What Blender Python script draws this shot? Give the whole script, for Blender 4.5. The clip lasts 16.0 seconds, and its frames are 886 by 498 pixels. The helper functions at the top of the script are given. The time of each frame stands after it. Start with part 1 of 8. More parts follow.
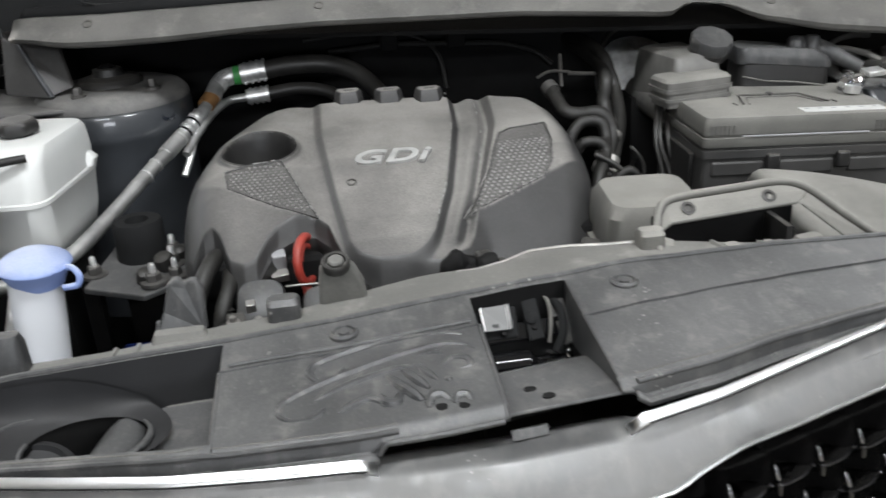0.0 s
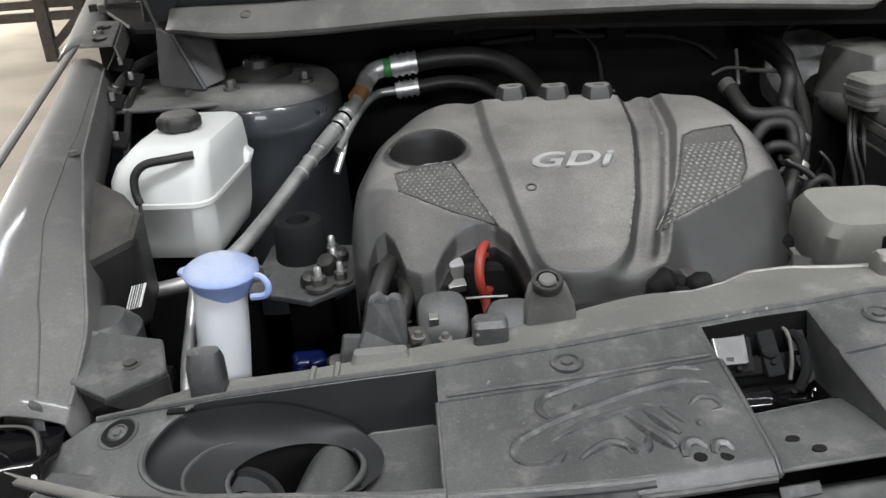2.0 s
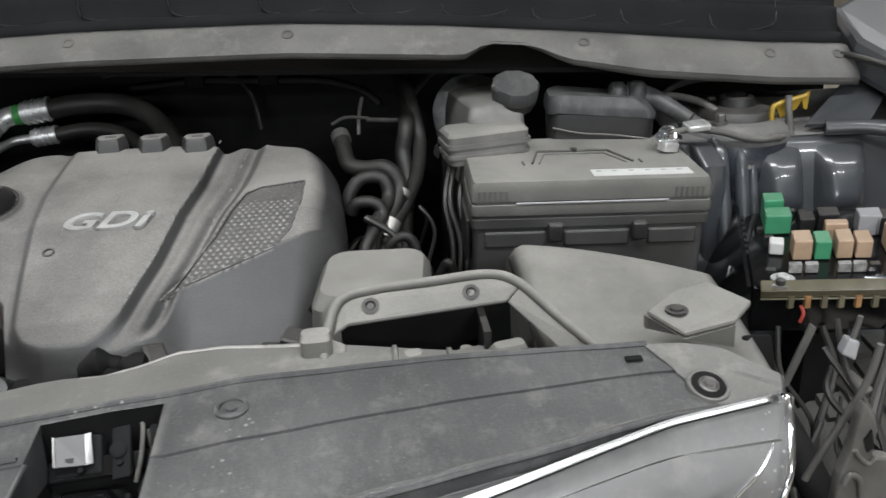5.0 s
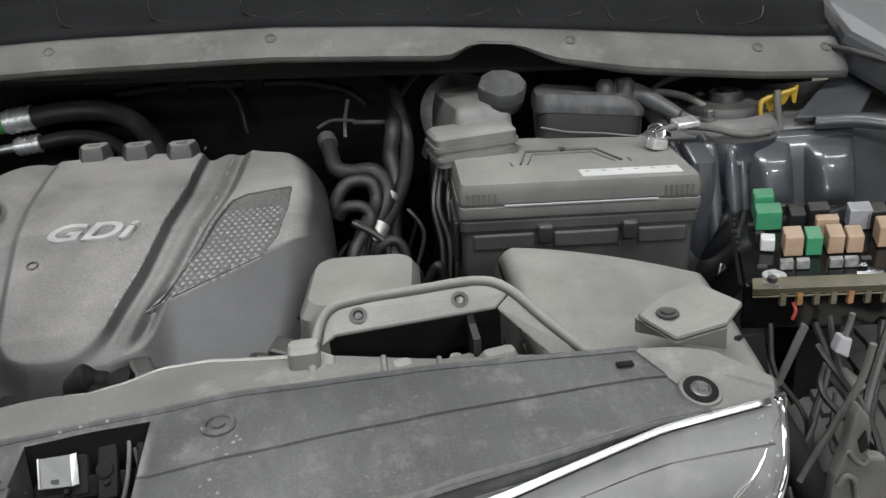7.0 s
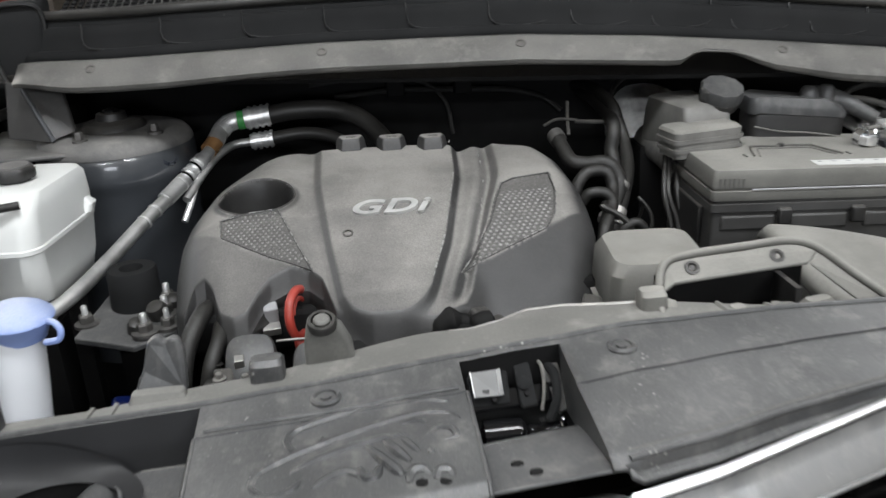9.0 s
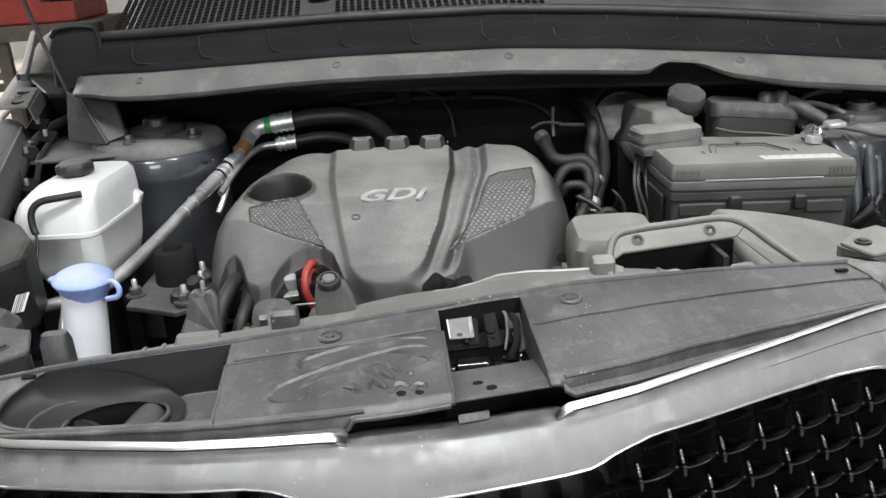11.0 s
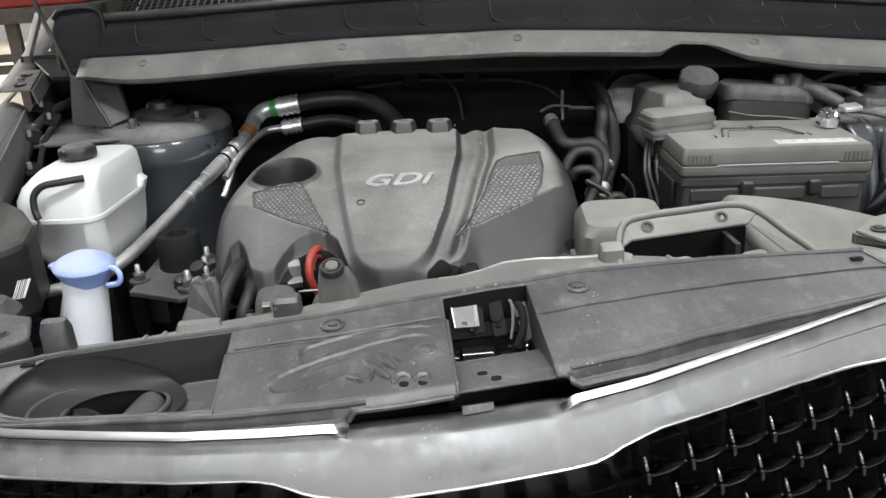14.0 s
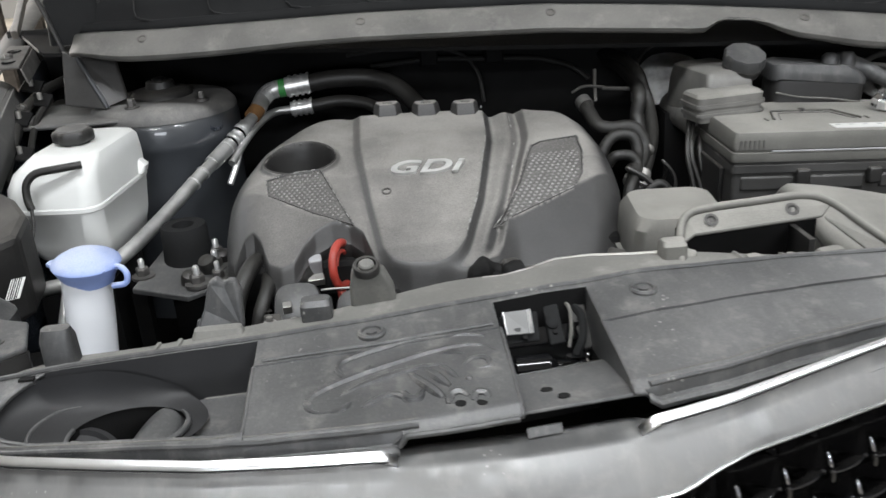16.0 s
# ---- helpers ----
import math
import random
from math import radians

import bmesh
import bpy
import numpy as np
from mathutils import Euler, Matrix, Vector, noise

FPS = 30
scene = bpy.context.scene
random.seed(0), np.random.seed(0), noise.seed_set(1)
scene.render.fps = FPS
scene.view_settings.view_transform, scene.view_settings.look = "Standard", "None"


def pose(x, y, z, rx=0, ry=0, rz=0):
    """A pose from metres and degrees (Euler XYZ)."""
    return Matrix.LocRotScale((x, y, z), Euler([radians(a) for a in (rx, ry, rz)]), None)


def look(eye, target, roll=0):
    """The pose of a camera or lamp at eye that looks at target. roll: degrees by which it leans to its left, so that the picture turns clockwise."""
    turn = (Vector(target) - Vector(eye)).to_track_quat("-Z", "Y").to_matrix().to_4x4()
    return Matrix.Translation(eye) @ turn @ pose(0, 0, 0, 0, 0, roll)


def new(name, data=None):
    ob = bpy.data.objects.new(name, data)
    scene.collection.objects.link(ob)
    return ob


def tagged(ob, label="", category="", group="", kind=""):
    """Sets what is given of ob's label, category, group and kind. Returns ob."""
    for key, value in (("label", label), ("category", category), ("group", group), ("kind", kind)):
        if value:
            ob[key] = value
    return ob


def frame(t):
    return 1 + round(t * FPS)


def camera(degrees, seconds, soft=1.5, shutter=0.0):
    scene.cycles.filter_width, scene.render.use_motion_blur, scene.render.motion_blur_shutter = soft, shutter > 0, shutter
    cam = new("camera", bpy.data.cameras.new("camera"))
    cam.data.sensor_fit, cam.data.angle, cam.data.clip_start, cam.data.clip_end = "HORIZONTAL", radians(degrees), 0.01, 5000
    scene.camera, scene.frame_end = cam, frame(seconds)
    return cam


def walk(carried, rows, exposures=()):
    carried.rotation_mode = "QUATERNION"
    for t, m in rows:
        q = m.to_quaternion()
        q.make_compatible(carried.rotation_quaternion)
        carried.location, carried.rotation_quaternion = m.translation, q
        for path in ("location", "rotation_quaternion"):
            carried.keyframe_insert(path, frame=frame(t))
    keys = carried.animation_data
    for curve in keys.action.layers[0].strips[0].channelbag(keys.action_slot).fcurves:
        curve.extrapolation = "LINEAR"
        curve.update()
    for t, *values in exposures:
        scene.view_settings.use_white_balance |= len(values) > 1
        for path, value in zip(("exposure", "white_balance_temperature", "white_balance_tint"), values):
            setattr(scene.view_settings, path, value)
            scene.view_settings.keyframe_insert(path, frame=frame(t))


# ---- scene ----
cam = camera(55.0, 16.0, 1.5, 0.5)
METRES, EYE, TILT, LEAN, TURN = 1.4, 1.5, -30.0, 0.0, 0.0
PATH = [
    (0, (-0.121, -0.643, 1.253), (0.096, 1.179, 0.457), -3.5),
    (0.5, (-0.166, -0.604, 1.258), (-0.043, 1.226, 0.461), -4.5),
    (1, (-0.226, -0.569, 1.261), (-0.178, 1.266, 0.465), -4.4),
    (1.5, (-0.232, -0.556, 1.261), (-0.198, 1.273, 0.453), -4.4),
    (2, (-0.238, -0.56, 1.26), (-0.188, 1.264, 0.442), -4.0),
    (2.5, (-0.238, -0.552, 1.263), (-0.189, 1.271, 0.442), -3.9),
    (3, (-0.173, -0.542, 1.254), (-0.119, 1.297, 0.47), -3.8),
    (3.5, (0.008, -0.548, 1.25), (0.098, 1.288, 0.462), -1.3),
    (4, (0.144, -0.551, 1.262), (0.217, 1.284, 0.471), -3.2),
    (4.5, (0.205, -0.533, 1.258), (0.331, 1.302, 0.471), -3.3),
    (5, (0.236, -0.525, 1.256), (0.381, 1.31, 0.475), -3.3),
    (5.2, (0.249, -0.524, 1.255), (0.388, 1.311, 0.472), -3.6),
    (7.3, (0.24, -0.511, 1.264), (0.398, 1.316, 0.466), -4.4),
    (7.5, (0.204, -0.506, 1.262), (0.361, 1.322, 0.465), -3.6),
    (7.7, (0.153, -0.492, 1.257), (0.299, 1.336, 0.46), -3.2),
    (8, (0.083, -0.488, 1.259), (0.223, 1.342, 0.465), -3.1),
    (8.5, (-0.02, -0.507, 1.254), (0.139, 1.33, 0.479), -3.1),
    (9, (-0.089, -0.612, 1.261), (0.087, 1.246, 0.543), -3.3),
    (9.5, (-0.087, -0.752, 1.27), (0.051, 1.124, 0.592), -3.4),
    (12, (-0.048, -0.798, 1.276), (0.048, 1.081, 0.598), -4.1),
    (12.5, (-0.049, -0.79, 1.275), (0.032, 1.089, 0.595), -4.2),
    (13, (-0.054, -0.785, 1.276), (0.033, 1.086, 0.576), -3.9),
    (13.5, (-0.053, -0.782, 1.273), (0.039, 1.083, 0.557), -4.0),
    (14, (-0.052, -0.777, 1.274), (0.03, 1.089, 0.558), -4.1),
    (14.5, (-0.047, -0.77, 1.271), (0.039, 1.095, 0.555), -4.1),
    (15, (-0.047, -0.765, 1.272), (0.037, 1.097, 0.548), -4.1),
    (15.5, (-0.057, -0.749, 1.272), (0.02, 1.109, 0.537), -4.0),
    (16, (-0.106, -0.679, 1.258), (0.006, 1.168, 0.499), -3.8),
]
walk(cam, [(t, look(eye, target, roll)) for t, eye, target, roll in PATH],
     [(0.0, -0.03), (1.5, -0.11), (3.0, -0.13), (4.0, -0.05), (5.0, -0.12), (8.0, -0.09), (9.5, 0.06), (12.0, 0.15), (14.5, 0.14), (16.0, 0.04)])

# ---- world and lights ----
w = bpy.data.worlds.new("world")
scene.world = w
w.use_nodes = True
w.node_tree.nodes["Background"].inputs[0].default_value = (0.9, 0.95, 1.0, 1)
w.node_tree.nodes["Background"].inputs[1].default_value = 0.008


def area(name, loc, target, sx, sy, watts, col=(0.97, 1.0, 1.03)):
    d = bpy.data.lights.new(name, "AREA")
    d.shape, d.size, d.size_y, d.energy, d.color = "RECTANGLE", sx, sy, watts, col
    ob = new(name, d)
    ob.matrix_world = look(loc, target)
    return ob


# unseen lamps; the 24 W one is added to brighten the chrome's right end
LAMPS = [(-0.10, -0.50, 46), (1.75, -0.75, 24), (2.9, 2.2, 38), (-2.9, 2.2, 45), (-1.1, -4.2, 100), (1.9, -3.2, 110)]
for lx, ly, lw in LAMPS:
    area("ceiling_lamp_light", (lx, ly, 2.78), (lx, ly, 0), 1.6, 0.22, lw)
# unseen fill light added in front of the car; no door is there
area("front_fill_light", (-0.3, -6.9, 1.7), (-0.3, 0, 1.3), 2.2, 0.7, 60, (0.93, 0.98, 1.06))
# unseen warm area light added by the west wall to brighten the floor
area("west_fill_light", (-8.9, 7.5, 1.5), (0, 7.0, 0.6), 5.0, 2.6, 1900, (1.0, 0.96, 0.90))


# ---- materials ----
def mat(name, col, rough=0.6, metal=0.0, dust=0.0, dustcol=(0.30, 0.28, 0.25), scale=30.0, bump=0.15, grain=900.0,
        var=0.25, trans=0.0, coat=0.0, floor_dust=0.35, spots=0.0, sub=0.0, slope=(-0.1, 0.85), speck=0.0, streak=0.0, drops=0.0, blot=22.0, pepper=True):
    """A dusty surface: fine grain, blotches, and dust that has settled on what faces up."""
    m = bpy.data.materials.new(name)
    m.use_nodes = True
    nt = m.node_tree
    N, L = nt.nodes, nt.links
    bsdf = N["Principled BSDF"]
    tc = N.new("ShaderNodeTexCoord")
    n1 = N.new("ShaderNodeTexNoise")
    n1.inputs["Scale"].default_value, n1.inputs["Detail"].default_value = scale, 6
    n2 = N.new("ShaderNodeTexNoise")
    n2.inputs["Scale"].default_value, n2.inputs["Detail"].default_value = grain, 3
    L.new(tc.outputs["Object"], n1.inputs["Vector"])
    L.new(tc.outputs["Object"], n2.inputs["Vector"])
    hv = N.new("ShaderNodeMapRange")
    hv.inputs["From Min"].default_value, hv.inputs["From Max"].default_value = 0.3, 0.7
    hv.inputs["To Min"].default_value, hv.inputs["To Max"].default_value = 1 - var, 1 + var
    L.new(n1.outputs["Fac"], hv.inputs["Value"])
    base = N.new("ShaderNodeVectorMath")
    base.operation = "SCALE"
    base.inputs[0].default_value = col
    L.new(hv.outputs["Result"], base.inputs["Scale"])
    out = base.outputs["Vector"]
    rough_in = None
    up = None
    if dust > 0:
        g = N.new("ShaderNodeNewGeometry")
        s = N.new("ShaderNodeSeparateXYZ")
        L.new(g.outputs["Normal"], s.inputs[0])
        up = N.new("ShaderNodeMapRange")
        up.inputs["From Min"].default_value, up.inputs["From Max"].default_value = slope
        up.inputs["To Min"].default_value, up.inputs["To Max"].default_value = floor_dust, 1.0
        L.new(s.outputs["Z"], up.inputs["Value"])
        bl = N.new("ShaderNodeMapRange")
        bl.inputs["From Min"].default_value, bl.inputs["From Max"].default_value = 0.25, 0.75
        bl.inputs["To Min"].default_value, bl.inputs["To Max"].default_value = 0.5, 1.3
        L.new(n1.outputs["Fac"], bl.inputs["Value"])
        gr = N.new("ShaderNodeMapRange")
        gr.inputs["From Min"].default_value, gr.inputs["From Max"].default_value = 0.3, 0.7
        gr.inputs["To Min"].default_value, gr.inputs["To Max"].default_value = 0.7, 1.3
        L.new(n2.outputs["Fac"], gr.inputs["Value"])
        p1 = N.new("ShaderNodeMath"); p1.operation = "MULTIPLY"
        L.new(up.outputs[0], p1.inputs[0]); L.new(bl.outputs[0], p1.inputs[1])
        p2 = N.new("ShaderNodeMath"); p2.operation = "MULTIPLY"
        L.new(p1.outputs[0], p2.inputs[0]); L.new(gr.outputs[0], p2.inputs[1])
        p3 = N.new("ShaderNodeMath"); p3.operation = "MULTIPLY"; p3.use_clamp = True
        p3.inputs[1].default_value = dust
        L.new(p2.outputs[0], p3.inputs[0])
        mx = N.new("ShaderNodeMix"); mx.data_type = "RGBA"
        L.new(p3.outputs[0], mx.inputs["Factor"])
        L.new(out, mx.inputs["A"])
        mx.inputs["B"].default_value = (*dustcol, 1)
        out = mx.outputs["Result"]
        rm = N.new("ShaderNodeMapRange")
        rm.inputs["To Min"].default_value, rm.inputs["To Max"].default_value = rough, 0.85
        L.new(p3.outputs[0], rm.inputs["Value"])
        rough_in = rm.outputs[0]
        if metal > 0:
            mm = N.new("ShaderNodeMapRange")
            mm.inputs["To Min"].default_value, mm.inputs["To Max"].default_value = metal, 0.0
            L.new(p3.outputs[0], mm.inputs["Value"])
            L.new(mm.outputs[0], bsdf.inputs["Metallic"])

    def settled(fac):
        """Weigh a factor by how much dust the slope holds."""
        if up is None:
            return fac
        k = N.new("ShaderNodeMath"); k.operation = "MULTIPLY"
        L.new(fac, k.inputs[0]); L.new(up.outputs[0], k.inputs[1])
        return k.outputs[0]
    if spots > 0:
        n3 = N.new("ShaderNodeTexNoise")
        n3.inputs["Scale"].default_value, n3.inputs["Detail"].default_value = blot, 8
        n3.inputs["Roughness"].default_value = 0.7
        L.new(tc.outputs["Object"], n3.inputs["Vector"])
        r3 = N.new("ShaderNodeMapRange")
        r3.inputs["From Min"].default_value, r3.inputs["From Max"].default_value = 0.53, 0.76
        r3.inputs["To Max"].default_value = spots
        L.new(n3.outputs["Fac"], r3.inputs["Value"])
        m3 = N.new("ShaderNodeMix"); m3.data_type = "RGBA"
        L.new(settled(r3.outputs[0]), m3.inputs["Factor"]); L.new(out, m3.inputs["A"])
        m3.inputs["B"].default_value = (0.42, 0.40, 0.37, 1)
        out = m3.outputs["Result"]
    if streak > 0:
        mp = N.new("ShaderNodeMapping")
        mp.inputs["Scale"].default_value = (60, 22, 22)
        mp.inputs["Rotation"].default_value = (0, 0, 0.25)
        n6 = N.new("ShaderNodeTexNoise")
        n6.inputs["Scale"].default_value, n6.inputs["Detail"].default_value = 1.0, 5
        n6.inputs["Roughness"].default_value = 0.65
        L.new(tc.outputs["Object"], mp.inputs["Vector"]); L.new(mp.outputs[0], n6.inputs["Vector"])
        r6 = N.new("ShaderNodeMapRange")
        r6.inputs["From Min"].default_value, r6.inputs["From Max"].default_value = 0.50, 0.80
        r6.inputs["To Max"].default_value = streak
        L.new(n6.outputs["Fac"], r6.inputs["Value"])
        m6 = N.new("ShaderNodeMix"); m6.data_type = "RGBA"
        L.new(r6.outputs[0], m6.inputs["Factor"]); L.new(out, m6.inputs["A"])
        m6.inputs["B"].default_value = (0.34, 0.33, 0.31, 1)
        out = m6.outputs["Result"]
    if speck > 0:
        n4 = N.new("ShaderNodeTexNoise")
        n4.inputs["Scale"].default_value, n4.inputs["Detail"].default_value = 330, 3
        n4.inputs["Roughness"].default_value = 0.75
        L.new(tc.outputs["Object"], n4.inputs["Vector"])
        r4 = N.new("ShaderNodeMapRange")
        r4.inputs["From Min"].default_value, r4.inputs["From Max"].default_value = 0.56, 0.74
        r4.inputs["To Max"].default_value = speck
        L.new(n4.outputs["Fac"], r4.inputs["Value"])
        m4 = N.new("ShaderNodeMix"); m4.data_type = "RGBA"
        L.new(settled(r4.outputs[0]), m4.inputs["Factor"]); L.new(out, m4.inputs["A"])
        m4.inputs["B"].default_value = (0.46, 0.45, 0.43, 1)
        r5 = N.new("ShaderNodeMapRange")
        r5.inputs["From Min"].default_value, r5.inputs["From Max"].default_value = 0.44, 0.28
        r5.inputs["To Max"].default_value = speck if pepper else 0.0
        L.new(n4.outputs["Fac"], r5.inputs["Value"])
        m5 = N.new("ShaderNodeMix"); m5.data_type = "RGBA"
        L.new(r5.outputs[0], m5.inputs["Factor"]); L.new(m4.outputs["Result"], m5.inputs["A"])
        m5.inputs["B"].default_value = (0.03, 0.03, 0.03, 1)
        out = m5.outputs["Result"]
    if drops > 0:
        # dried splashes: pale dots of uneven size, gathered in patches
        vo = N.new("ShaderNodeTexVoronoi")
        vo.inputs["Scale"].default_value = 150
        n7 = N.new("ShaderNodeTexNoise")
        n7.inputs["Scale"].default_value, n7.inputs["Detail"].default_value = 13, 4
        L.new(tc.outputs["Object"], vo.inputs["Vector"]); L.new(tc.outputs["Object"], n7.inputs["Vector"])
        lim = N.new("ShaderNodeMapRange")
        lim.inputs["From Min"].default_value, lim.inputs["From Max"].default_value = 0.52, 0.72
        lim.inputs["To Min"].default_value, lim.inputs["To Max"].default_value = 0.0, 0.30
        L.new(n7.outputs["Fac"], lim.inputs["Value"])
        sub7 = N.new("ShaderNodeMath"); sub7.operation = "SUBTRACT"
        L.new(lim.outputs[0], sub7.inputs[0]); L.new(vo.outputs["Distance"], sub7.inputs[1])
        r7 = N.new("ShaderNodeMapRange")
        r7.inputs["From Min"].default_value, r7.inputs["From Max"].default_value = 0.0, 0.2
        r7.inputs["To Max"].default_value = drops
        L.new(sub7.outputs[0], r7.inputs["Value"])
        m7 = N.new("ShaderNodeMix"); m7.data_type = "RGBA"
        L.new(r7.outputs[0], m7.inputs["Factor"]); L.new(out, m7.inputs["A"])
        m7.inputs["B"].default_value = (0.52, 0.51, 0.48, 1)
        out = m7.outputs["Result"]
    L.new(out, bsdf.inputs["Base Color"])
    if rough_in:
        L.new(rough_in, bsdf.inputs["Roughness"])
    else:
        bsdf.inputs["Roughness"].default_value = rough
    if not (dust > 0 and metal > 0):
        bsdf.inputs["Metallic"].default_value = metal
    if trans:
        bsdf.inputs["Transmission Weight"].default_value = trans
    if coat:
        bsdf.inputs["Coat Weight"].default_value = coat
        bsdf.inputs["Coat Roughness"].default_value = 0.08
    if sub:
        bsdf.inputs["Subsurface Weight"].default_value = sub
        bsdf.inputs["Subsurface Radius"].default_value = (0.02, 0.02, 0.02)
    if bump:
        b = N.new("ShaderNodeBump")
        b.inputs["Strength"].default_value, b.inputs["Distance"].default_value = bump, 0.001
        L.new(n2.outputs["Fac"], b.inputs["Height"])
        L.new(b.outputs["Normal"], bsdf.inputs["Normal"])
    return m


# settled dust; its tight slope range also paints lit tops and shaded flanks
M_COVER = mat("dusty_cover_plastic", (0.019, 0.0193, 0.0205), 0.38, dust=0.84, dustcol=(0.300, 0.286, 0.267), scale=11, grain=800, bump=0.3, slope=(0.74, 0.985), floor_dust=0.10, speck=0.24, spots=0.2, blot=30.0)
M_COVER2 = mat("grained_grip_plastic", (0.03, 0.03, 0.03), 0.5, dust=0.42, dustcol=(0.262, 0.249, 0.233), scale=14, grain=420, bump=0.9, slope=(0.78, 0.99), floor_dust=0.18, speck=0.55)
# emblem strokes: panel plastic, smoother, with less dust and stronger pale spots
M_EMBLEM = mat("spotted_emblem_plastic", (0.036, 0.037, 0.039), 0.24, dust=0.18, dustcol=(0.26, 0.255, 0.245), scale=60, grain=900, bump=0.3, spots=0.5, slope=(0.5, 0.98), floor_dust=0.3, blot=90.0)
M_PANEL = mat("dusty_panel_plastic", (0.032, 0.033, 0.035), 0.34, dust=0.27, dustcol=(0.26, 0.256, 0.246), scale=9, grain=900, bump=0.2, spots=0.32, slope=(0.5, 0.98), floor_dust=0.3, speck=0.14, streak=0.2, drops=0.55, blot=34.0)
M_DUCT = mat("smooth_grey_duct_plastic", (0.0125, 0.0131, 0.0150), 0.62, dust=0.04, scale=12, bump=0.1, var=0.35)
M_DUST = mat("thick_dust_plastic", (0.05, 0.05, 0.045), 0.7, dust=0.85, dustcol=(0.315, 0.304, 0.278), scale=9, grain=1500, bump=0.15, slope=(0.2, 0.97), floor_dust=0.3, speck=0.06, spots=0.16)
M_TANK = mat("cloudy_grey_plastic", (0.15, 0.147, 0.138), 0.3, dust=0.4, dustcol=(0.20, 0.19, 0.175), scale=30, bump=0.1, slope=(0.3, 0.98), floor_dust=0.2, speck=0.1)
M_CASE = mat("dusty_battery_case", (0.022, 0.022, 0.0225), 0.4, dust=0.3, dustcol=(0.15, 0.145, 0.135), scale=14, bump=0.15, floor_dust=0.6)
M_BEAM = mat("dusty_painted_steel", (0.12, 0.12, 0.11), 0.5, dust=0.55, dustcol=(0.235, 0.227, 0.212), scale=9, grain=1200, bump=0.15, spots=0.5, slope=(0.3, 0.97), speck=0.15)
M_LIP = mat("dusty_cowl_steel", (0.062, 0.061, 0.058), 0.5, dust=0.64, dustcol=(0.205, 0.197, 0.182), scale=14, grain=1200, bump=0.15, spots=0.4, slope=(0.3, 0.97), speck=0.15)
M_BLACK = mat("black_plastic", (0.012, 0.012, 0.0125), 0.42, dust=0.22, scale=25, bump=0.2, slope=(0.3, 0.98), floor_dust=0.15, speck=0.1)
M_RUBBER = mat("black_rubber", (0.010, 0.010, 0.010), 0.42, dust=0.11, scale=30, bump=0.2)
# firewall: the shade under the cowl is put into its base colour
M_WALLB = mat("shade_black_firewall", (0.006, 0.0062, 0.0068), 0.95, dust=0.04, scale=9, bump=0.4, var=0.4)
M_SCUTTLE = mat("dark_scuttle_plastic", (0.007, 0.0072, 0.0075), 0.5, dust=0.07, dustcol=(0.12, 0.115, 0.11), scale=10, bump=0.2, floor_dust=0.2)
M_TOPDUST = mat("dust_on_paint", (0.04, 0.042, 0.046), 0.45, dust=0.62, dustcol=(0.25, 0.24, 0.225), scale=22, bump=0.3, spots=0.25, speck=0.15)
# grimy parts and recesses: the bay's deep shade is put into this near-black base
M_DARK = mat("near_black_grime_and_shade", (0.0052, 0.0052, 0.0054), 0.7, dust=0.04, dustcol=(0.12, 0.11, 0.10), scale=20, bump=0.4)
M_PAINT = mat("dark_blue_grey_paint", (0.016, 0.020, 0.028), 0.25, dust=0.11, dustcol=(0.16, 0.155, 0.15), scale=10, bump=0.05, coat=0.8, floor_dust=0.15)
M_PAINT2 = mat("dusty_blue_grey_paint", (0.031, 0.035, 0.041), 0.25, dust=0.28, dustcol=(0.15, 0.15, 0.15), scale=10, bump=0.05, coat=0.8, floor_dust=0.3)
M_FENDER = mat("dusty_grey_fender", (0.05, 0.052, 0.056), 0.34, dust=0.6, dustcol=(0.20, 0.194, 0.182), scale=7, bump=0.12, coat=0.25, spots=0.3, speck=0.16, floor_dust=0.55)
# dust and splashes; pale patches and streaks also paint in broken reflections
M_CHROME = mat("dusty_chrome", (0.17, 0.172, 0.175), 0.14, metal=1.0, dust=0.60, dustcol=(0.20, 0.197, 0.19), scale=9, grain=60, bump=0.02, var=0.12, floor_dust=1.0, spots=0.2, blot=40.0, drops=1.0, streak=0.26, pepper=False)
M_TRIM = mat("clean_chrome_trim", (0.93, 0.94, 0.95), 0.31, metal=1.0, scale=40, bump=0.02, var=0.05)
M_POLISH = mat("polished_chrome", (0.80, 0.81, 0.83), 0.12, metal=1.0, scale=40, bump=0.02, var=0.08)
M_HOSE = mat("dusty_rubber_hose", (0.012, 0.0117, 0.011), 0.5, dust=0.07, dustcol=(0.13, 0.118, 0.10), scale=45, bump=0.3, floor_dust=0.3, speck=0.1)
M_WORN = mat("worn_light_plastic", (0.26, 0.255, 0.245), 0.55, scale=120, bump=0.1, var=0.5)
M_LABEL = mat("grey_paper_label", (0.20, 0.20, 0.197), 0.6, scale=40, bump=0.05, var=0.1)
# booster metal: whitened base holds the lamp reflection as colour
M_BOOST = mat("booster_highlight_metal", (0.86, 0.86, 0.85), 0.35, metal=0.25, scale=60, bump=0.1)
M_BRIGHT = mat("bright_metal", (0.88, 0.88, 0.87), 0.36, metal=0.75, scale=60, bump=0.1)
M_STEEL = mat("dull_steel", (0.42, 0.41, 0.39), 0.4, metal=0.85, dust=0.2, scale=60, bump=0.2)
M_DARKST = mat("dark_worn_steel", (0.16, 0.155, 0.15), 0.45, metal=0.8, dust=0.15, scale=60, bump=0.2)
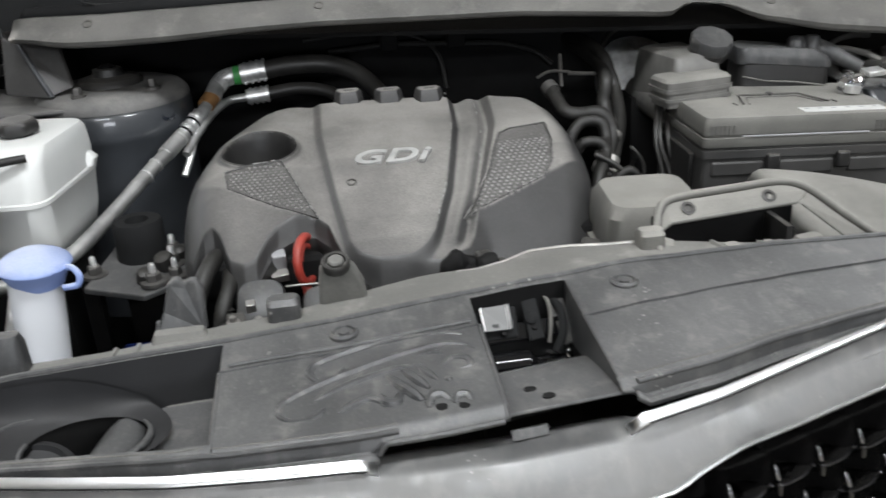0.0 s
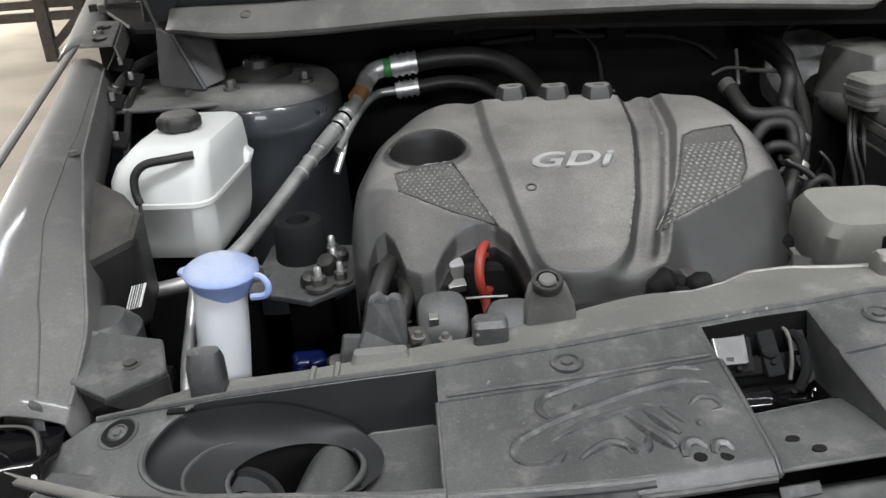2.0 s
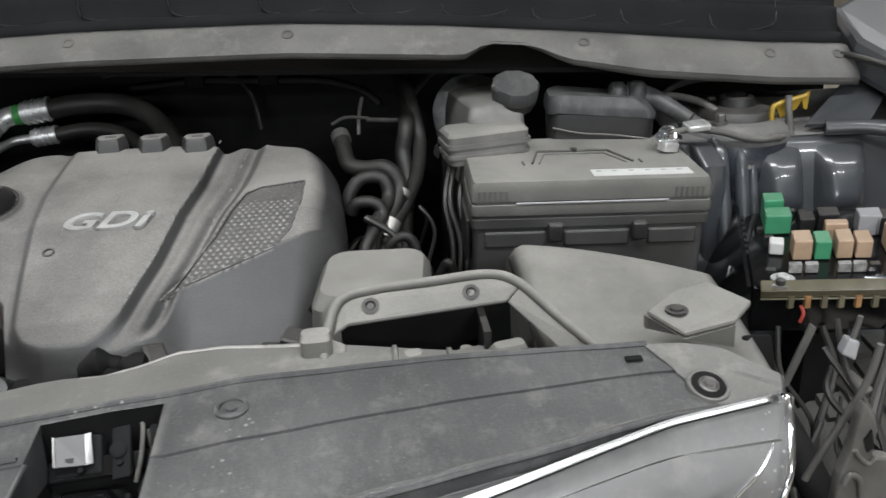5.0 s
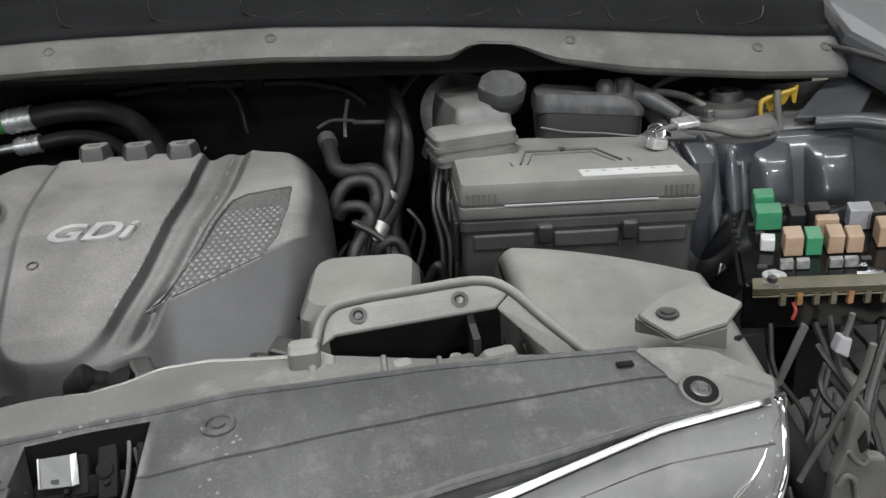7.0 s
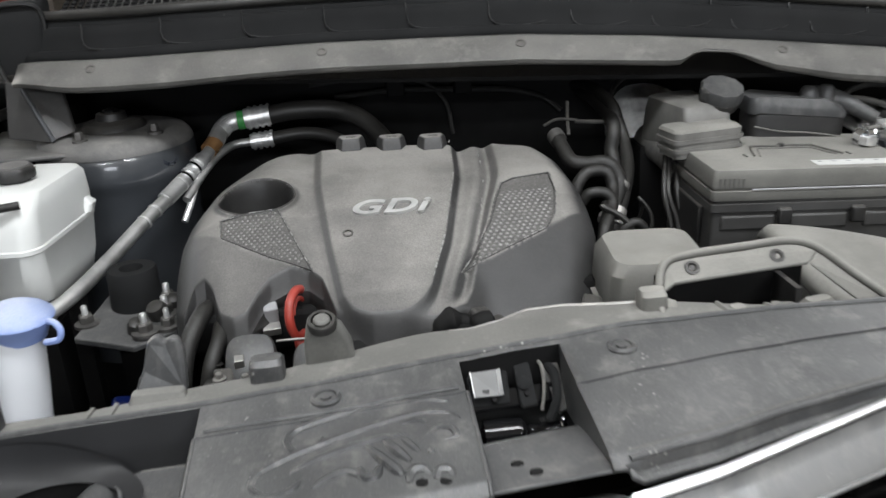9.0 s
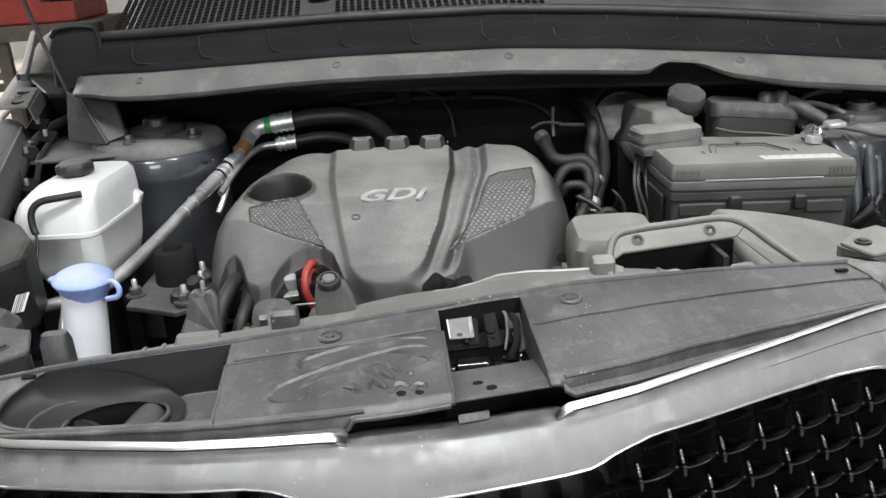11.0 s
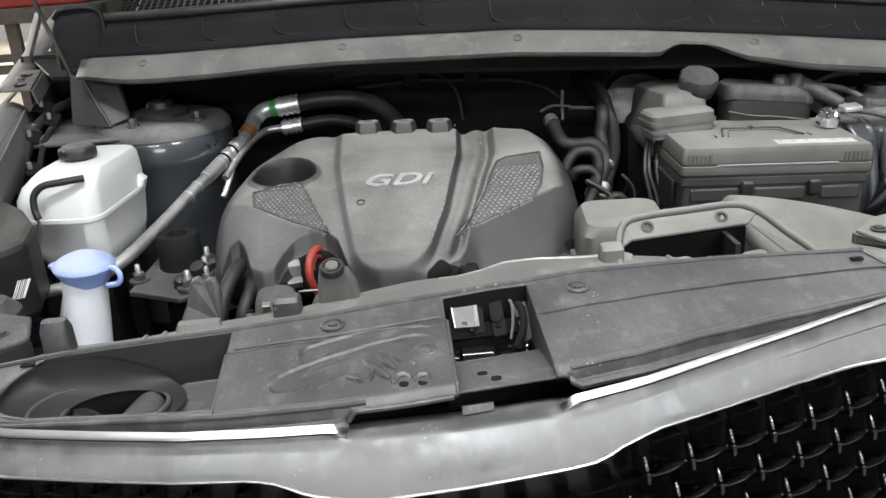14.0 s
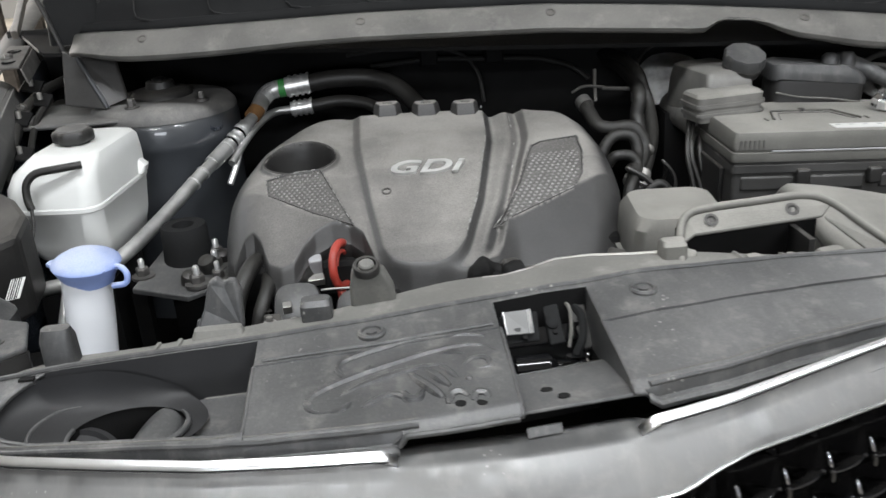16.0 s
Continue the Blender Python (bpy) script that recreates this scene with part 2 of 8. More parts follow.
M_ALU = mat("dusty_aluminium_pipe", (0.60, 0.60, 0.59), 0.32, metal=0.9, dust=0.28, dustcol=(0.30, 0.29, 0.27), scale=40, bump=0.15)
M_WHITE = mat("milky_white_plastic", (0.78, 0.79, 0.775), 0.35, dust=0.12, dustcol=(0.5, 0.47, 0.4), scale=12, bump=0.06, var=0.05, sub=0.3)
M_NECK = mat("milky_blue_white_plastic", (0.82, 0.84, 0.88), 0.3, dust=0.03, scale=12, bump=0.05, var=0.04)
M_BLUE = mat("light_blue_plastic", (0.20, 0.30, 0.66), 0.4, dust=0.8, dustcol=(0.52, 0.56, 0.64), scale=25, bump=0.1, var=0.15, slope=(0.3, 0.98), floor_dust=0.25, speck=0.1)
M_ORANGE = mat("orange_red_plastic", (0.36, 0.035, 0.022), 0.4, dust=0.1, scale=40, bump=0.05)
M_LETTER = mat("silver_letters", (0.48, 0.48, 0.47), 0.35, metal=0.3, dust=0.2, dustcol=(0.5, 0.48, 0.44), scale=40, bump=0.05)
M_STICKER = mat("white_paper_sticker", (0.62, 0.62, 0.60), 0.6, scale=40, bump=0.05, var=0.08)
M_INK = mat("dark_print", (0.05, 0.05, 0.05), 0.6, scale=40, bump=0.0)
M_GREEN = mat("green_relay_plastic", (0.03, 0.28, 0.13), 0.35, dust=0.3, scale=60, bump=0.05, var=0.1)
M_TAN = mat("tan_relay_plastic", (0.47, 0.32, 0.21), 0.4, dust=0.3, scale=60, bump=0.05, var=0.1)
M_GREY = mat("grey_relay_plastic", (0.34, 0.34, 0.35), 0.4, scale=60, bump=0.05, var=0.1)
M_YELLOW = mat("yellow_plastic_clip", (0.34, 0.22, 0.02), 0.3, scale=60, bump=0.05, var=0.1)
M_BLUEP = mat("blue_connector", (0.002, 0.007, 0.055), 0.25, scale=60, bump=0.05, var=0.1)
M_GREENB = mat("green_band", (0.05, 0.28, 0.07), 0.5, scale=60, bump=0.05)
M_RUST = mat("rusty_brown_metal", (0.32, 0.17, 0.07), 0.6, metal=0.4, scale=60, bump=0.3)
M_CABLE = mat("dusty_cable_sheath", (0.05, 0.05, 0.048), 0.6, dust=0.35, scale=30, bump=0.2)
M_TYRE = mat("dusty_tyre_rubber", (0.022, 0.022, 0.021), 0.7, dust=0.26, dustcol=(0.24, 0.23, 0.21), scale=15, bump=0.3, floor_dust=0.7)
M_RAIL = mat("smoky_clear_plastic", (0.095, 0.085, 0.055), 0.15, scale=40, bump=0.05, var=0.2)
M_MATTE = mat("dull_dark_paint", (0.011, 0.0115, 0.012), 0.9, dust=0.05, dustcol=(0.1, 0.095, 0.09), scale=9, bump=0.2)
M_SHELF = mat("dusty_black_mesh", (0.005, 0.005, 0.0053), 0.22, dust=0.03, scale=40, bump=0.1)
M_GRILLE = mat("glossy_black_grille", (0.006, 0.006, 0.0065), 0.10, scale=30, bump=0.02)
# brighter metals that give the black mesh its highlights on lips and ribs
M_LIPRIB = mat("lip_highlight_metal", (0.10, 0.10, 0.105), 0.15, metal=0.8, scale=50, bump=0.03)
M_RIB = mat("rib_highlight_metal", (0.30, 0.30, 0.31), 0.13, metal=0.9, scale=50, bump=0.03)
M_CONC = mat("pale_dusty_concrete", (0.42, 0.385, 0.33), 0.85, scale=1.2, grain=60, bump=0.2, var=0.25)
M_WALL = mat("grey_wall_paint", (0.13, 0.13, 0.13), 0.85, scale=1.0, grain=80, bump=0.1, var=0.1)
M_CEIL = mat("white_ceiling_paint", (0.38, 0.38, 0.38), 0.9, scale=1.0, grain=80, bump=0.1, var=0.1)
M_RED = mat("red_painted_steel", (0.30, 0.03, 0.025), 0.4, dust=0.1, scale=8, bump=0.05)
M_BENCH = mat("brown_black_steel", (0.06, 0.05, 0.045), 0.6, dust=0.2, scale=20, bump=0.1)
M_GLASS = mat("dark_windscreen_glass", (0.01, 0.012, 0.013), 0.06, scale=5, bump=0.0, coat=1.0)
M_VENT = mat("grey_cowl_plastic", (0.03, 0.031, 0.033), 0.6, dust=0.15, scale=10, bump=0.3)


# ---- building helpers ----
# low specular keeps the shade painted into these dark materials deep
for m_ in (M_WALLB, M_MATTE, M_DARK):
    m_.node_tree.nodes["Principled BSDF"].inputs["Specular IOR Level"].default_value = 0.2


def thing(name, loc, label, category, group="", kind=""):
    ob = new(name)
    ob.empty_display_size = 0.02
    ob.location = loc
    return tagged(ob, label, category, group, kind)


def root_loc(ob):
    v = Vector((0, 0, 0))
    while ob:
        v = v + ob.location
        ob = ob.parent
    return v


def part(name, bm, material, parent, label="", smooth=True, bevel=0.0, kind=""):
    """Links a bmesh, built in world places, as one mesh object under a thing or part."""
    me = bpy.data.meshes.new(name)
    bmesh.ops.recalc_face_normals(bm, faces=bm.faces[:])
    bmesh.ops.translate(bm, verts=bm.verts[:], vec=-root_loc(parent))
    bm.to_mesh(me)
    bm.free()
    me.materials.append(material)
    for p in me.polygons:
        p.use_smooth = smooth
    ob = new(name, me)
    ob.parent = parent
    if bevel:
        bv = ob.modifiers.new("bevel", "BEVEL")
        bv.width, bv.segments, bv.limit_method, bv.angle_limit = bevel, 2, "ANGLE", radians(35)
        bv.harden_normals = False
    if smooth:
        me.set_sharp_from_angle(angle=radians(38))
    return tagged(ob, label, kind=kind)


def box(c, s, rot=(0, 0, 0), bm=None, taper=1.0):
    """A box about c; taper scales its top in x and y."""
    bm = bm or bmesh.new()
    m = pose(*c, *rot)
    vs = []
    for z in (-0.5, 0.5):
        k = taper if z > 0 else 1.0
        for x, y in ((-0.5, -0.5), (0.5, -0.5), (0.5, 0.5), (-0.5, 0.5)):
            vs.append(bm.verts.new(m @ Vector((x * s[0] * k, y * s[1] * k, z * s[2]))))
    for f in ((3, 2, 1, 0), (4, 5, 6, 7), (0, 1, 5, 4), (1, 2, 6, 5), (2, 3, 7, 6), (3, 0, 4, 7)):
        bm.faces.new([vs[i] for i in f])
    return bm


def prism(pts, z0, z1, bm=None):
    """A flat polygon of (x, y) or (x, y, z) drawn out between two heights (offsets where z is given)."""
    bm = bm or bmesh.new()
    lo = [bm.verts.new((p[0], p[1], (p[2] if len(p) > 2 else 0) + z0)) for p in pts]
    hi = [bm.verts.new((p[0], p[1], (p[2] if len(p) > 2 else 0) + z1)) for p in pts]
    n = len(pts)
    bm.faces.new(hi)
    bm.faces.new(lo[::-1])
    for i in range(n):
        bm.faces.new((lo[i], lo[(i + 1) % n], hi[(i + 1) % n], hi[i]))
    return bm


def slab(pts, d, bm=None):
    """A polygon of places in space given thickness along the vector d."""
    bm = bm or bmesh.new()
    d = Vector(d)
    a = [bm.verts.new(Vector(p)) for p in pts]
    b = [bm.verts.new(Vector(p) + d) for p in pts]
    n = len(pts)
    bm.faces.new(a[::-1])
    bm.faces.new(b)
    for i in range(n):
        bm.faces.new((a[i], a[(i + 1) % n], b[(i + 1) % n], b[i]))
    return bm


def spline(pts, n=8):
    """A smooth line through the places (Catmull-Rom)."""
    P = [Vector(p) for p in pts]
    P = [2 * P[0] - P[1]] + P + [2 * P[-1] - P[-2]]
    out = []
    for i in range(1, len(P) - 2):
        a, b, c, d = P[i - 1:i + 3]
        for k in range(n):
            t = k / n
            out.append(0.5 * (2 * b + (c - a) * t + (2 * a - 5 * b + 4 * c - d) * t * t + (3 * b - a - 3 * c + d) * t ** 3))
    out.append(P[-2])
    return out


def tube(pts, r, seg=12, n=8, bm=None, smooth_path=True):
    """A round tube along a line; r is one radius or a function of 0..1."""
    bm = bm or bmesh.new()
    line = spline(pts, n) if smooth_path else [Vector(p) for p in pts]
    up = Vector((0.13, 0.21, 0.97)).normalized()
    rings = []
    for i, p in enumerate(line):
        d = (line[min(i + 1, len(line) - 1)] - line[max(i - 1, 0)]).normalized()
        if abs(d.dot(up)) > 0.97:
            up = Vector((1, 0.1, 0)).normalized()
        s = d.cross(up).normalized()
        up = s.cross(d).normalized()
        rr = r(i / (len(line) - 1)) if callable(r) else r
        rings.append([bm.verts.new(p + rr * (math.cos(a) * s + math.sin(a) * up)) for a in (2 * math.pi * k / seg for k in range(seg))])
    for a, b in zip(rings, rings[1:]):
        for k in range(seg):
            bm.faces.new((a[k], a[(k + 1) % seg], b[(k + 1) % seg], b[k]))
    bm.faces.new(rings[0][::-1])
    bm.faces.new(rings[-1])
    return bm


def lathe(c, prof, seg=28, axis=(0, 0, 1), bm=None, wob=None, open_first=False):
    """Turns a profile of (radius, height) about an axis through c; wob(angle) scales the radius."""
    bm = bm or bmesh.new()
    q = Vector((0, 0, 1)).rotation_difference(Vector(axis))
    c = Vector(c)
    rings = []
    for r, h in prof:
        ring = []
        for k in range(seg):
            a = 2 * math.pi * k / seg
            rr = r * (wob(a) if wob else 1)
            ring.append(bm.verts.new(c + q @ Vector((rr * math.cos(a), rr * math.sin(a), h))))
        rings.append(ring)
    for a, b in zip(rings, rings[1:]):
        for k in range(seg):
            bm.faces.new((a[k], a[(k + 1) % seg], b[(k + 1) % seg], b[k]))
    if not open_first:
        bm.faces.new(rings[0][::-1])
    bm.faces.new(rings[-1])
    return bm


def grid(us, vs, fn, bm=None, skip=None):
    """A sheet of faces over two lists of parameters."""
    bm = bm or bmesh.new()
    V = [[bm.verts.new(fn(u, v)) for v in vs] for u in us]
    for i in range(len(us) - 1):
        for j in range(len(vs) - 1):
            if skip and skip((us[i] + us[i + 1]) / 2, (vs[j] + vs[j + 1]) / 2):
                continue
            bm.faces.new((V[i][j], V[i + 1][j], V[i + 1][j + 1], V[i][j + 1]))
    return bm


def loft(rings, bm=None, caps=True):
    """Joins closed rings of places, one after another."""
    bm = bm or bmesh.new()
    R = [[bm.verts.new(Vector(p)) for p in ring] for ring in rings]
    n = len(R[0])
    for a, b in zip(R, R[1:]):
        for k in range(n):
            bm.faces.new((a[k], a[(k + 1) % n], b[(k + 1) % n], b[k]))
    if caps:
        bm.faces.new(R[0][::-1])
        bm.faces.new(R[-1])
    return bm


def rrect(cx, cy, z, sx, sy, r, n=4, yaw=0.0):
    """A ring: a rectangle with rounded corners, at height z."""
    out = []
    for k, (qx, qy) in enumerate(((1, 1), (-1, 1), (-1, -1), (1, -1))):
        for i in range(n + 1):
            a = math.pi / 2 * (k + i / n)
            x, y = qx * (sx / 2 - r) + r * math.cos(a), qy * (sy / 2 - r) + r * math.sin(a)
            out.append((cx + x * math.cos(yaw) - y * math.sin(yaw), cy + x * math.sin(yaw) + y * math.cos(yaw), z))
    return out


def ipl(x, xs, ys):
    return float(np.interp(x, xs, ys))


def sstep(a, b, x):
    t = min(1.0, max(0.0, (x - a) / (b - a)))
    return t * t * (3 - 2 * t)


def lin(a, b, n):
    return [a + (b - a) * i / (n - 1) for i in range(n)]


def bolt(parent, c, r=0.008, h=0.006, material=None, axis=(0, 0, 1), washer=True, name="bolt"):
    """A flanged hex bolt."""
    material = material or M_STEEL
    b = part(name, lathe(c, [(r, 0), (r, h), (r * 0.85, h * 1.2)], 6, axis), material, parent, smooth=False)
    if washer:
        part("washer", lathe(c, [(r * 1.7, -0.001), (r * 1.7, h * 0.25), (r * 1.2, h * 0.3)], 20, axis), material, b)
    return b


def clip(parent, c, r=0.012, axis=(0, 0, 1), material=None):
    """A round push clip with a raised ring and a sunk head."""
    material = material or M_PANEL
    b = part("push_clip", lathe(c, [(r * 1.45, -0.002), (r * 1.45, 0.002), (r * 1.25, 0.004), (r * 1.05, 0.0035), (r * 0.95, 0.001), (r * 0.55, 0.0012), (r * 0.5, 0.003), (r * 0.3, 0.003)], 24, axis), material, parent)
    return b


# ---- the workshop ----
def workshop():
    f = thing("floor", (0, 0, 0), "pale dusty concrete workshop floor", "floor", kind="structure")
    part("slab", box((0, 3, -0.05), (18, 20, 0.1)), M_CONC, f, smooth=False)
    c = thing("ceiling", (0, 3, 3.0), "plain grey workshop ceiling", "ceiling", kind="structure")
    part("ceiling_slab", box((0, 3, 3.05), (18, 20, 0.1)), M_CEIL, c, smooth=False)
    for nm, cc, ss in (("wall_north", (0, 13.05, 1.5), (18, 0.1, 3.0)), ("wall_south", (0, -7.05, 1.5), (18, 0.1, 3.0)),
                       ("wall_west", (-9.05, 3, 1.5), (0.1, 20.2, 3.0)), ("wall_east", (9.05, 3, 1.5), (0.1, 20.2, 3.0))):
        o = thing(nm, (cc[0], cc[1], 0), "plain grey painted workshop wall", "wall", kind="structure")
        part("wall_face", box(cc, ss), M_WALL, o, smooth=False)
    for lx, ly, lw in LAMPS:
        o = thing("ceiling_lamp", (lx, ly, 3.0), "unseen long white fluorescent lamp under the ceiling", "lamp", "ceiling lamps")
        part("housing", box((lx, ly, 2.9), (1.7, 0.26, 0.2)), M_WALL, o, smooth=False, bevel=0.01)


workshop()

# ---- car body round the engine bay ----
car = thing("car_body", (0, 1.0, 0.0), "dark grey car body with open bonnet and dusty engine bay", "car")

# height and place of the cowl lip along x
CX = [-0.62, -0.54, -0.42, -0.34, -0.127, 0.145, 0.33, 0.511, 0.747, 0.86]
CY = [0.70, 0.665, 0.625, 0.605, 0.587, 0.556, 0.543, 0.533, 0.514, 0.52]
CZ = [1.086, 1.092, 1.094, 1.097, 1.101, 1.098, 1.085, 1.067, 1.040, 1.03]


def cowl():
    xs = lin(-0.565, 0.86, 75)

    def lip(x, v):
        y, z = ipl(x, CX, CY), ipl(x, CX, CZ)
        # the lip bows down at its ends and is notched over the brake reservoir
        notch = 0.020 * sstep(0.35, 0.40, x) * (1 - sstep(0.43, 0.50, x))
        drop = 0.004 * sstep(-0.2, -0.36, x) - 0.012 * sstep(-0.47, -0.57, x) + 0.010 * sstep(0.48, 0.6, x)
        prof = ((-0.020, -0.024), (-0.023, -0.0165), (-0.019, -0.0125), (-0.010, -0.007), (0.0, 0.0), (0.016, 0.010), (0.03, 0.011))
        k = v
        i = min(int(k), len(prof) - 2)
        t = k - i
        dy = prof[i][0] + (prof[i + 1][0] - prof[i][0]) * t
        dz = prof[i][1] + (prof[i + 1][1] - prof[i][1]) * t
        w = max(0.0, 1 - k / 4)
        return (x, y + dy + notch * w * 1.4, z + dz + notch * w * 0.9 - drop * w)
    p = part("cowl_lip", grid(xs, [0, 0.5, 1, 1.5, 2, 3, 4, 5, 6], lip), M_LIP, car, "dust-covered steel cowl lip")
    s = p.modifiers.new("thick", "SOLIDIFY"); s.thickness = 0.003; s.offset = -1
    for cx in (-0.45, -0.127, 0.145, 0.511, 0.747, 0.84):
        bm = lathe((cx, ipl(cx, CX, CY) + 0.002, ipl(cx, CX, CZ) + 0.0015), [(0.0075, 0), (0.0078, 0.0012), (0.0052, 0.0016), (0.0042, 0.0004)], 16, (0, -0.55, 0.83))
        part("cowl_hole", bm, M_CABLE, p)

    def back(x, v):
        y, z = ipl(x, CX, CY), ipl(x, CX, CZ)
        return (x, y + 0.03 + 0.035 * v, z + 0.008 + 0.058 * v + (0.006 * math.sin(v * 12) if 0 < v < 1 else 0))
    w = part("cowl_back_wall", grid(xs, lin(0, 1, 12), back), M_MATTE, car, "dark plastic wall behind the cowl lip")
    s = w.modifiers.new("thick", "SOLIDIFY"); s.thickness = 0.003; s.offset = 1
    # stiffening pockets on the wall
    for k in range(11):
        x = -0.42 + k * 0.115
        y, z = ipl(x, CX, CY) + 0.048, ipl(x, CX, CZ) + 0.034
        part("wall_rib", tube([(x - 0.045, y + 0.012, z + 0.024), (x - 0.036, y - 0.004, z - 0.008), (x + 0.036, y - 0.004, z - 0.008), (x + 0.045, y + 0.012, z + 0.024)], 0.0013, 6, 4), M_SCUTTLE, w)
    seal = [(x, ipl(x, CX, CY) + 0.066, ipl(x, CX, CZ) + 0.070) for x in lin(-0.53, 0.86, 24)]
    part("bonnet_seal", tube(seal, 0.008, 10, 3), M_RUBBER, car, "black rubber bonnet seal")

    def grille(x, v):
        return (x, ipl(x, CX, CY) + 0.07 + 0.22 * v, ipl(x, CX, CZ) + 0.070 + 0.075 * v)
    g = part("cowl_grille_panel", grid(xs[5:], lin(0, 1, 6), grille), M_VENT, car, "grey plastic scuttle panel with vent grilles")
    s = g.modifiers.new("thick", "SOLIDIFY"); s.thickness = 0.004; s.offset = -1
    bm = bmesh.new()
    for x0, x1 in ((-0.50, -0.18), (-0.12, 0.22)):
        for x in np.arange(x0, x1, 0.012):
            for v in np.arange(0.06, 0.62, 0.055):
                a = grille(x, v)
                box((a[0], a[1], a[2] + 0.001), (0.0075, 0.008, 0.003), (19, 0, 0), bm)
    part("vent_mesh", bm, M_DARK, g, smooth=False, kind="stuff")
    for x in (-0.15, 0.55):
        a = grille(x, 0.35)
        part("panel_clip", lathe((a[0], a[1], a[2]), [(0.022, 0), (0.02, 0.008), (0.010, 0.009), (0.009, 0.003)], 20), M_BLACK, g)
    ec = part("end_cap", loft([rrect(-0.570, 0.735, 1.085, 0.082, 0.060, 0.012), rrect(-0.568, 0.735, 1.150, 0.082, 0.060, 0.012), rrect(-0.562, 0.740, 1.178, 0.074, 0.052, 0.012), rrect(-0.556, 0.745, 1.186, 0.060, 0.040, 0.012)]), M_MATTE, car, "dark plastic scuttle end cap")
    part("cap_rim", tube([(-0.602, 0.712, 1.168), (-0.585, 0.708, 1.181), (-0.540, 0.710, 1.182), (-0.526, 0.716, 1.165), (-0.528, 0.716, 1.110)], 0.004, 8), M_SCUTTLE, ec)
    ws = slab([(-0.72, 1.02, 1.22), (0.92, 0.86, 1.17), (0.82, 1.62, 1.72), (-0.6, 1.75, 1.78)], (0, 0.004, -0.006))
    part("windscreen", ws, M_GLASS, car, "dark glass windscreen", smooth=False)
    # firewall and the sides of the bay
    fw = part("firewall", grid(lin(-0.75, 0.95, 30), lin(0, 1, 14), lambda x, v: (x, 0.84 - 0.10 * x + 0.012 * math.sin(x * 23) * math.sin(v * 9), 0.25 + 0.84 * v)), M_WALLB, car, "firewall darkened for the shade under the cowl")
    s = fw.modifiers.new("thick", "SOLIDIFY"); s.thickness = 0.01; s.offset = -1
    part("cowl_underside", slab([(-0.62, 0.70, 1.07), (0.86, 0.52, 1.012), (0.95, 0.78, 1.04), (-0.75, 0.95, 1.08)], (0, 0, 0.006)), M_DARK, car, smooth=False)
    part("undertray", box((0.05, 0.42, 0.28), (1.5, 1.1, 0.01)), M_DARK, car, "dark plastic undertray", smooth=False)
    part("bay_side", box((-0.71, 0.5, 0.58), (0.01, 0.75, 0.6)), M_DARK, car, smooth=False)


cowl()


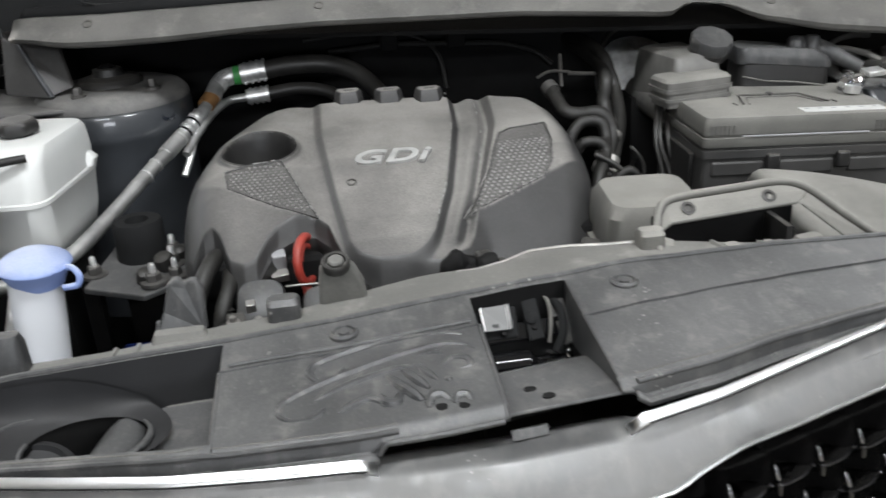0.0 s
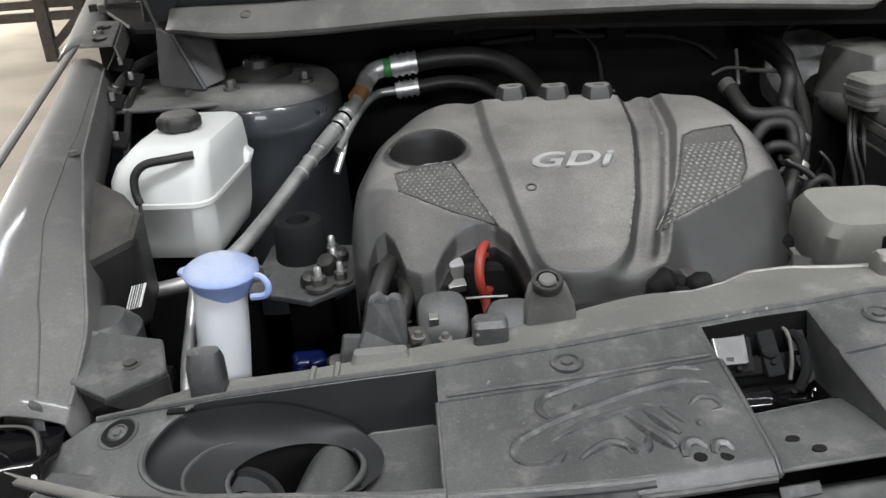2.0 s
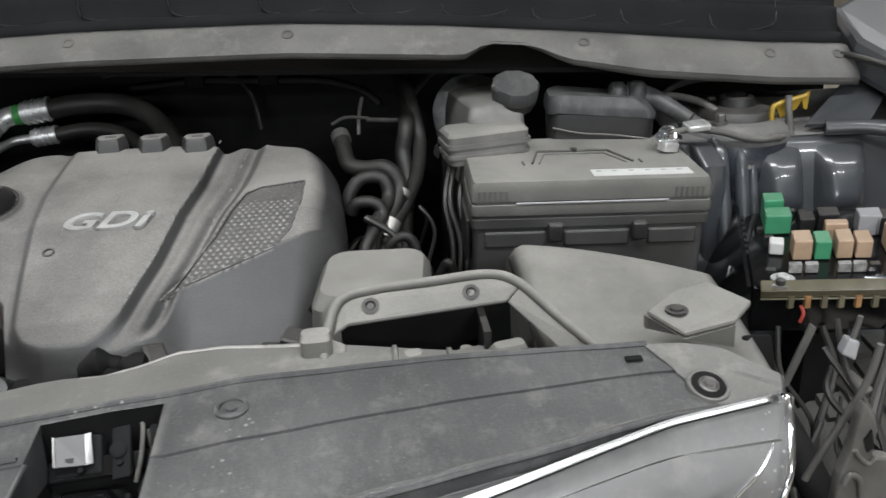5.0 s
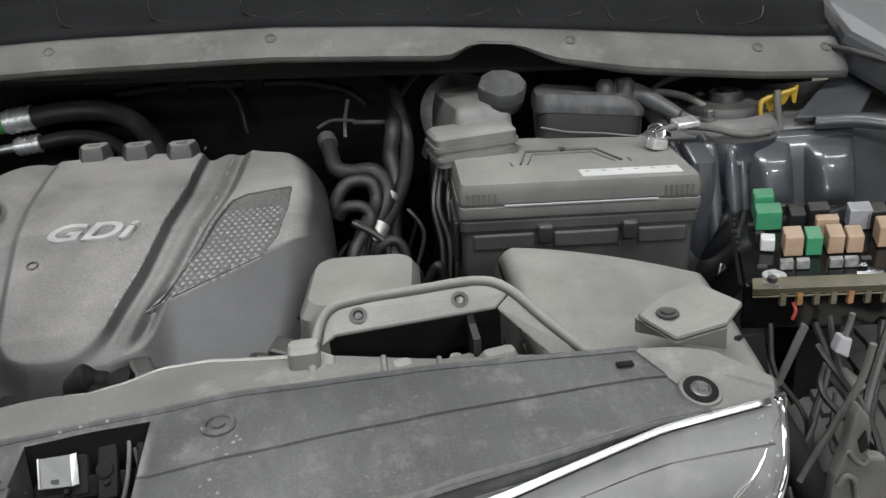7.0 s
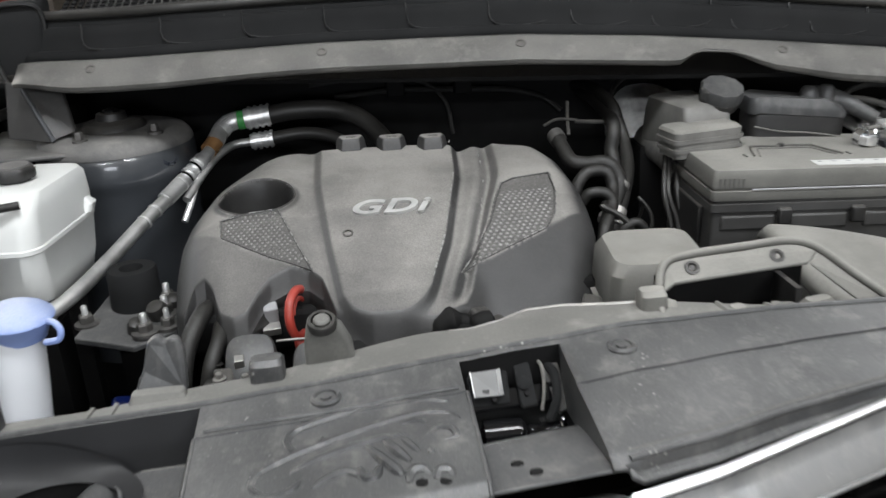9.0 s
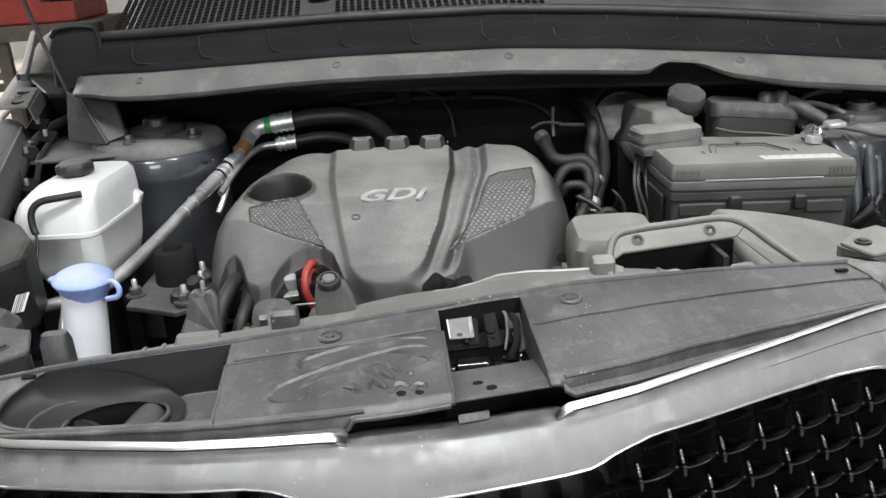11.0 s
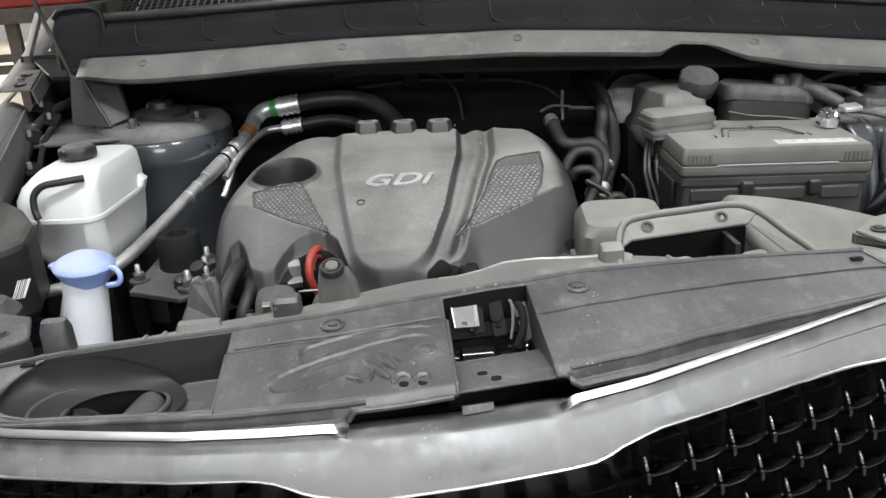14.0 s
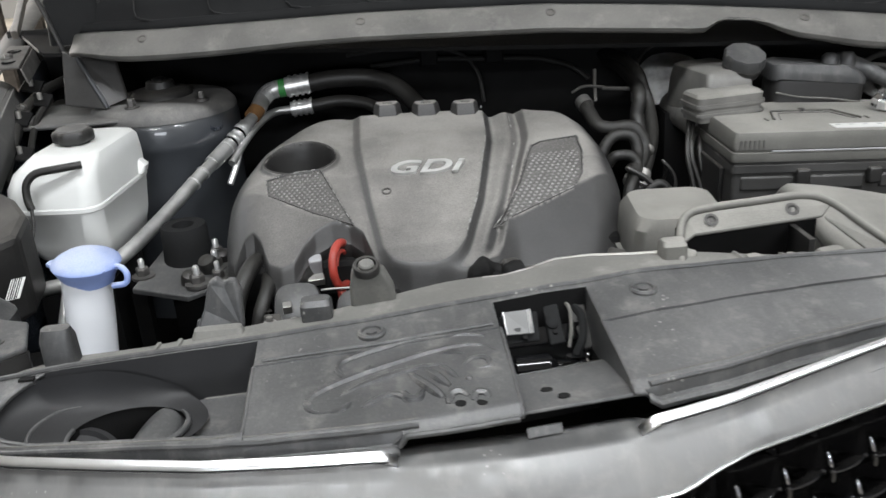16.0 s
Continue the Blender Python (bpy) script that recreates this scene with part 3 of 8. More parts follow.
def fender():
    # outer line and inner line of the left wing's top flange, front to back
    ys = lin(-0.16, 1.0, 44)
    def edge(y):
        return ipl(y, [-0.16, 0.0, 0.1, 0.295, 0.41, 0.6, 0.8, 1.0], [-0.59, -0.622, -0.646, -0.673, -0.685, -0.708, -0.742, -0.80])
    def inner(y):
        return ipl(y, [-0.16, 0.016, 0.094, 0.19, 0.26, 0.40, 0.70, 1.0], [-0.52, -0.524, -0.528, -0.557, -0.577, -0.617, -0.674, -0.73])
    def zt(y):
        return ipl(y, [-0.16, 0.016, 0.094, 0.19, 0.26, 0.40, 0.70, 1.0], [0.86, 0.892, 0.92, 0.942, 0.96, 0.987, 1.03, 1.07])
    def fn(y, v):
        e, i, z = edge(y), inner(y), zt(y)
        if v <= 0:      # outer side
            return (e + 0.02 * (1 - math.exp(4 * v)), y, z - 0.30 * v * v + 0.10 * v)
        if v <= 1:
            return (e + (i - e) * v, y, z + 0.012 * math.sin(v * math.pi) ** 0.8 - 0.004 * v)
        return (i + 0.012 * (v - 1), y, z - 0.004 - 0.045 * (v - 1))
    vs = [-1.6, -1.2, -0.8, -0.5, -0.25, -0.1, 0, 0.08, 0.2, 0.4, 0.6, 0.8, 0.95, 1.0, 1.1, 1.5, 2.0]
    bm = grid([y for y in ys if -0.005 < y < 0.72], vs, fn)
    p = part("front_wing", bm, M_FENDER, car, "dusty dark grey front wing")
    s = p.modifiers.new("thick", "SOLIDIFY"); s.thickness = 0.002; s.offset = -1
    part("wing_seam", tube([fn(y, ipl(y, [0.02, 0.044, 0.112, 0.242, 0.442, 0.70], [0.76, 0.73, 0.64, 0.60, 0.83, 0.88])) for y in lin(0.02, 0.69, 28)], 0.0009, 6, 2), M_CABLE, p)
    part("wing_lip", tube([fn(y, 0.99) for y in lin(0.02, 0.69, 24)], 0.0022, 6, 2), M_TOPDUST, p)
    for y in (0.39,):
        a = fn(y, 0.86)
        part("wing_bolt", lathe((a[0], a[1], a[2] + 0.001), [(0.008, 0), (0.008, 0.001), (0.005, 0.0012), (0.0048, 0.004), (0.003, 0.0045)], 12), M_DARKST, p)
    # A-pillar side panel behind the wing, and the bonnet hinge
    q = grid(lin(0.735, 1.35, 12), lin(0, 0.86, 6), lambda y, v: (-0.688 - 0.17 * (y - 0.725) - 0.075 * v, y, 1.050 + 0.13 * (y - 0.725) + 0.010 * math.sin(math.pi * v) - 0.030 * v * v))
    q = part("a_pillar_panel", q, M_FENDER, car, "dusty dark grey pillar panel")
    s = q.modifiers.new("thick", "SOLIDIFY"); s.thickness = 0.003; s.offset = -1
    o_ = grid(lin(0.42, 1.2, 20), lin(0, 1, 5), lambda y, v: (-0.748 - 0.140 * (y - 0.42) - 0.034 * v, y, 0.948 + 0.085 * (y - 0.42) - 0.022 * v * v))
    o_ = part("outer_wing_skin", o_, M_FENDER, car, "glossy dark outer skin of the wing")
    o_.modifiers.new("thick", "SOLIDIFY").thickness = 0.003
    h = part("bonnet_hinge", slab([(-0.688, 0.655, 1.062), (-0.640, 0.650, 1.062), (-0.652, 0.745, 1.080), (-0.690, 0.760, 1.080)], (0, 0, 0.004)), M_DARKST, car, "grey steel bonnet hinge", smooth=False, bevel=0.0015)
    part("hinge_flange", slab([(-0.640, 0.650, 1.062), (-0.634, 0.650, 1.040), (-0.646, 0.745, 1.056), (-0.652, 0.745, 1.080)], (0.003, 0, 0)), M_DARKST, h, smooth=False, bevel=0.001)
    for x, y, z in ((-0.664, 0.675, 1.070), (-0.670, 0.722, 1.079)):
        part("hinge_hole", lathe((x, y, z), [(0.0105, -0.002), (0.0105, 0.0012), (0.0085, 0.0016), (0.0075, 0.0004)], 18), M_DARK, h)
    bolt(h, (-0.672, 0.70, 1.073), 0.007, 0.005, M_DARKST)
    part("hinge_arm", slab([(-0.700, 0.800, 1.088), (-0.684, 0.790, 1.090), (-0.735, 1.02, 1.150), (-0.752, 1.03, 1.146)], (0, -0.002, 0.014)), M_DARKST, h, "worn steel hinge arm", smooth=False, bevel=0.002)
    part("prop_rod", tube([(-0.573, 0.70, 1.02), (-0.600, 0.70, 1.12), (-0.625, 0.70, 1.22), (-0.67, 0.66, 1.55), (-0.70, 0.60, 1.88)], 0.0035, 8), M_BLACK, car, "thin black bonnet prop rod")
    # inner wing: dark bracketed wall between wing and strut tower
    wall = grid(lin(0.30, 0.95, 16), lin(0, 1, 8), lambda y, v: (-0.60 - 0.05 * v - 0.08 * (y - 0.3), y, 0.70 + (zt(y) - 0.715) * v + 0.004 * math.sin(y * 40)))
    wall = part("inner_wing", wall, M_PAINT, car, "dark painted inner wing")
    s = wall.modifiers.new("thick", "SOLIDIFY"); s.thickness = 0.003
    for y, z in ((0.6, 0.97), (0.66, 1.0), (0.74, 1.01)):
        bolt(wall, (-0.655, y, z), 0.006, 0.007, M_DARKST, (0.5, 0, 0.8))
    # clips, a drain hose and small brackets along the inner wing
    part("drain_hose", tube([(-0.64, 0.50, 0.93), (-0.645, 0.57, 0.965), (-0.655, 0.66, 0.995), (-0.65, 0.75, 1.01), (-0.62, 0.80, 1.02)], 0.008, 12), M_RUBBER, wall, "black drain hose")
    part("loom", tube([(-0.615, 0.52, 0.92), (-0.622, 0.58, 0.962), (-0.635, 0.66, 0.985), (-0.632, 0.72, 1.0)], 0.005, 8), M_HOSE, wall)
    for k, (x, y, z) in enumerate(((-0.630, 0.555, 0.955), (-0.648, 0.625, 0.992), (-0.640, 0.700, 1.004), (-0.662, 0.735, 1.02))):
        c_ = part("wing_clip", slab([(x - 0.016, y - 0.010, z - 0.004), (x + 0.014, y - 0.012, z - 0.010), (x + 0.016, y + 0.014, z + 0.002), (x - 0.012, y + 0.016, z + 0.008)], (0, 0, 0.004)), M_DARK, wall, smooth=False, bevel=0.001)
        part("clip_stud", lathe((x, y, z + 0.002), [(0.004, 0), (0.004, 0.010), (0.0025, 0.011)], 10), M_STEEL, c_)
    # bonnet, held open above the bay
    part("bonnet", slab([(-0.68, 0.95, 1.27), (0.86, 0.80, 1.24), (0.72, 0.45, 2.05), (-0.58, 0.55, 2.07)], (0, 0.03, 0.02)), M_PAINT, car, "dark raised bonnet", smooth=False)


fender()


def strut_tower(c, s, label):
    f = 1.0 if s > 0 else 0.66
    t = part("strut_tower", lathe(c, [(0.118 * f, -0.34), (0.112 * f, -0.12), (0.112 * f, -0.072), (0.117 * f, -0.064), (0.1185 * f, -0.052), (0.117 * f, -0.030), (0.112 * f, -0.014), (0.103 * f, -0.004), (0.088 * f, 0.0), (0.060 * f, 0.001)], 48), M_PAINT2 if s > 0 else M_PAINT, car, label)
    part("tower_top", lathe((c[0], c[1], c[2] + 0.0015), [(0.1160 * f, -0.0215), (0.1150 * f, -0.0170), (0.1125 * f, -0.0115), (0.1045 * f, -0.003), (0.088 * f, 0.0015), (0.060 * f, 0.0025), (0.02, 0.0025)], 48), M_TOPDUST, t, "dusty tower top")
    part("mount_cup", lathe((c[0], c[1], c[2] + 0.003), [(0.050, -0.002), (0.048, 0.006), (0.043, 0.011), (0.039, 0.0105), (0.034, 0.013), (0.024, 0.014), (0.0215, 0.024), (0.015, 0.026), (0.013, 0.020)], 30), M_BLACK, t, "dusty rubber strut mount")
    part("strut_nut", lathe((c[0], c[1], c[2] + 0.022), [(0.012, 0), (0.012, 0.009), (0.008, 0.011)], 6), M_DARK, t, smooth=False)
    part("pressed_ring", lathe((c[0] + 0.110 * f * math.cos(radians(-38)), c[1] + 0.110 * f * math.sin(radians(-38)), c[2] - 0.030), [(0.018 * f, -0.006), (0.017 * f, 0.003), (0.013 * f, 0.005), (0.011 * f, 0.002), (0.003, 0.002)], 20, (0.72, -0.55, 0.42)), M_PAINT, t)
    for a, k in ((250, 0.083), (-37, 0.092), (105, 0.078)) if s > 0 else ((225, 0.078 * f), (-15, 0.078 * f), (105, 0.078 * f)):
        x, y = c[0] + k * math.cos(radians(a)), c[1] + k * math.sin(radians(a))
        bolt(t, (x, y, c[2] + 0.002), 0.0066, 0.012, M_DARKST)
    return t


strut_tower((-0.458, 0.722, 0.990), 1, "dark blue painted strut tower")
strut_tower((0.712, 0.525, 0.960), -1, "dusty dark painted strut tower")
part("tower_shelf", prism([(-0.655, 0.62), (-0.56, 0.615), (-0.46, 0.62), (-0.40, 0.66), (-0.40, 0.80), (-0.66, 0.82)], 0.974, 0.981), M_TOPDUST, car, "dusty painted shelf round the strut tower", smooth=False, bevel=0.003)
# brace plates beside the towers
part("tower_brace", slab([(-0.592, 0.664, 1.000), (-0.524, 0.654, 0.990), (-0.528, 0.658, 0.999), (-0.566, 0.690, 1.066), (-0.590, 0.695, 1.078)], (0, 0.008, 0.002)), M_BLACK, car, "dark painted brace plate", smooth=False, bevel=0.002)
part("tower_brace_flank", slab([(-0.566, 0.690, 1.066), (-0.526, 0.656, 0.994), (-0.498, 0.668, 1.002), (-0.517, 0.700, 1.076), (-0.540, 0.700, 1.085)], (0.002, 0.006, 0.004)), M_BLACK, car, "dusty painted brace flank", smooth=False, bevel=0.002)
part("tower_brace_rib", tube([(-0.566, 0.688, 1.067), (-0.547, 0.672, 1.031), (-0.525, 0.653, 0.993)], 0.0035, 8), M_PAINT2, car)


# ---- front end: panel, crossmember, chrome, grille ----
PX = [-0.55, -0.50, -0.41, -0.234, -0.12, -0.02, 0.06, 0.12, 0.27, 0.44, 0.47, 0.50, 0.535]
PB = [-0.02, 0.005, 0.003, 0.010, 0.020, 0.031, 0.037, 0.046, 0.054, 0.055, 0.056, 0.050, 0.012]
PZ = [0.865, 0.885, 0.898, 0.905, 0.909, 0.914, 0.918, 0.919, 0.917, 0.911, 0.908, 0.904, 0.897]
QX = [-0.55, -0.50, -0.413, -0.26, -0.116, -0.02, 0.07, 0.15, 0.224, 0.314, 0.433, 0.49, 0.535]
QF = [-0.045, -0.068, -0.100, -0.128, -0.136, -0.134, -0.126, -0.108, -0.082, -0.057, -0.019, -0.010, 0.002]


def px_(x, v):
    return ipl(x, QX, QF) + (ipl(x, PX, PB) - ipl(x, QX, QF)) * v


def pz_(x, y):
    yb, yf = ipl(x, PX, PB), ipl(x, QX, QF)
    v = (y - yf) / max(0.01, yb - yf)
    return ipl(x, PX, PZ) - 0.017 * (1 - v) - 0.005 * (1 - sstep(0.0, 0.08, v))


def front_panel():
    p = thing("radiator_cover", (0, -0.03, 0.88), "dusty dark grey plastic cover over the radiator support", "cover panel")
    us = sorted(set([round(x, 4) for x in lin(-0.55, 0.535, 120)] + [round(x, 4) for x in lin(-0.475, -0.23, 124)] + [-0.021, 0.070, -0.235, -0.2351, 0.078]))
    vs = sorted(set([round(v, 4) for v in lin(0, 1, 84)] + [0.06, 0.945, 0.1, 0.965, 0.59, 0.592, 0.70, 0.703]))

    def in_win(x, v):
        return -0.021 < x < 0.070 and v < 0.945

    def in_duct(x, v):
        if not 0.1 < v < 0.965:
            return False
        return -0.366 < x < -0.235 or math.hypot((x + 0.366) / 0.086, (px_(x, v) + 0.042) / 0.054) < 1

    def fn(x, v):
        # the recess round the latch widens a little towards the front
        x += (-0.003 + 0.002 * max(0.0, 0.945 - v)) * sstep(0.02, 0.07, x) * (1 - sstep(0.07, 0.13, x))
        y = px_(x, v)
        z = pz_(x, y)
        # long step running across the right half
        if x > 0.070:
            z -= 0.0022 * (1 - sstep(0.590, 0.592, v))
        if -0.235 < x < -0.021:
            z -= 0.0016 * (1 - sstep(0.70, 0.703, v))
        # turned-down front edge
        if v < 0.02 and not -0.115 < x < 0.080:
            z -= 0.008
        z += 0.0012 * noise.noise(Vector((x * 18, y * 18, 0)))
        return (x, y, z)
    s = part("cover_sheet", grid(us, vs, fn, skip=lambda x, v: in_win(x, v) or in_duct(x, v)), M_PANEL, p)
    if sum(f.normal.z for f in s.data.polygons) < 0:
        s.data.flip_normals()
    m = s.modifiers.new("thick", "SOLIDIFY"); m.thickness = 0.003; m.offset = -1
    # the latch opening: a sunk ledge in front of it, a sloping flank on either side, a near-black wall behind
    vs_ = lin(0.945, 0.0, 26)
    vb = 0.4725

    def low(side, v):
        """Foot of the flank: level beside the opening, then rising to the front edge."""
        a, b, c = ((-0.0205, 0.012, 0.872), (-0.0225, -0.055, 0.8785), (-0.0200, -0.1280, 0.8895)) if side < 0 else ((0.0665, 0.014, 0.866), (0.0665, -0.030, 0.8710), (0.0705, -0.1220, 0.8925))
        t = (0.945 - v) / 0.945
        a, b, c = Vector(a), Vector(b), Vector(c)
        if t < 0.5:
            return a.lerp(b, t / 0.5)
        k = (t - 0.5) / 0.5
        q = b.lerp(c, k)
        if side > 0:
            q.z = b.z + (c.z - b.z) * k ** 0.55
        return q
    for side, xe in ((-1, -0.021), (1, 0.070)):
        part("recess_flank", grid(vs_, lin(0, 1, 5), lambda v, t: Vector(fn(xe, v)).lerp(low(side, v), t)), M_PANEL, p, "dusty flank of the recess")
    part("recess_ledge", grid(lin(0, 1, 18), lin(0, 1, 14), lambda u, t: low(-1, vb * (1 - t)).lerp(low(1, vb * (1 - t)), u) + Vector((0, 0, 0.0006 * noise.noise(Vector((u * 4, t * 3, 1)))))), M_PANEL, p, "dusty ledge below the opening")
    part("ledge_edge", tube([low(-1, vb).lerp(low(1, vb), u) for u in lin(0, 1, 6)], 0.0010, 8, 3), M_PANEL, p)
    # wall, cheeks and apron carry the opening's shade in their near-black colour
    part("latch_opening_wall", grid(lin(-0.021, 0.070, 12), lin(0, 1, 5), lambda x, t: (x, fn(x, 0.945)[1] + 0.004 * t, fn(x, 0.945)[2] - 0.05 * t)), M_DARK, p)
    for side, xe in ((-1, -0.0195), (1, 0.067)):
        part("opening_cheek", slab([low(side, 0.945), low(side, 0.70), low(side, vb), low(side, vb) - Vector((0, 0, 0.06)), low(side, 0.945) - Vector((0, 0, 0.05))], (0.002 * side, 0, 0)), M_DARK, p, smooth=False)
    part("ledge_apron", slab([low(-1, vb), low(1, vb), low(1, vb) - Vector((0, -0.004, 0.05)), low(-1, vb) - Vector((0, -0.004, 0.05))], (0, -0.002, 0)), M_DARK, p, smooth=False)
    for a_, b_ in ((-0.54, -0.116), (0.081, 0.53)):
        sk = part("front_skirt", grid(lin(a_, b_, 46), [0, 1, 2, 3], lambda x, k: (x, px_(x, 0.0) - (0, 0.0025, 0.0045, 0.0048)[int(k)], fn(x, 0.0)[2] - (0.0, 0.0025, 0.0035, 0.007)[int(k)])), M_PANEL, p, "turned-down front skirt")
        sk.modifiers.new("thick", "SOLIDIFY").thickness = 0.0015
    part("ledge_front", tube([low(-1, 0.0).lerp(low(1, 0.0), u) for u in lin(0, 1, 6)], 0.0016, 8, 3), M_PANEL, p)
    part("front_lip", tube([(x, px_(x, 0.0) - 0.0008, fn(x, 0.0)[2] - 0.0012) for x in lin(-0.116, -0.023, 16)], 0.0024, 8, 1), M_PANEL, p, "rounded front lip")
    part("edge_tab", slab([(-0.017, -0.1270, 0.8745), (0.012, -0.1235, 0.8745), (0.012, -0.1290, 0.8690), (-0.017, -0.1330, 0.8690)], (0, 0.002, 0)), M_PANEL, p, "dusty folded tab", smooth=False, bevel=0.001)
    # rolled front edge with a groove behind it
    for a_, b_ in ((-0.50, -0.10), (0.083, 0.50)):
        part("front_bead", tube([(x, px_(x, 0.035), fn(x, 0.035)[2] + 0.0008) for x in lin(a_, b_, 26)], 0.0024, 8, 2), M_PANEL, p)
        part("front_groove", tube([(x, px_(x, 0.075), fn(x, 0.075)[2] - 0.0002) for x in lin(a_, b_, 26)], 0.0007, 6, 2), M_CABLE, p)
    # air duct: back wall, floor, and a funnel leading down to a finned hole
    hx, hy = -0.366, -0.042
    kx, ky, kz = -0.343, -0.052, 0.860
    rx_, ry_ = 0.050, 0.038
    bm = bmesh.new()
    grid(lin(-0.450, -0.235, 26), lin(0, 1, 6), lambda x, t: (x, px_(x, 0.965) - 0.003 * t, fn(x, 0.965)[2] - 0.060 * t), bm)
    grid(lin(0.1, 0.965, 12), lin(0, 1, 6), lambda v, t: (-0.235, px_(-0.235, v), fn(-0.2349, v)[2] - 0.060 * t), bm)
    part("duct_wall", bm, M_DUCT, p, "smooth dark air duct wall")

    def floor_(x, v):
        y = px_(x, v)
        z = fn(x, v)[2] - 0.034 - 0.016 * v
        z += 0.026 * (1 - sstep(0.0, 0.12, v - 0.1))
        return (x, y, z)
    part("duct_floor", grid(lin(-0.340, -0.235, 40), lin(0.1, 0.965, 44), floor_, skip=lambda x, v: math.hypot((x - hx) / 0.078, (px_(x, v) - hy) / 0.048) < 1), M_PANEL, p, "dusty air duct floor")
    part("floor_edge", tube([floor_(x, 0.955) for x in lin(-0.290, -0.240, 8)], 0.0018, 6, 2), M_BEAM, p)

    def funnel(a, t):
        ox, oy = hx + 0.0875 * math.cos(a), hy + 0.0555 * math.sin(a)
        oy = min(oy, px_(ox, 0.965) - 0.0065)
        ix, iy = kx + rx_ * math.cos(a), min(ky + ry_ * math.sin(a), oy - 0.002)
        k = t ** 1.9
        z0 = pz_(ox, oy) - 0.002
        z0 += (0.860 - z0) * (1 - sstep(radians(20), radians(100), a))
        z0 += (0.866 - z0) * sstep(radians(232), radians(288), a)
        return (ox + (ix - ox) * k, oy + (iy - oy) * k, z0 + (kz - z0) * t ** 0.42)
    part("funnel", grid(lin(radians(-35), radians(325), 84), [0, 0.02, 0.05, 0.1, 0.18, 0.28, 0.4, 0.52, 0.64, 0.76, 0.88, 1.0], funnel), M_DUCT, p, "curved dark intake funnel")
    part("duct_rim", tube([funnel(a, 0.0) for a in lin(radians(136), radians(275), 50)], 0.0030, 8, 1), M_PANEL, p, "dusty rolled rim of the duct")
    part("funnel_step", tube([funnel(a, 0.66) for a in lin(radians(122), radians(235), 18)], lambda t: 0.0006 + 0.0013 * math.sin(math.pi * t), 8, 3), M_PANEL, p, "dusty funnel step")
    part("funnel_lip", tube([(kx + rx_ * math.cos(a), ky + ry_ * math.sin(a), kz + 0.0005) for a in lin(radians(165), radians(285), 14)], 0.0020, 8, 3), M_PANEL, p, "dusty funnel lip")
    part("throat_ear", tube([(kx + rx_ * math.cos(a), ky + ry_ * math.sin(a), kz + 0.003) for a in lin(radians(-75), radians(34), 14)], lambda t: 0.0012 + 0.0018 * math.sin(math.pi * t), 10, 3), M_PANEL, p, "dusty rounded throat lip")
    # throat: the hole's shade is put into a near-black colour
    part("duct_throat", lathe((kx, ky, 0.78), [(0.0515, 0.0795), (0.0510, 0.02), (0.048, -0.04), (0.004, -0.042)], 40, wob=lambda a: 1.0 - 0.24 * math.sin(a) ** 2, open_first=True), M_DARK, p, "near-black shaded duct throat")
    part("horn_bell", tube([(-0.316, 0.000, 0.846), (-0.318, -0.020, 0.842), (-0.320, -0.045, 0.836), (-0.321, -0.070, 0.830), (-0.321, -0.095, 0.826)], lambda t: 0.004 + 0.034 * t ** 0.62, 28, 6), M_PANEL, p, "dusty tapered horn bell")
    part("horn_disc", lathe((-0.384, -0.058, 0.843), [(0.034, -0.02), (0.033, 0.0), (0.027, 0.003), (0.0245, -0.001), (0.018, -0.001), (0.016, 0.004), (0.009, 0.004), (0.008, 0.0), (0.002, 0.001)], 32, (0.30, -0.28, 0.91)), M_DUCT, p, "dark ringed horn disc")
    # moulded emblem: a sketch in raised curved strokes beside the opening
    def on(x, y):
        return (x, y, pz_(x, y) - 0.0034)
    long_strokes = [
        [(-0.168, -0.103), (-0.180, -0.101), (-0.187, -0.092), (-0.182, -0.079), (-0.162, -0.067), (-0.135, -0.056), (-0.108, -0.047), (-0.083, -0.040), (-0.058, -0.036), (-0.038, -0.040), (-0.030, -0.049)],
        [(-0.168, -0.103), (-0.158, -0.101), (-0.152, -0.093)],
        [(-0.146, -0.061), (-0.157, -0.060), (-0.163, -0.050), (-0.158, -0.038), (-0.140, -0.030), (-0.115, -0.023), (-0.085, -0.019), (-0.055, -0.020), (-0.036, -0.026)],
        [(-0.146, -0.061), (-0.137, -0.055), (-0.136, -0.048)],
        [(-0.160, -0.083), (-0.140, -0.072), (-0.115, -0.064), (-0.090, -0.059), (-0.072, -0.060)]]
    short_strokes = [
        [(-0.103, -0.066), (-0.094, -0.080), (-0.083, -0.096), (-0.079, -0.103)],
        [(-0.090, -0.062), (-0.081, -0.076), (-0.072, -0.090)],
        [(-0.078, -0.060), (-0.071, -0.071), (-0.064, -0.082)],
        [(-0.110, -0.088), (-0.106, -0.098), (-0.098, -0.100), (-0.094, -0.090)],
        [(-0.143, -0.102), (-0.134, -0.096), (-0.120, -0.090), (-0.110, -0.096), (-0.108, -0.103)],
        [(-0.076, -0.046), (-0.064, -0.045), (-0.056, -0.049)],
        [(-0.058, -0.064), (-0.049, -0.057), (-0.038, -0.060), (-0.036, -0.070), (-0.045, -0.072)],
        [(-0.058, -0.080), (-0.054, -0.086)],
        [(-0.075, -0.112), (-0.072, -0.101), (-0.064, -0.099), (-0.058, -0.106)],
        [(-0.056, -0.112), (-0.052, -0.104), (-0.045, -0.105), (-0.042, -0.112)]]
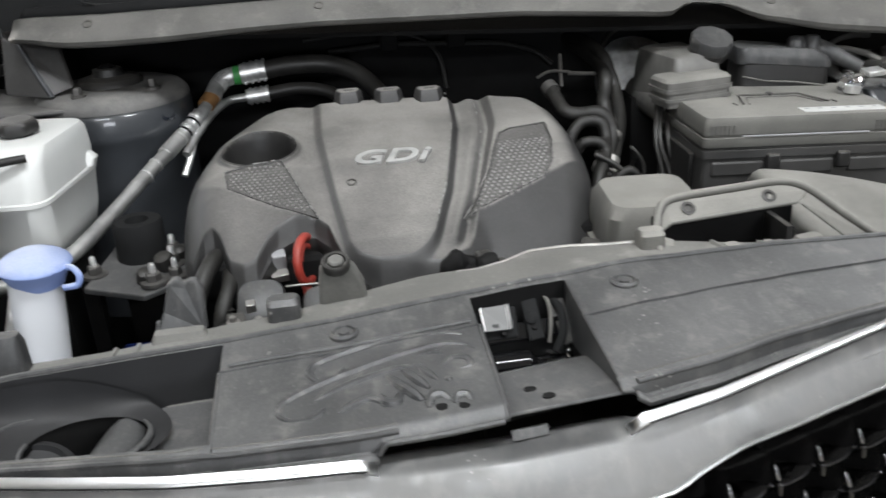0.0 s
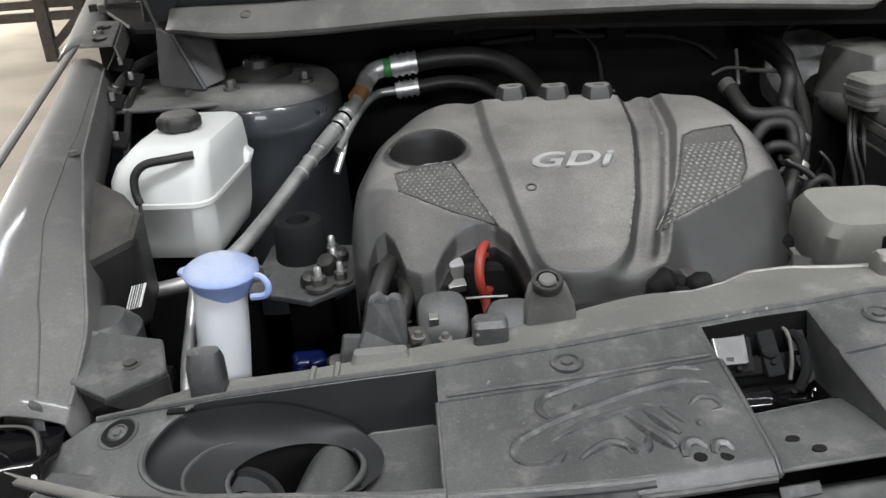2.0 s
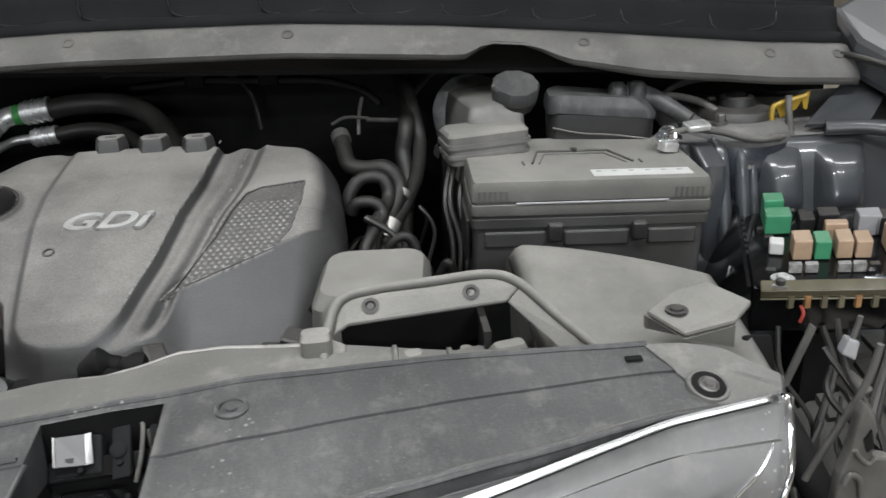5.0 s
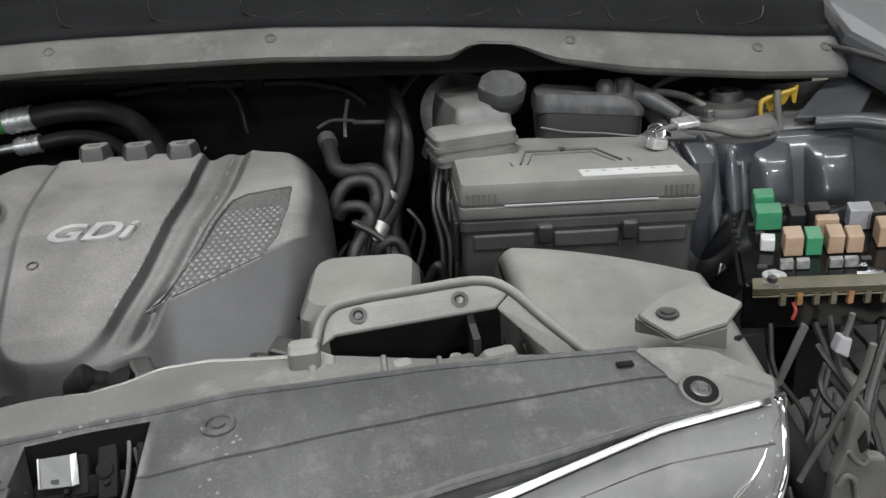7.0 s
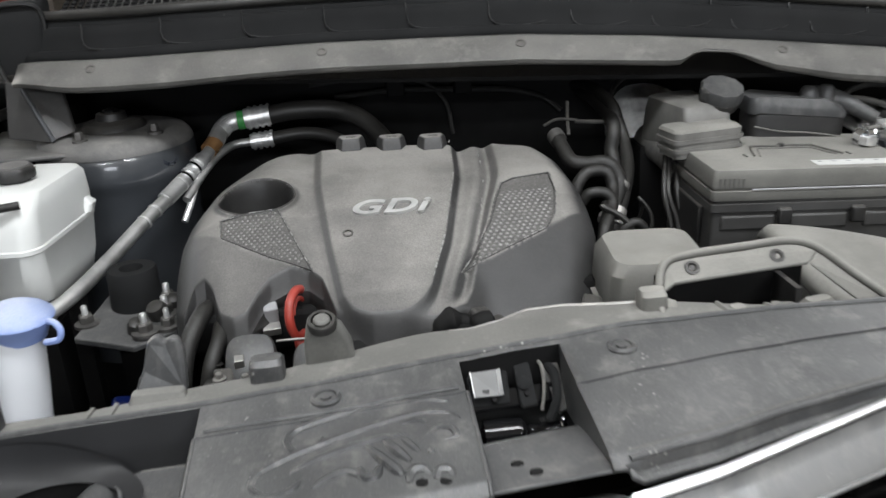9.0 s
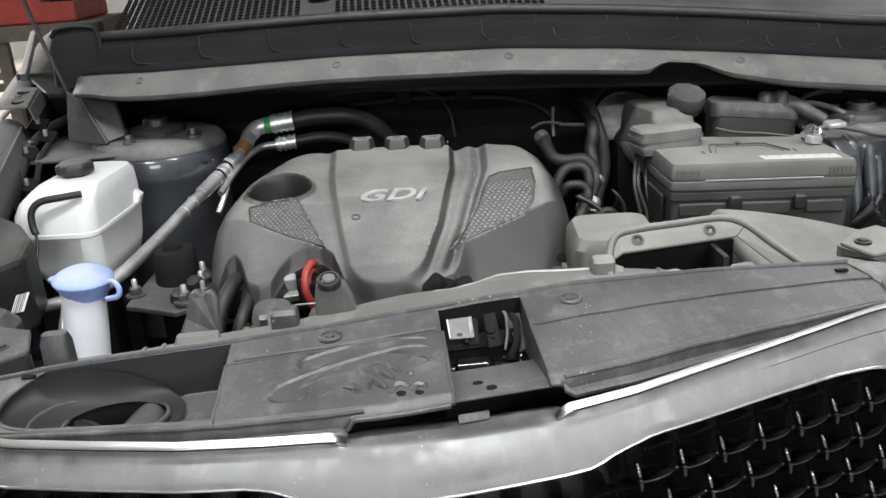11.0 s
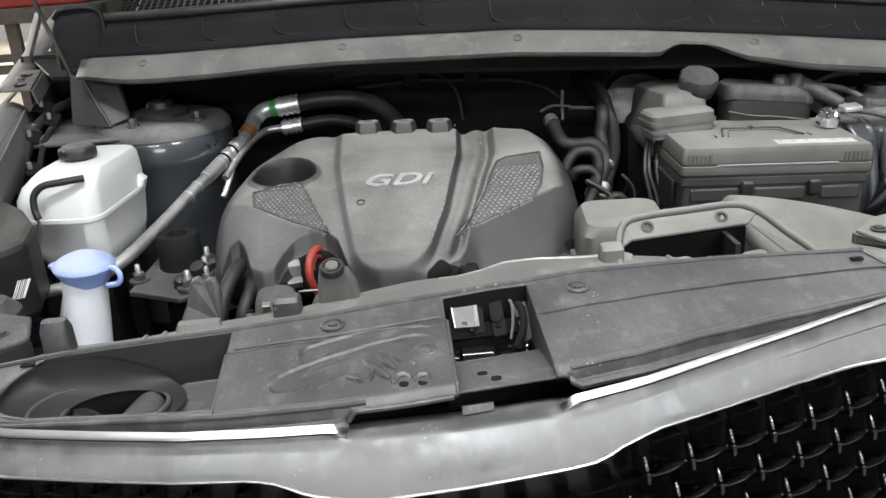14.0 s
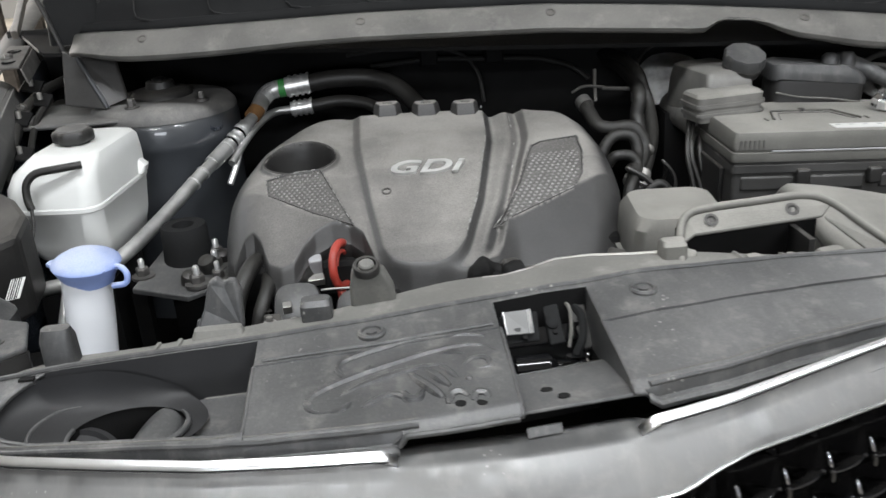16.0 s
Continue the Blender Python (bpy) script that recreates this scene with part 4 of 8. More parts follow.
    for k, st in enumerate(long_strokes + short_strokes):
        w = 0.0044 if k in (0, 2) else 0.0052 if k in (5, 6, 8, 13, 14) else 0.0040
        part("moulded_stroke", tube([on(x, y) for x, y in st], lambda t: w * (0.55 + 0.45 * math.sin(math.pi * t)), 8, 5), M_EMBLEM, p)
    for x, y in ((-0.066, -0.114), (-0.049, -0.116)):
        part("emblem_dimple", lathe((x, y, pz_(x, y) - 0.0018), [(0.0045, 0), (0.0046, 0.0006), (0.002, 0.0007)], 14), M_DARK, p)
    # ribs, clips and end lugs
    part("panel_rib", tube([(x, px_(x, 0.735), fn(x, 0.735)[2] + 0.0005) for x in lin(-0.228, -0.026, 8)], 0.0022, 6, 2), M_PANEL, p)
    part("rear_edge_bead", tube([(x, px_(x, 1.0), fn(x, 1.0)[2]) for x in lin(-0.5, 0.44, 30)], 0.003, 8, 2), M_PANEL, p)
    for x, y in ((-0.1335, -0.003), (0.118, 0.014)):
        clip(p, (x, y, pz_(x, y) - 0.001), 0.0088)
    for x, y in ((-0.479, -0.014), (0.475, 0.010)):
        ax = (0.10, -0.28, 0.95) if x > 0 else (-0.18, -0.24, 0.95)
        z = pz_(x, y) + (0.0010 if x > 0 else 0.0)
        part("lug_rim", lathe((x, y, z), [(0.0170, -0.002), (0.0162, 0.0006), (0.0148, 0.0010), (0.0136, 0.0002)], 28, ax), M_BEAM if x > 0 else M_PANEL, p)
        part("lug_well", lathe((x, y, z), [(0.0138, -0.001), (0.0136, 0.0004), (0.0090, 0.0006), (0.0075, 0.0003)], 24, ax), M_DARK, p)
        part("lug_clip", lathe((x, y, z), [(0.0082, -0.001), (0.0080, 0.0012), (0.0066, 0.0020), (0.0056, 0.0010), (0.0036, 0.0012), (0.003, 0.0024), (0.001, 0.0025)], 22, ax), M_DARKST if x > 0 else M_PANEL, p, "dull clip head")
    part("end_plate", grid(lin(0, 1, 24), lin(0.03, 0.985, 24), lambda u, v: (lambda x: (x, px_(x, v), fn(x, v)[2] + 0.0012))(0.533 - (1 - u) * (0.097 - 0.62 * max(0.0, 0.056 - px_(0.46, v))))), M_BEAM, p, "dusty grey end of the cover")
    for x, y in ((-0.435, -0.006), (0.425, 0.038)):
        part("slot", box((x, y, pz_(x, y) + 0.0015), (0.013, 0.006, 0.002)), M_DARK, p, smooth=False)
    for x, y, z in ((0.006, -0.092, 0.8852), (0.017, -0.108, 0.8884)):
        part("small_hole", lathe((x, y, z), [(0.0052, -0.004), (0.0050, 0.0012), (0.003, 0.0014), (0.001, 0.0012)], 14, (0, -0.12, 0.99), wob=lambda a: 1.0 - 0.35 * math.sin(a) ** 2), M_DARK, p)
    return p


front_panel()


def crossmember():
    b = thing("radiator_crossmember", (0, 0.06, 0.86), "dusty steel crossmember behind the radiator cover", "crossmember")
    rx = [-0.52, -0.469, -0.369, -0.30, -0.226, -0.124, -0.09, -0.06, -0.036, 0.001, 0.03, 0.056, 0.095, 0.17, 0.30, 0.42]
    ry = [0.035, 0.042, 0.051, 0.054, 0.070, 0.088, 0.100, 0.110, 0.113, 0.106, 0.112, 0.126, 0.131, 0.118, 0.09, 0.075]

    def fn(x, v):
        yf, yb = ipl(x, PX, PB) + 0.003, ipl(x, rx, ry)
        z = ipl(x, PX, PZ) - 0.010 + 0.0025 * math.sin(x * 40) * (v - 0.5)
        if v <= 1:
            return (x, yf + (yb - yf) * v, z - 0.004 * v * v)
        return (x, yb + 0.004 * (v - 1), z - 0.004 - 0.045 * (v - 1))
    s = part("beam", grid(lin(-0.52, 0.42, 80), [0, 0.3, 0.6, 0.8, 0.93, 1.0, 1.1, 1.4, 2.0], fn), M_BEAM, b)
    m = s.modifiers.new("thick", "SOLIDIFY"); m.thickness = 0.004; m.offset = -1
    # bright worn stretch of the rear edge
    part("worn_edge", tube([fn(x, 0.985) for x in lin(-0.02, 0.165, 20)], lambda t: 0.0008 + 0.0018 * t, 8, 2), M_STEEL, b, "bright worn metal edge")
    # upright tabs of the cover
    for x, yw, hh in ((-0.418, 0.028, 0.033), (-0.186, 0.030, 0.015), (0.176, 0.026, 0.014)):
        y, z = ipl(x, rx, ry) - 0.012, ipl(x, PX, PZ) - 0.008
        ring = lambda k, sx, sy: rrect(x, y, z + k, sx, sy, 0.006)
        part("tab", loft([ring(-0.01, yw, 0.028), ring(hh * 0.7, yw, 0.024), ring(hh, yw * 0.9, 0.014)]), M_PANEL if x < 0.1 else M_DUST, b, "dusty plastic tab")
    tz = ipl(-0.274, PX, PZ)
    part("tapered_tab", slab([(-0.302, 0.055, tz - 0.014), (-0.256, 0.061, tz - 0.014), (-0.255, 0.068, tz + 0.024), (-0.259, 0.070, tz + 0.034), (-0.266, 0.070, tz + 0.035), (-0.270, 0.070, tz + 0.031), (-0.277, 0.070, tz + 0.038), (-0.285, 0.069, tz + 0.033), (-0.292, 0.064, tz + 0.008)], (0, 0.010, 0)), M_PANEL, b, "dusty tapered tab with a worn top", smooth=False, bevel=0.003)
    part("tab_foot", loft([rrect(-0.279, 0.052, tz - 0.014, 0.050, 0.016, 0.005), rrect(-0.279, 0.054, tz - 0.006, 0.044, 0.012, 0.004)]), M_BEAM, b, "dusty foot of the tab")
    post = part("bolt_post", loft([rrect(-0.131, 0.088, 0.885, 0.046, 0.018, 0.004), rrect(-0.132, 0.086, 0.912, 0.043, 0.018, 0.005), rrect(-0.134, 0.082, 0.931, 0.032, 0.018, 0.006), rrect(-0.135, 0.079, 0.936, 0.024, 0.014, 0.005)]), M_BEAM, b, "dusty grey bolt post")
    part("post_cap", lathe((-0.135, 0.077, 0.936), [(0.0075, 0), (0.0075, 0.004), (0.006, 0.0055), (0.002, 0.006)], 20, (0, -0.35, 0.94)), M_BEAM, post, "dusty round cap")
    part("cap_washer", lathe((-0.135, 0.078, 0.932), [(0.0132, 0), (0.0135, 0.006), (0.0122, 0.008), (0.0095, 0.008), (0.009, 0.003)], 26, (0, -0.35, 0.94)), M_RUBBER, post, "black rubber ring")
    for x in (-0.335, -0.315, 0.24, 0.285, 0.34):
        part("pressed_rib", tube([fn(x, 0.1), fn(x, 0.5), fn(x, 0.98)], 0.003, 6, 3), M_BEAM, b)
    part("radiator_front", box((0.0, 0.02, 0.60), (0.9, 0.03, 0.48)), M_DARK, b, "dark radiator core", smooth=False)
    # end brackets
    for sx, pts, h in ((-1, [(-0.552, 0.055, 0.895), (-0.495, 0.015, 0.892), (-0.455, 0.05, 0.892), (-0.468, 0.095, 0.897), (-0.535, 0.108, 0.905)], (-0.487, 0.060, 0.899)),
                       (1, [(0.454, 0.098, 0.913), (0.474, 0.060, 0.909), (0.522, 0.072, 0.910), (0.550, 0.104, 0.909), (0.523, 0.142, 0.914), (0.490, 0.126, 0.916)], (0.478, 0.091, 0.9185))):
        k = part("end_bracket", slab(pts, (0, 0, 0.006)), M_DUST if sx > 0 else M_PANEL, b, "dusty plastic end bracket", smooth=False, bevel=0.004 if sx > 0 else 0.002)
        if sx < 0:
            part("pale_strip", slab([(-0.553, 0.056, 0.9015), (-0.541, 0.047, 0.9013), (-0.524, 0.104, 0.9085), (-0.536, 0.107, 0.911)], (0, 0, 0.0012)), M_BEAM, k, "paler worn strip", smooth=False)
        part("bracket_clip", lathe(h, [(0.0095, 0.0), (0.0095, 0.002), (0.006, 0.0022), (0.0055, 0.0040), (0.003, 0.0045)], 20), M_BLACK, k)
        part("bracket_side", slab([(p[0], p[1], p[2]) for p in pts[:3]] + [(pts[2][0], pts[2][1], pts[2][2] - (0.05 if sx < 0 else 0.020)), (pts[0][0], pts[0][1], pts[0][2] - (0.05 if sx < 0 else 0.012))], (0, 0.004, 0)), M_BLACK if sx < 0 else M_DUST, k, smooth=False)
    return b


crossmember()


GX = [-0.60, -0.53, -0.421, -0.34, -0.264, -0.19, -0.117, -0.02, 0.07, 0.15, 0.221, 0.316, 0.434, 0.53]
GY = [-0.02, -0.052, -0.098, -0.116, -0.131, -0.138, -0.142, -0.142, -0.135, -0.116, -0.092, -0.061, -0.019, -0.001]


DX = [-0.60, -0.20, -0.180, -0.166, -0.150, -0.10, -0.03, 0.07, 0.098, 0.112, 0.134, 0.155, 0.21, 0.30, 0.36, 0.41, 0.46, 0.53]
DD = [0.014, 0.0155, 0.018, 0.022, 0.027, 0.034, 0.031, 0.0285, 0.0290, 0.0245, 0.0210, 0.0185, 0.0200, 0.0210, 0.0230, 0.028, 0.042, 0.062]


def grille_depth(x):
    """How far the chrome band's lower edge lies below its upper edge: it dips in the middle."""
    return sum(ipl(x + k * 0.004, DX, DD) for k in (-1, 0, 1)) / 3


def roll(q):
    """Outward reach of the rolled chrome face at q metres below its upper edge."""
    return 1.5 * min(q, 0.045) - 15.0 * min(q, 0.045) ** 2 + 0.15 * max(0.0, q - 0.045)


def grille():
    g = thing("radiator_grille", (0, -0.15, 0.70), "dusty chrome grille surround with black honeycomb mesh", "grille")

    def fn(x, k):
        y, z = ipl(x, GX, GY), 0.872 + 0.014 * sstep(0.0, 0.5, x)
        d = grille_depth(x)
        # bead, shallow groove, then a broad rolled face
        prof = [(0.012, -0.012), (0.006, -0.001), (0.001, 0.003), (-0.005, 0.0015), (-0.009, -0.004), (-0.011, -0.008)]
        flat = [(0.020, -0.0045), (0.012, -0.0045), (0.004, -0.0050), (-0.004, -0.0058), (-0.009, -0.0066), (-0.011, -0.008)]
        mid = sstep(-0.128, -0.116, x) * (1 - sstep(0.070, 0.082, x))
        n = len(prof)
        if k < n:
            dy, dz = (a_ + (b_ - a_) * mid for a_, b_ in zip(prof[int(k)], flat[int(k)]))
        else:
            t = (k - n + 1) / 8
            q = d * min(1.0, t)
            dy, dz = -0.011 - roll(q), -0.008 - q
            if t > 0.99:
                dz -= 0.0015
            x -= 0.026 * min(1.0, t) * sstep(0.40, 0.53, x)
            if t > 1:
                dy, dz = dy + 0.010, dz - 0.004
        return (x, y + dy, z + dz)
    bandL, bandR = lin(-0.60, -0.118, 44), lin(-0.118, 0.53, 60)
    s = part("chrome_surround", grid(bandL[:-1] + bandR, list(range(15)), fn), M_CHROME, g, "dusty chrome grille surround")
    m = s.modifiers.new("thick", "SOLIDIFY"); m.thickness = 0.002; m.offset = -1
    # bright trims lying along the upper edge, apart in the middle
    tp = [(0.006, -0.005), (0.0050, 0.0010), (0.003, 0.0024), (-0.002, 0.0000), (-0.0070, -0.0032), (-0.0090, -0.006), (-0.0095, -0.010)]
    wd = lambda x: 0.54 - 0.18 * sstep(0.10, 0.42, x)
    for a, b in ((-0.56, -0.118), (0.07, 0.522)):
        t = part("chrome_trim", grid(lin(a, b, 40), list(range(7)), lambda x, k: (x, fn(x, 2)[1] - 0.005 + tp[int(k)][0] * wd(x), fn(x, 2)[2] + 0.0036 + tp[int(k)][1] * wd(x))), M_TRIM, g, "bright chrome trim strip")
        m = t.modifiers.new("thick", "SOLIDIFY"); m.thickness = 0.0015; m.offset = -1
    part("lower_lip", tube([(fn(x, 13)[0], fn(x, 13)[1] - 0.0005, fn(x, 13)[2] + 0.0004) for x in lin(-0.58, 0.528, 90)], 0.0014, 8, 1), M_TRIM, g, "bright lower lip of the surround")
    part("end_roll", tube([fn(0.53, k) for k in (1, 3, 5, 7, 9, 11, 13)], 0.0035, 10, 2), M_POLISH, g, "polished rolled end of the surround")
    part("end_crease", tube([fn(0.526, 5.5), fn(0.508, 8), fn(0.492, 10), fn(0.478, 12)], lambda t: 0.0004 + 0.0012 * math.sin(math.pi * t), 8, 4), M_POLISH, g, "polished crease near the end")
    for a, b in ((-0.55, -0.125), (0.085, 0.515)):
        part("trim_groove", tube([(x, fn(x, 2)[1] - 0.0052 - 0.0094 * wd(x), fn(x, 2)[2] + 0.0036 - 0.0075 * wd(x)) for x in lin(a, b, 36)], 0.0007, 6, 1), M_DARK, g, "dark groove under the trim")
    part("face_ridge", tube([fn(x, 6.4) for x in lin(0.28, 0.522, 40)], lambda t: 0.0001 + 0.0011 * t, 8, 1), M_POLISH, g, "bright ridge of the surround")
    # dark tube added to blacken the open gap between cover and chrome
    part("gap_shade_strip", tube([(x, ipl(x, GX, GY) + 0.020, 0.858) for x in lin(-0.5, 0.5, 24)], 0.008, 8, 2), M_DARK, g, "near-black strip for the shaded gap")
    # mesh of staggered scales: an upright rib, a sloping shelf with a rolled lip, a dark back
    cell, edge, lip = bmesh.new(), bmesh.new(), bmesh.new()
    # bright upright edge, thin bright lip of the shelf and a knuckle at its end: metal put where highlights sit
    tube([(-0.0205, -0.0145, 0.0060), (-0.0205, -0.0155, 0.0025), (-0.0205, -0.0163, -0.0015), (-0.0205, -0.0172, -0.0060)], lambda t: 0.0011 + 0.0007 * math.sin(math.pi * t), 10, 3, edge)
    tube([(-0.0185, -0.0172, -0.0105), (-0.009, -0.0158, -0.0125), (0.006, -0.0146, -0.0125), (0.0165, -0.0125, -0.0105)], lambda t: 0.0004 + 0.0003 * math.sin(math.pi * t), 8, 3, lip)
    lathe((0.0205, -0.0118, -0.0092), [(0.0008, -0.0014), (0.0015, -0.0008), (0.0015, 0.0008), (0.0008, 0.0014)], 10, (0.2, -0.4, 1), lip)
    # web below the upright, scooped shelf, and two curved side walls that lead to the dark
    tube([(-0.0205, -0.0172, -0.008), (-0.0203, -0.0170, -0.0130), (-0.0200, -0.0150, -0.0185)], 0.0022, 8, 3, cell)
    grid(lin(0, 1, 9), lin(0, 1, 6), lambda u, v: (-0.0205 + 0.042 * u, -0.0165 + 0.004 * u + 0.040 * v, -0.0125 - 0.0025 * math.sin(math.pi * u) - 0.016 * v ** 1.4 + 0.003 * u), cell)
    grid(lin(0, 1, 5), lin(0, 1, 5), lambda u, v: (-0.0205 + 0.009 * u ** 1.5, -0.0155 + 0.040 * u, 0.013 - 0.027 * v), cell)
    grid(lin(0, 1, 6), lin(0, 1, 5), lambda u, v: (0.0215 - 0.011 * u ** 1.5, -0.0125 + 0.038 * u, 0.016 - 0.028 * v), cell)
    grid(lin(0, 1, 8), lin(0, 1, 4), lambda u, v: (-0.0205 + 0.042 * u, -0.0125 + 0.004 * math.sin(math.pi * u) + 0.012 * v, 0.0165 - 0.0035 * math.sin(math.pi * u) - 0.004 * v), cell)
    meshes = []
    for nm, bm_, mt in (("grille_cell", cell, M_SHELF), ("cell_edge", edge, M_RIB), ("cell_lip", lip, M_LIPRIB)):
        me = bpy.data.meshes.new(nm)
        bmesh.ops.recalc_face_normals(bm_, faces=bm_.faces[:])
        bm_.to_mesh(me)
        bm_.free()
        me.materials.append(mt)
        for q in me.polygons:
            q.use_smooth = True
        meshes.append(me)
    for j in range(10):
        z = 0.856 - 0.0295 * j
        for i in range(33):
            x = -0.60 + 0.0425 * i - 0.015 * j
            if x > 0.49:
                continue
            d = max(grille_depth(x + k) for k in (-0.024, -0.012, 0, 0.012, 0.024))
            top = 0.872 + 0.014 * sstep(0.0, 0.5, x) - d - 0.0195
            if z > top:
                continue
            y = ipl(x, GX, GY) - 0.032 - 0.30 * (0.85 - z)
            dx = (ipl(x + 0.02, GX, GY) - ipl(x - 0.02, GX, GY)) / 0.04
            o = new("grille_cell", meshes[0])
            o.parent = g
            o.matrix_local = Matrix.Translation(-Vector(g.location)) @ pose(x, y, z, -16, 0, math.degrees(math.atan(dx)))
            new("cell_edge", meshes[1]).parent = o
            new("cell_lip", meshes[2]).parent = o
    part("mesh_backing", grid(lin(-0.6, 0.53, 40), [0, 1], lambda x, v: (x, ipl(x, GX, GY) - 0.004 - 0.048 * v, 0.86 - 0.30 * v)), M_SHELF, g, smooth=True)
    part("bumper", grid(lin(-0.75, 0.70, 40), lin(0, 1, 8), lambda x, v: (x, ipl(x, GX, GY) - 0.13 - 0.03 * math.sin(v * 3.1) + 0.25 * max(0, abs(x) - 0.5), 0.57 - 0.30 * v)), M_PAINT, g, "dark grey bumper")
    return g


grille()


def latch():
    o = thing("bonnet_latch", (0.02, 0.0, 0.80), "black bonnet latch with a white label in the cover opening", "latch")
    part("plate", slab([(-0.022, 0.052, 0.900), (0.080, 0.056, 0.900), (0.078, -0.010, 0.838), (-0.022, -0.014, 0.836)], (0, 0.004, -0.004)), M_MATTE, o, "black latch plate", smooth=False, bevel=0.001)
    part("latch_body", slab([(-0.016, 0.026, 0.899), (0.020, 0.023, 0.900), (0.020, 0.006, 0.877), (-0.015, 0.006, 0.876)], (0, 0.012, -0.012)), M_MATTE, o, smooth=False, bevel=0.002)
    lab = part("white_label", slab([(-0.012, 0.0205, 0.901), (0.0095, 0.0187, 0.903), (0.0105, 0.0062, 0.885), (-0.0105, 0.0065, 0.885)], (0, -0.0012, 0.0014)), M_LABEL, o, "pale grey paper label", smooth=False)
    part("label_edge", slab([(-0.0132, 0.0205, 0.901), (-0.0121, 0.0205, 0.901), (-0.0106, 0.0065, 0.885), (-0.0117, 0.0065, 0.885)], (0, -0.003, 0.003)), M_BRIGHT, lab, "bright folded edge", smooth=False)
    part("label_fold", slab([(0.0096, 0.0180, 0.9040), (0.0135, 0.0205, 0.9035), (0.0146, 0.0085, 0.8850), (0.0106, 0.0055, 0.8860)], (-0.0005, 0.0015, -0.0015)), M_BRIGHT, lab, "bright side fold", smooth=False)
    part("label_print", slab([(-0.004, 0.0092, 0.8900), (0.002, 0.0090, 0.8902), (0.0018, 0.0070, 0.8872), (-0.004, 0.0072, 0.8870)], (0, -0.0006, 0.0008)), M_INK, lab, smooth=False)
    part("side_plate", slab([(0.026, 0.034, 0.898), (0.040, 0.034, 0.899), (0.042, 0.004, 0.872), (0.028, 0.004, 0.870)], (0.0, -0.005, 0.005)), M_MATTE, o, "dark worn steel plate", smooth=False, bevel=0.0015)
    part("pivot", lathe((0.0325, 0.016, 0.888), [(0.0062, 0), (0.0062, 0.005), (0.0045, 0.006), (0.002, 0.0062)], 16, (0, -0.66, 0.75)), M_MATTE, o, "worn steel pivot")
    part("guide_hook", tube([(0.046, 0.036, 0.902), (0.050, 0.022, 0.900), (0.049, 0.008, 0.886), (0.045, -0.002, 0.872)], 0.0017, 8), M_CABLE, o, "worn steel hook")
    part("claw", tube([(0.056, 0.032, 0.896), (0.060, 0.016, 0.894), (0.058, 0.000, 0.880), (0.050, -0.008, 0.866)], 0.0042, 8), M_MATTE, o, "worn dark latch claw")
    part("lever", slab([(0.050, 0.030, 0.894), (0.066, 0.034, 0.896), (0.070, 0.004, 0.868), (0.060, 0.000, 0.864)], (0.0, -0.003, 0.003)), M_BLACK, o, smooth=False, bevel=0.001)
    part("cross_bar", slab([(-0.020, 0.018, 0.882), (0.064, 0.021, 0.885), (0.064, 0.011, 0.871), (-0.020, 0.008, 0.869)], (0, -0.004, 0.003)), M_GRILLE, o, "glossy black cross bar", smooth=False, bevel=0.002)
    part("cross_rod", tube([(-0.019, -0.009, 0.856), (-0.010, -0.009, 0.856), (-0.003, -0.009, 0.856), (0.013, -0.009, 0.856), (0.028, -0.009, 0.856), (0.038, -0.008, 0.855), (0.064, -0.007, 0.853)], lambda t: 0.0075 + 0.0065 * sstep(0.18, 0.27, t) * (1 - sstep(0.62, 0.72, t)), 24), M_GRILLE, o, "glossy black cross tube")
    part("bright_pin", lathe((0.060, -0.012, 0.866), [(0.0028, -0.004), (0.0028, 0.002), (0.0018, 0.0042), (0.0005, 0.005)], 14, (0, -0.4, 0.9)), M_POLISH, o, "bright steel pin")
    for x, y, z in ((0.006, 0.006, 0.880), (0.034, 0.008, 0.882), (0.042, -0.014, 0.868)):
        bolt(o, (x, y, z), 0.0026, 0.003, M_DARK, (0, -0.5, 0.86), washer=False)


latch()


def hose_clump():
    o = thing("hose_clump", (-0.005, 0.135, 0.85), "grimy black rubber hose ends bunched behind the crossmember", "hose")
    lump = lambda k: (lambda t: 0.0105 + 0.0035 * math.sin(t * 17 + k) + 0.0015 * math.sin(t * 41 + k))
    part("bent_hose", tube([(-0.046, 0.138, 0.840), (-0.034, 0.138, 0.872), (-0.020, 0.139, 0.891), (-0.004, 0.141, 0.893), (0.008, 0.142, 0.880), (0.016, 0.142, 0.846)], lump(0), 12, 6), M_DARK, o, "grimy bent hose")
    part("short_hose", tube([(-0.012, 0.132, 0.846), (-0.008, 0.131, 0.874), (0.004, 0.132, 0.886), (0.018, 0.136, 0.889), (0.026, 0.138, 0.872)], lump(2), 12, 6), M_DARK, o, "grimy short hose")
    part("hose_clamp", tube([(-0.034 + 0.0125 * math.cos(a), 0.138 + 0.0125 * math.sin(a), 0.870 + 0.004 * math.cos(a)) for a in lin(0, 2 * math.pi, 18)], 0.0014, 6, 1), M_RUBBER, o)
    part("plug", loft([rrect(0.034, 0.136, 0.845, 0.022, 0.018, 0.005), rrect(0.034, 0.136, 0.878, 0.020, 0.016, 0.005), rrect(0.033, 0.136, 0.886, 0.012, 0.010, 0.003)]), M_BLACK, o, "dusty black plug")


hose_clump()


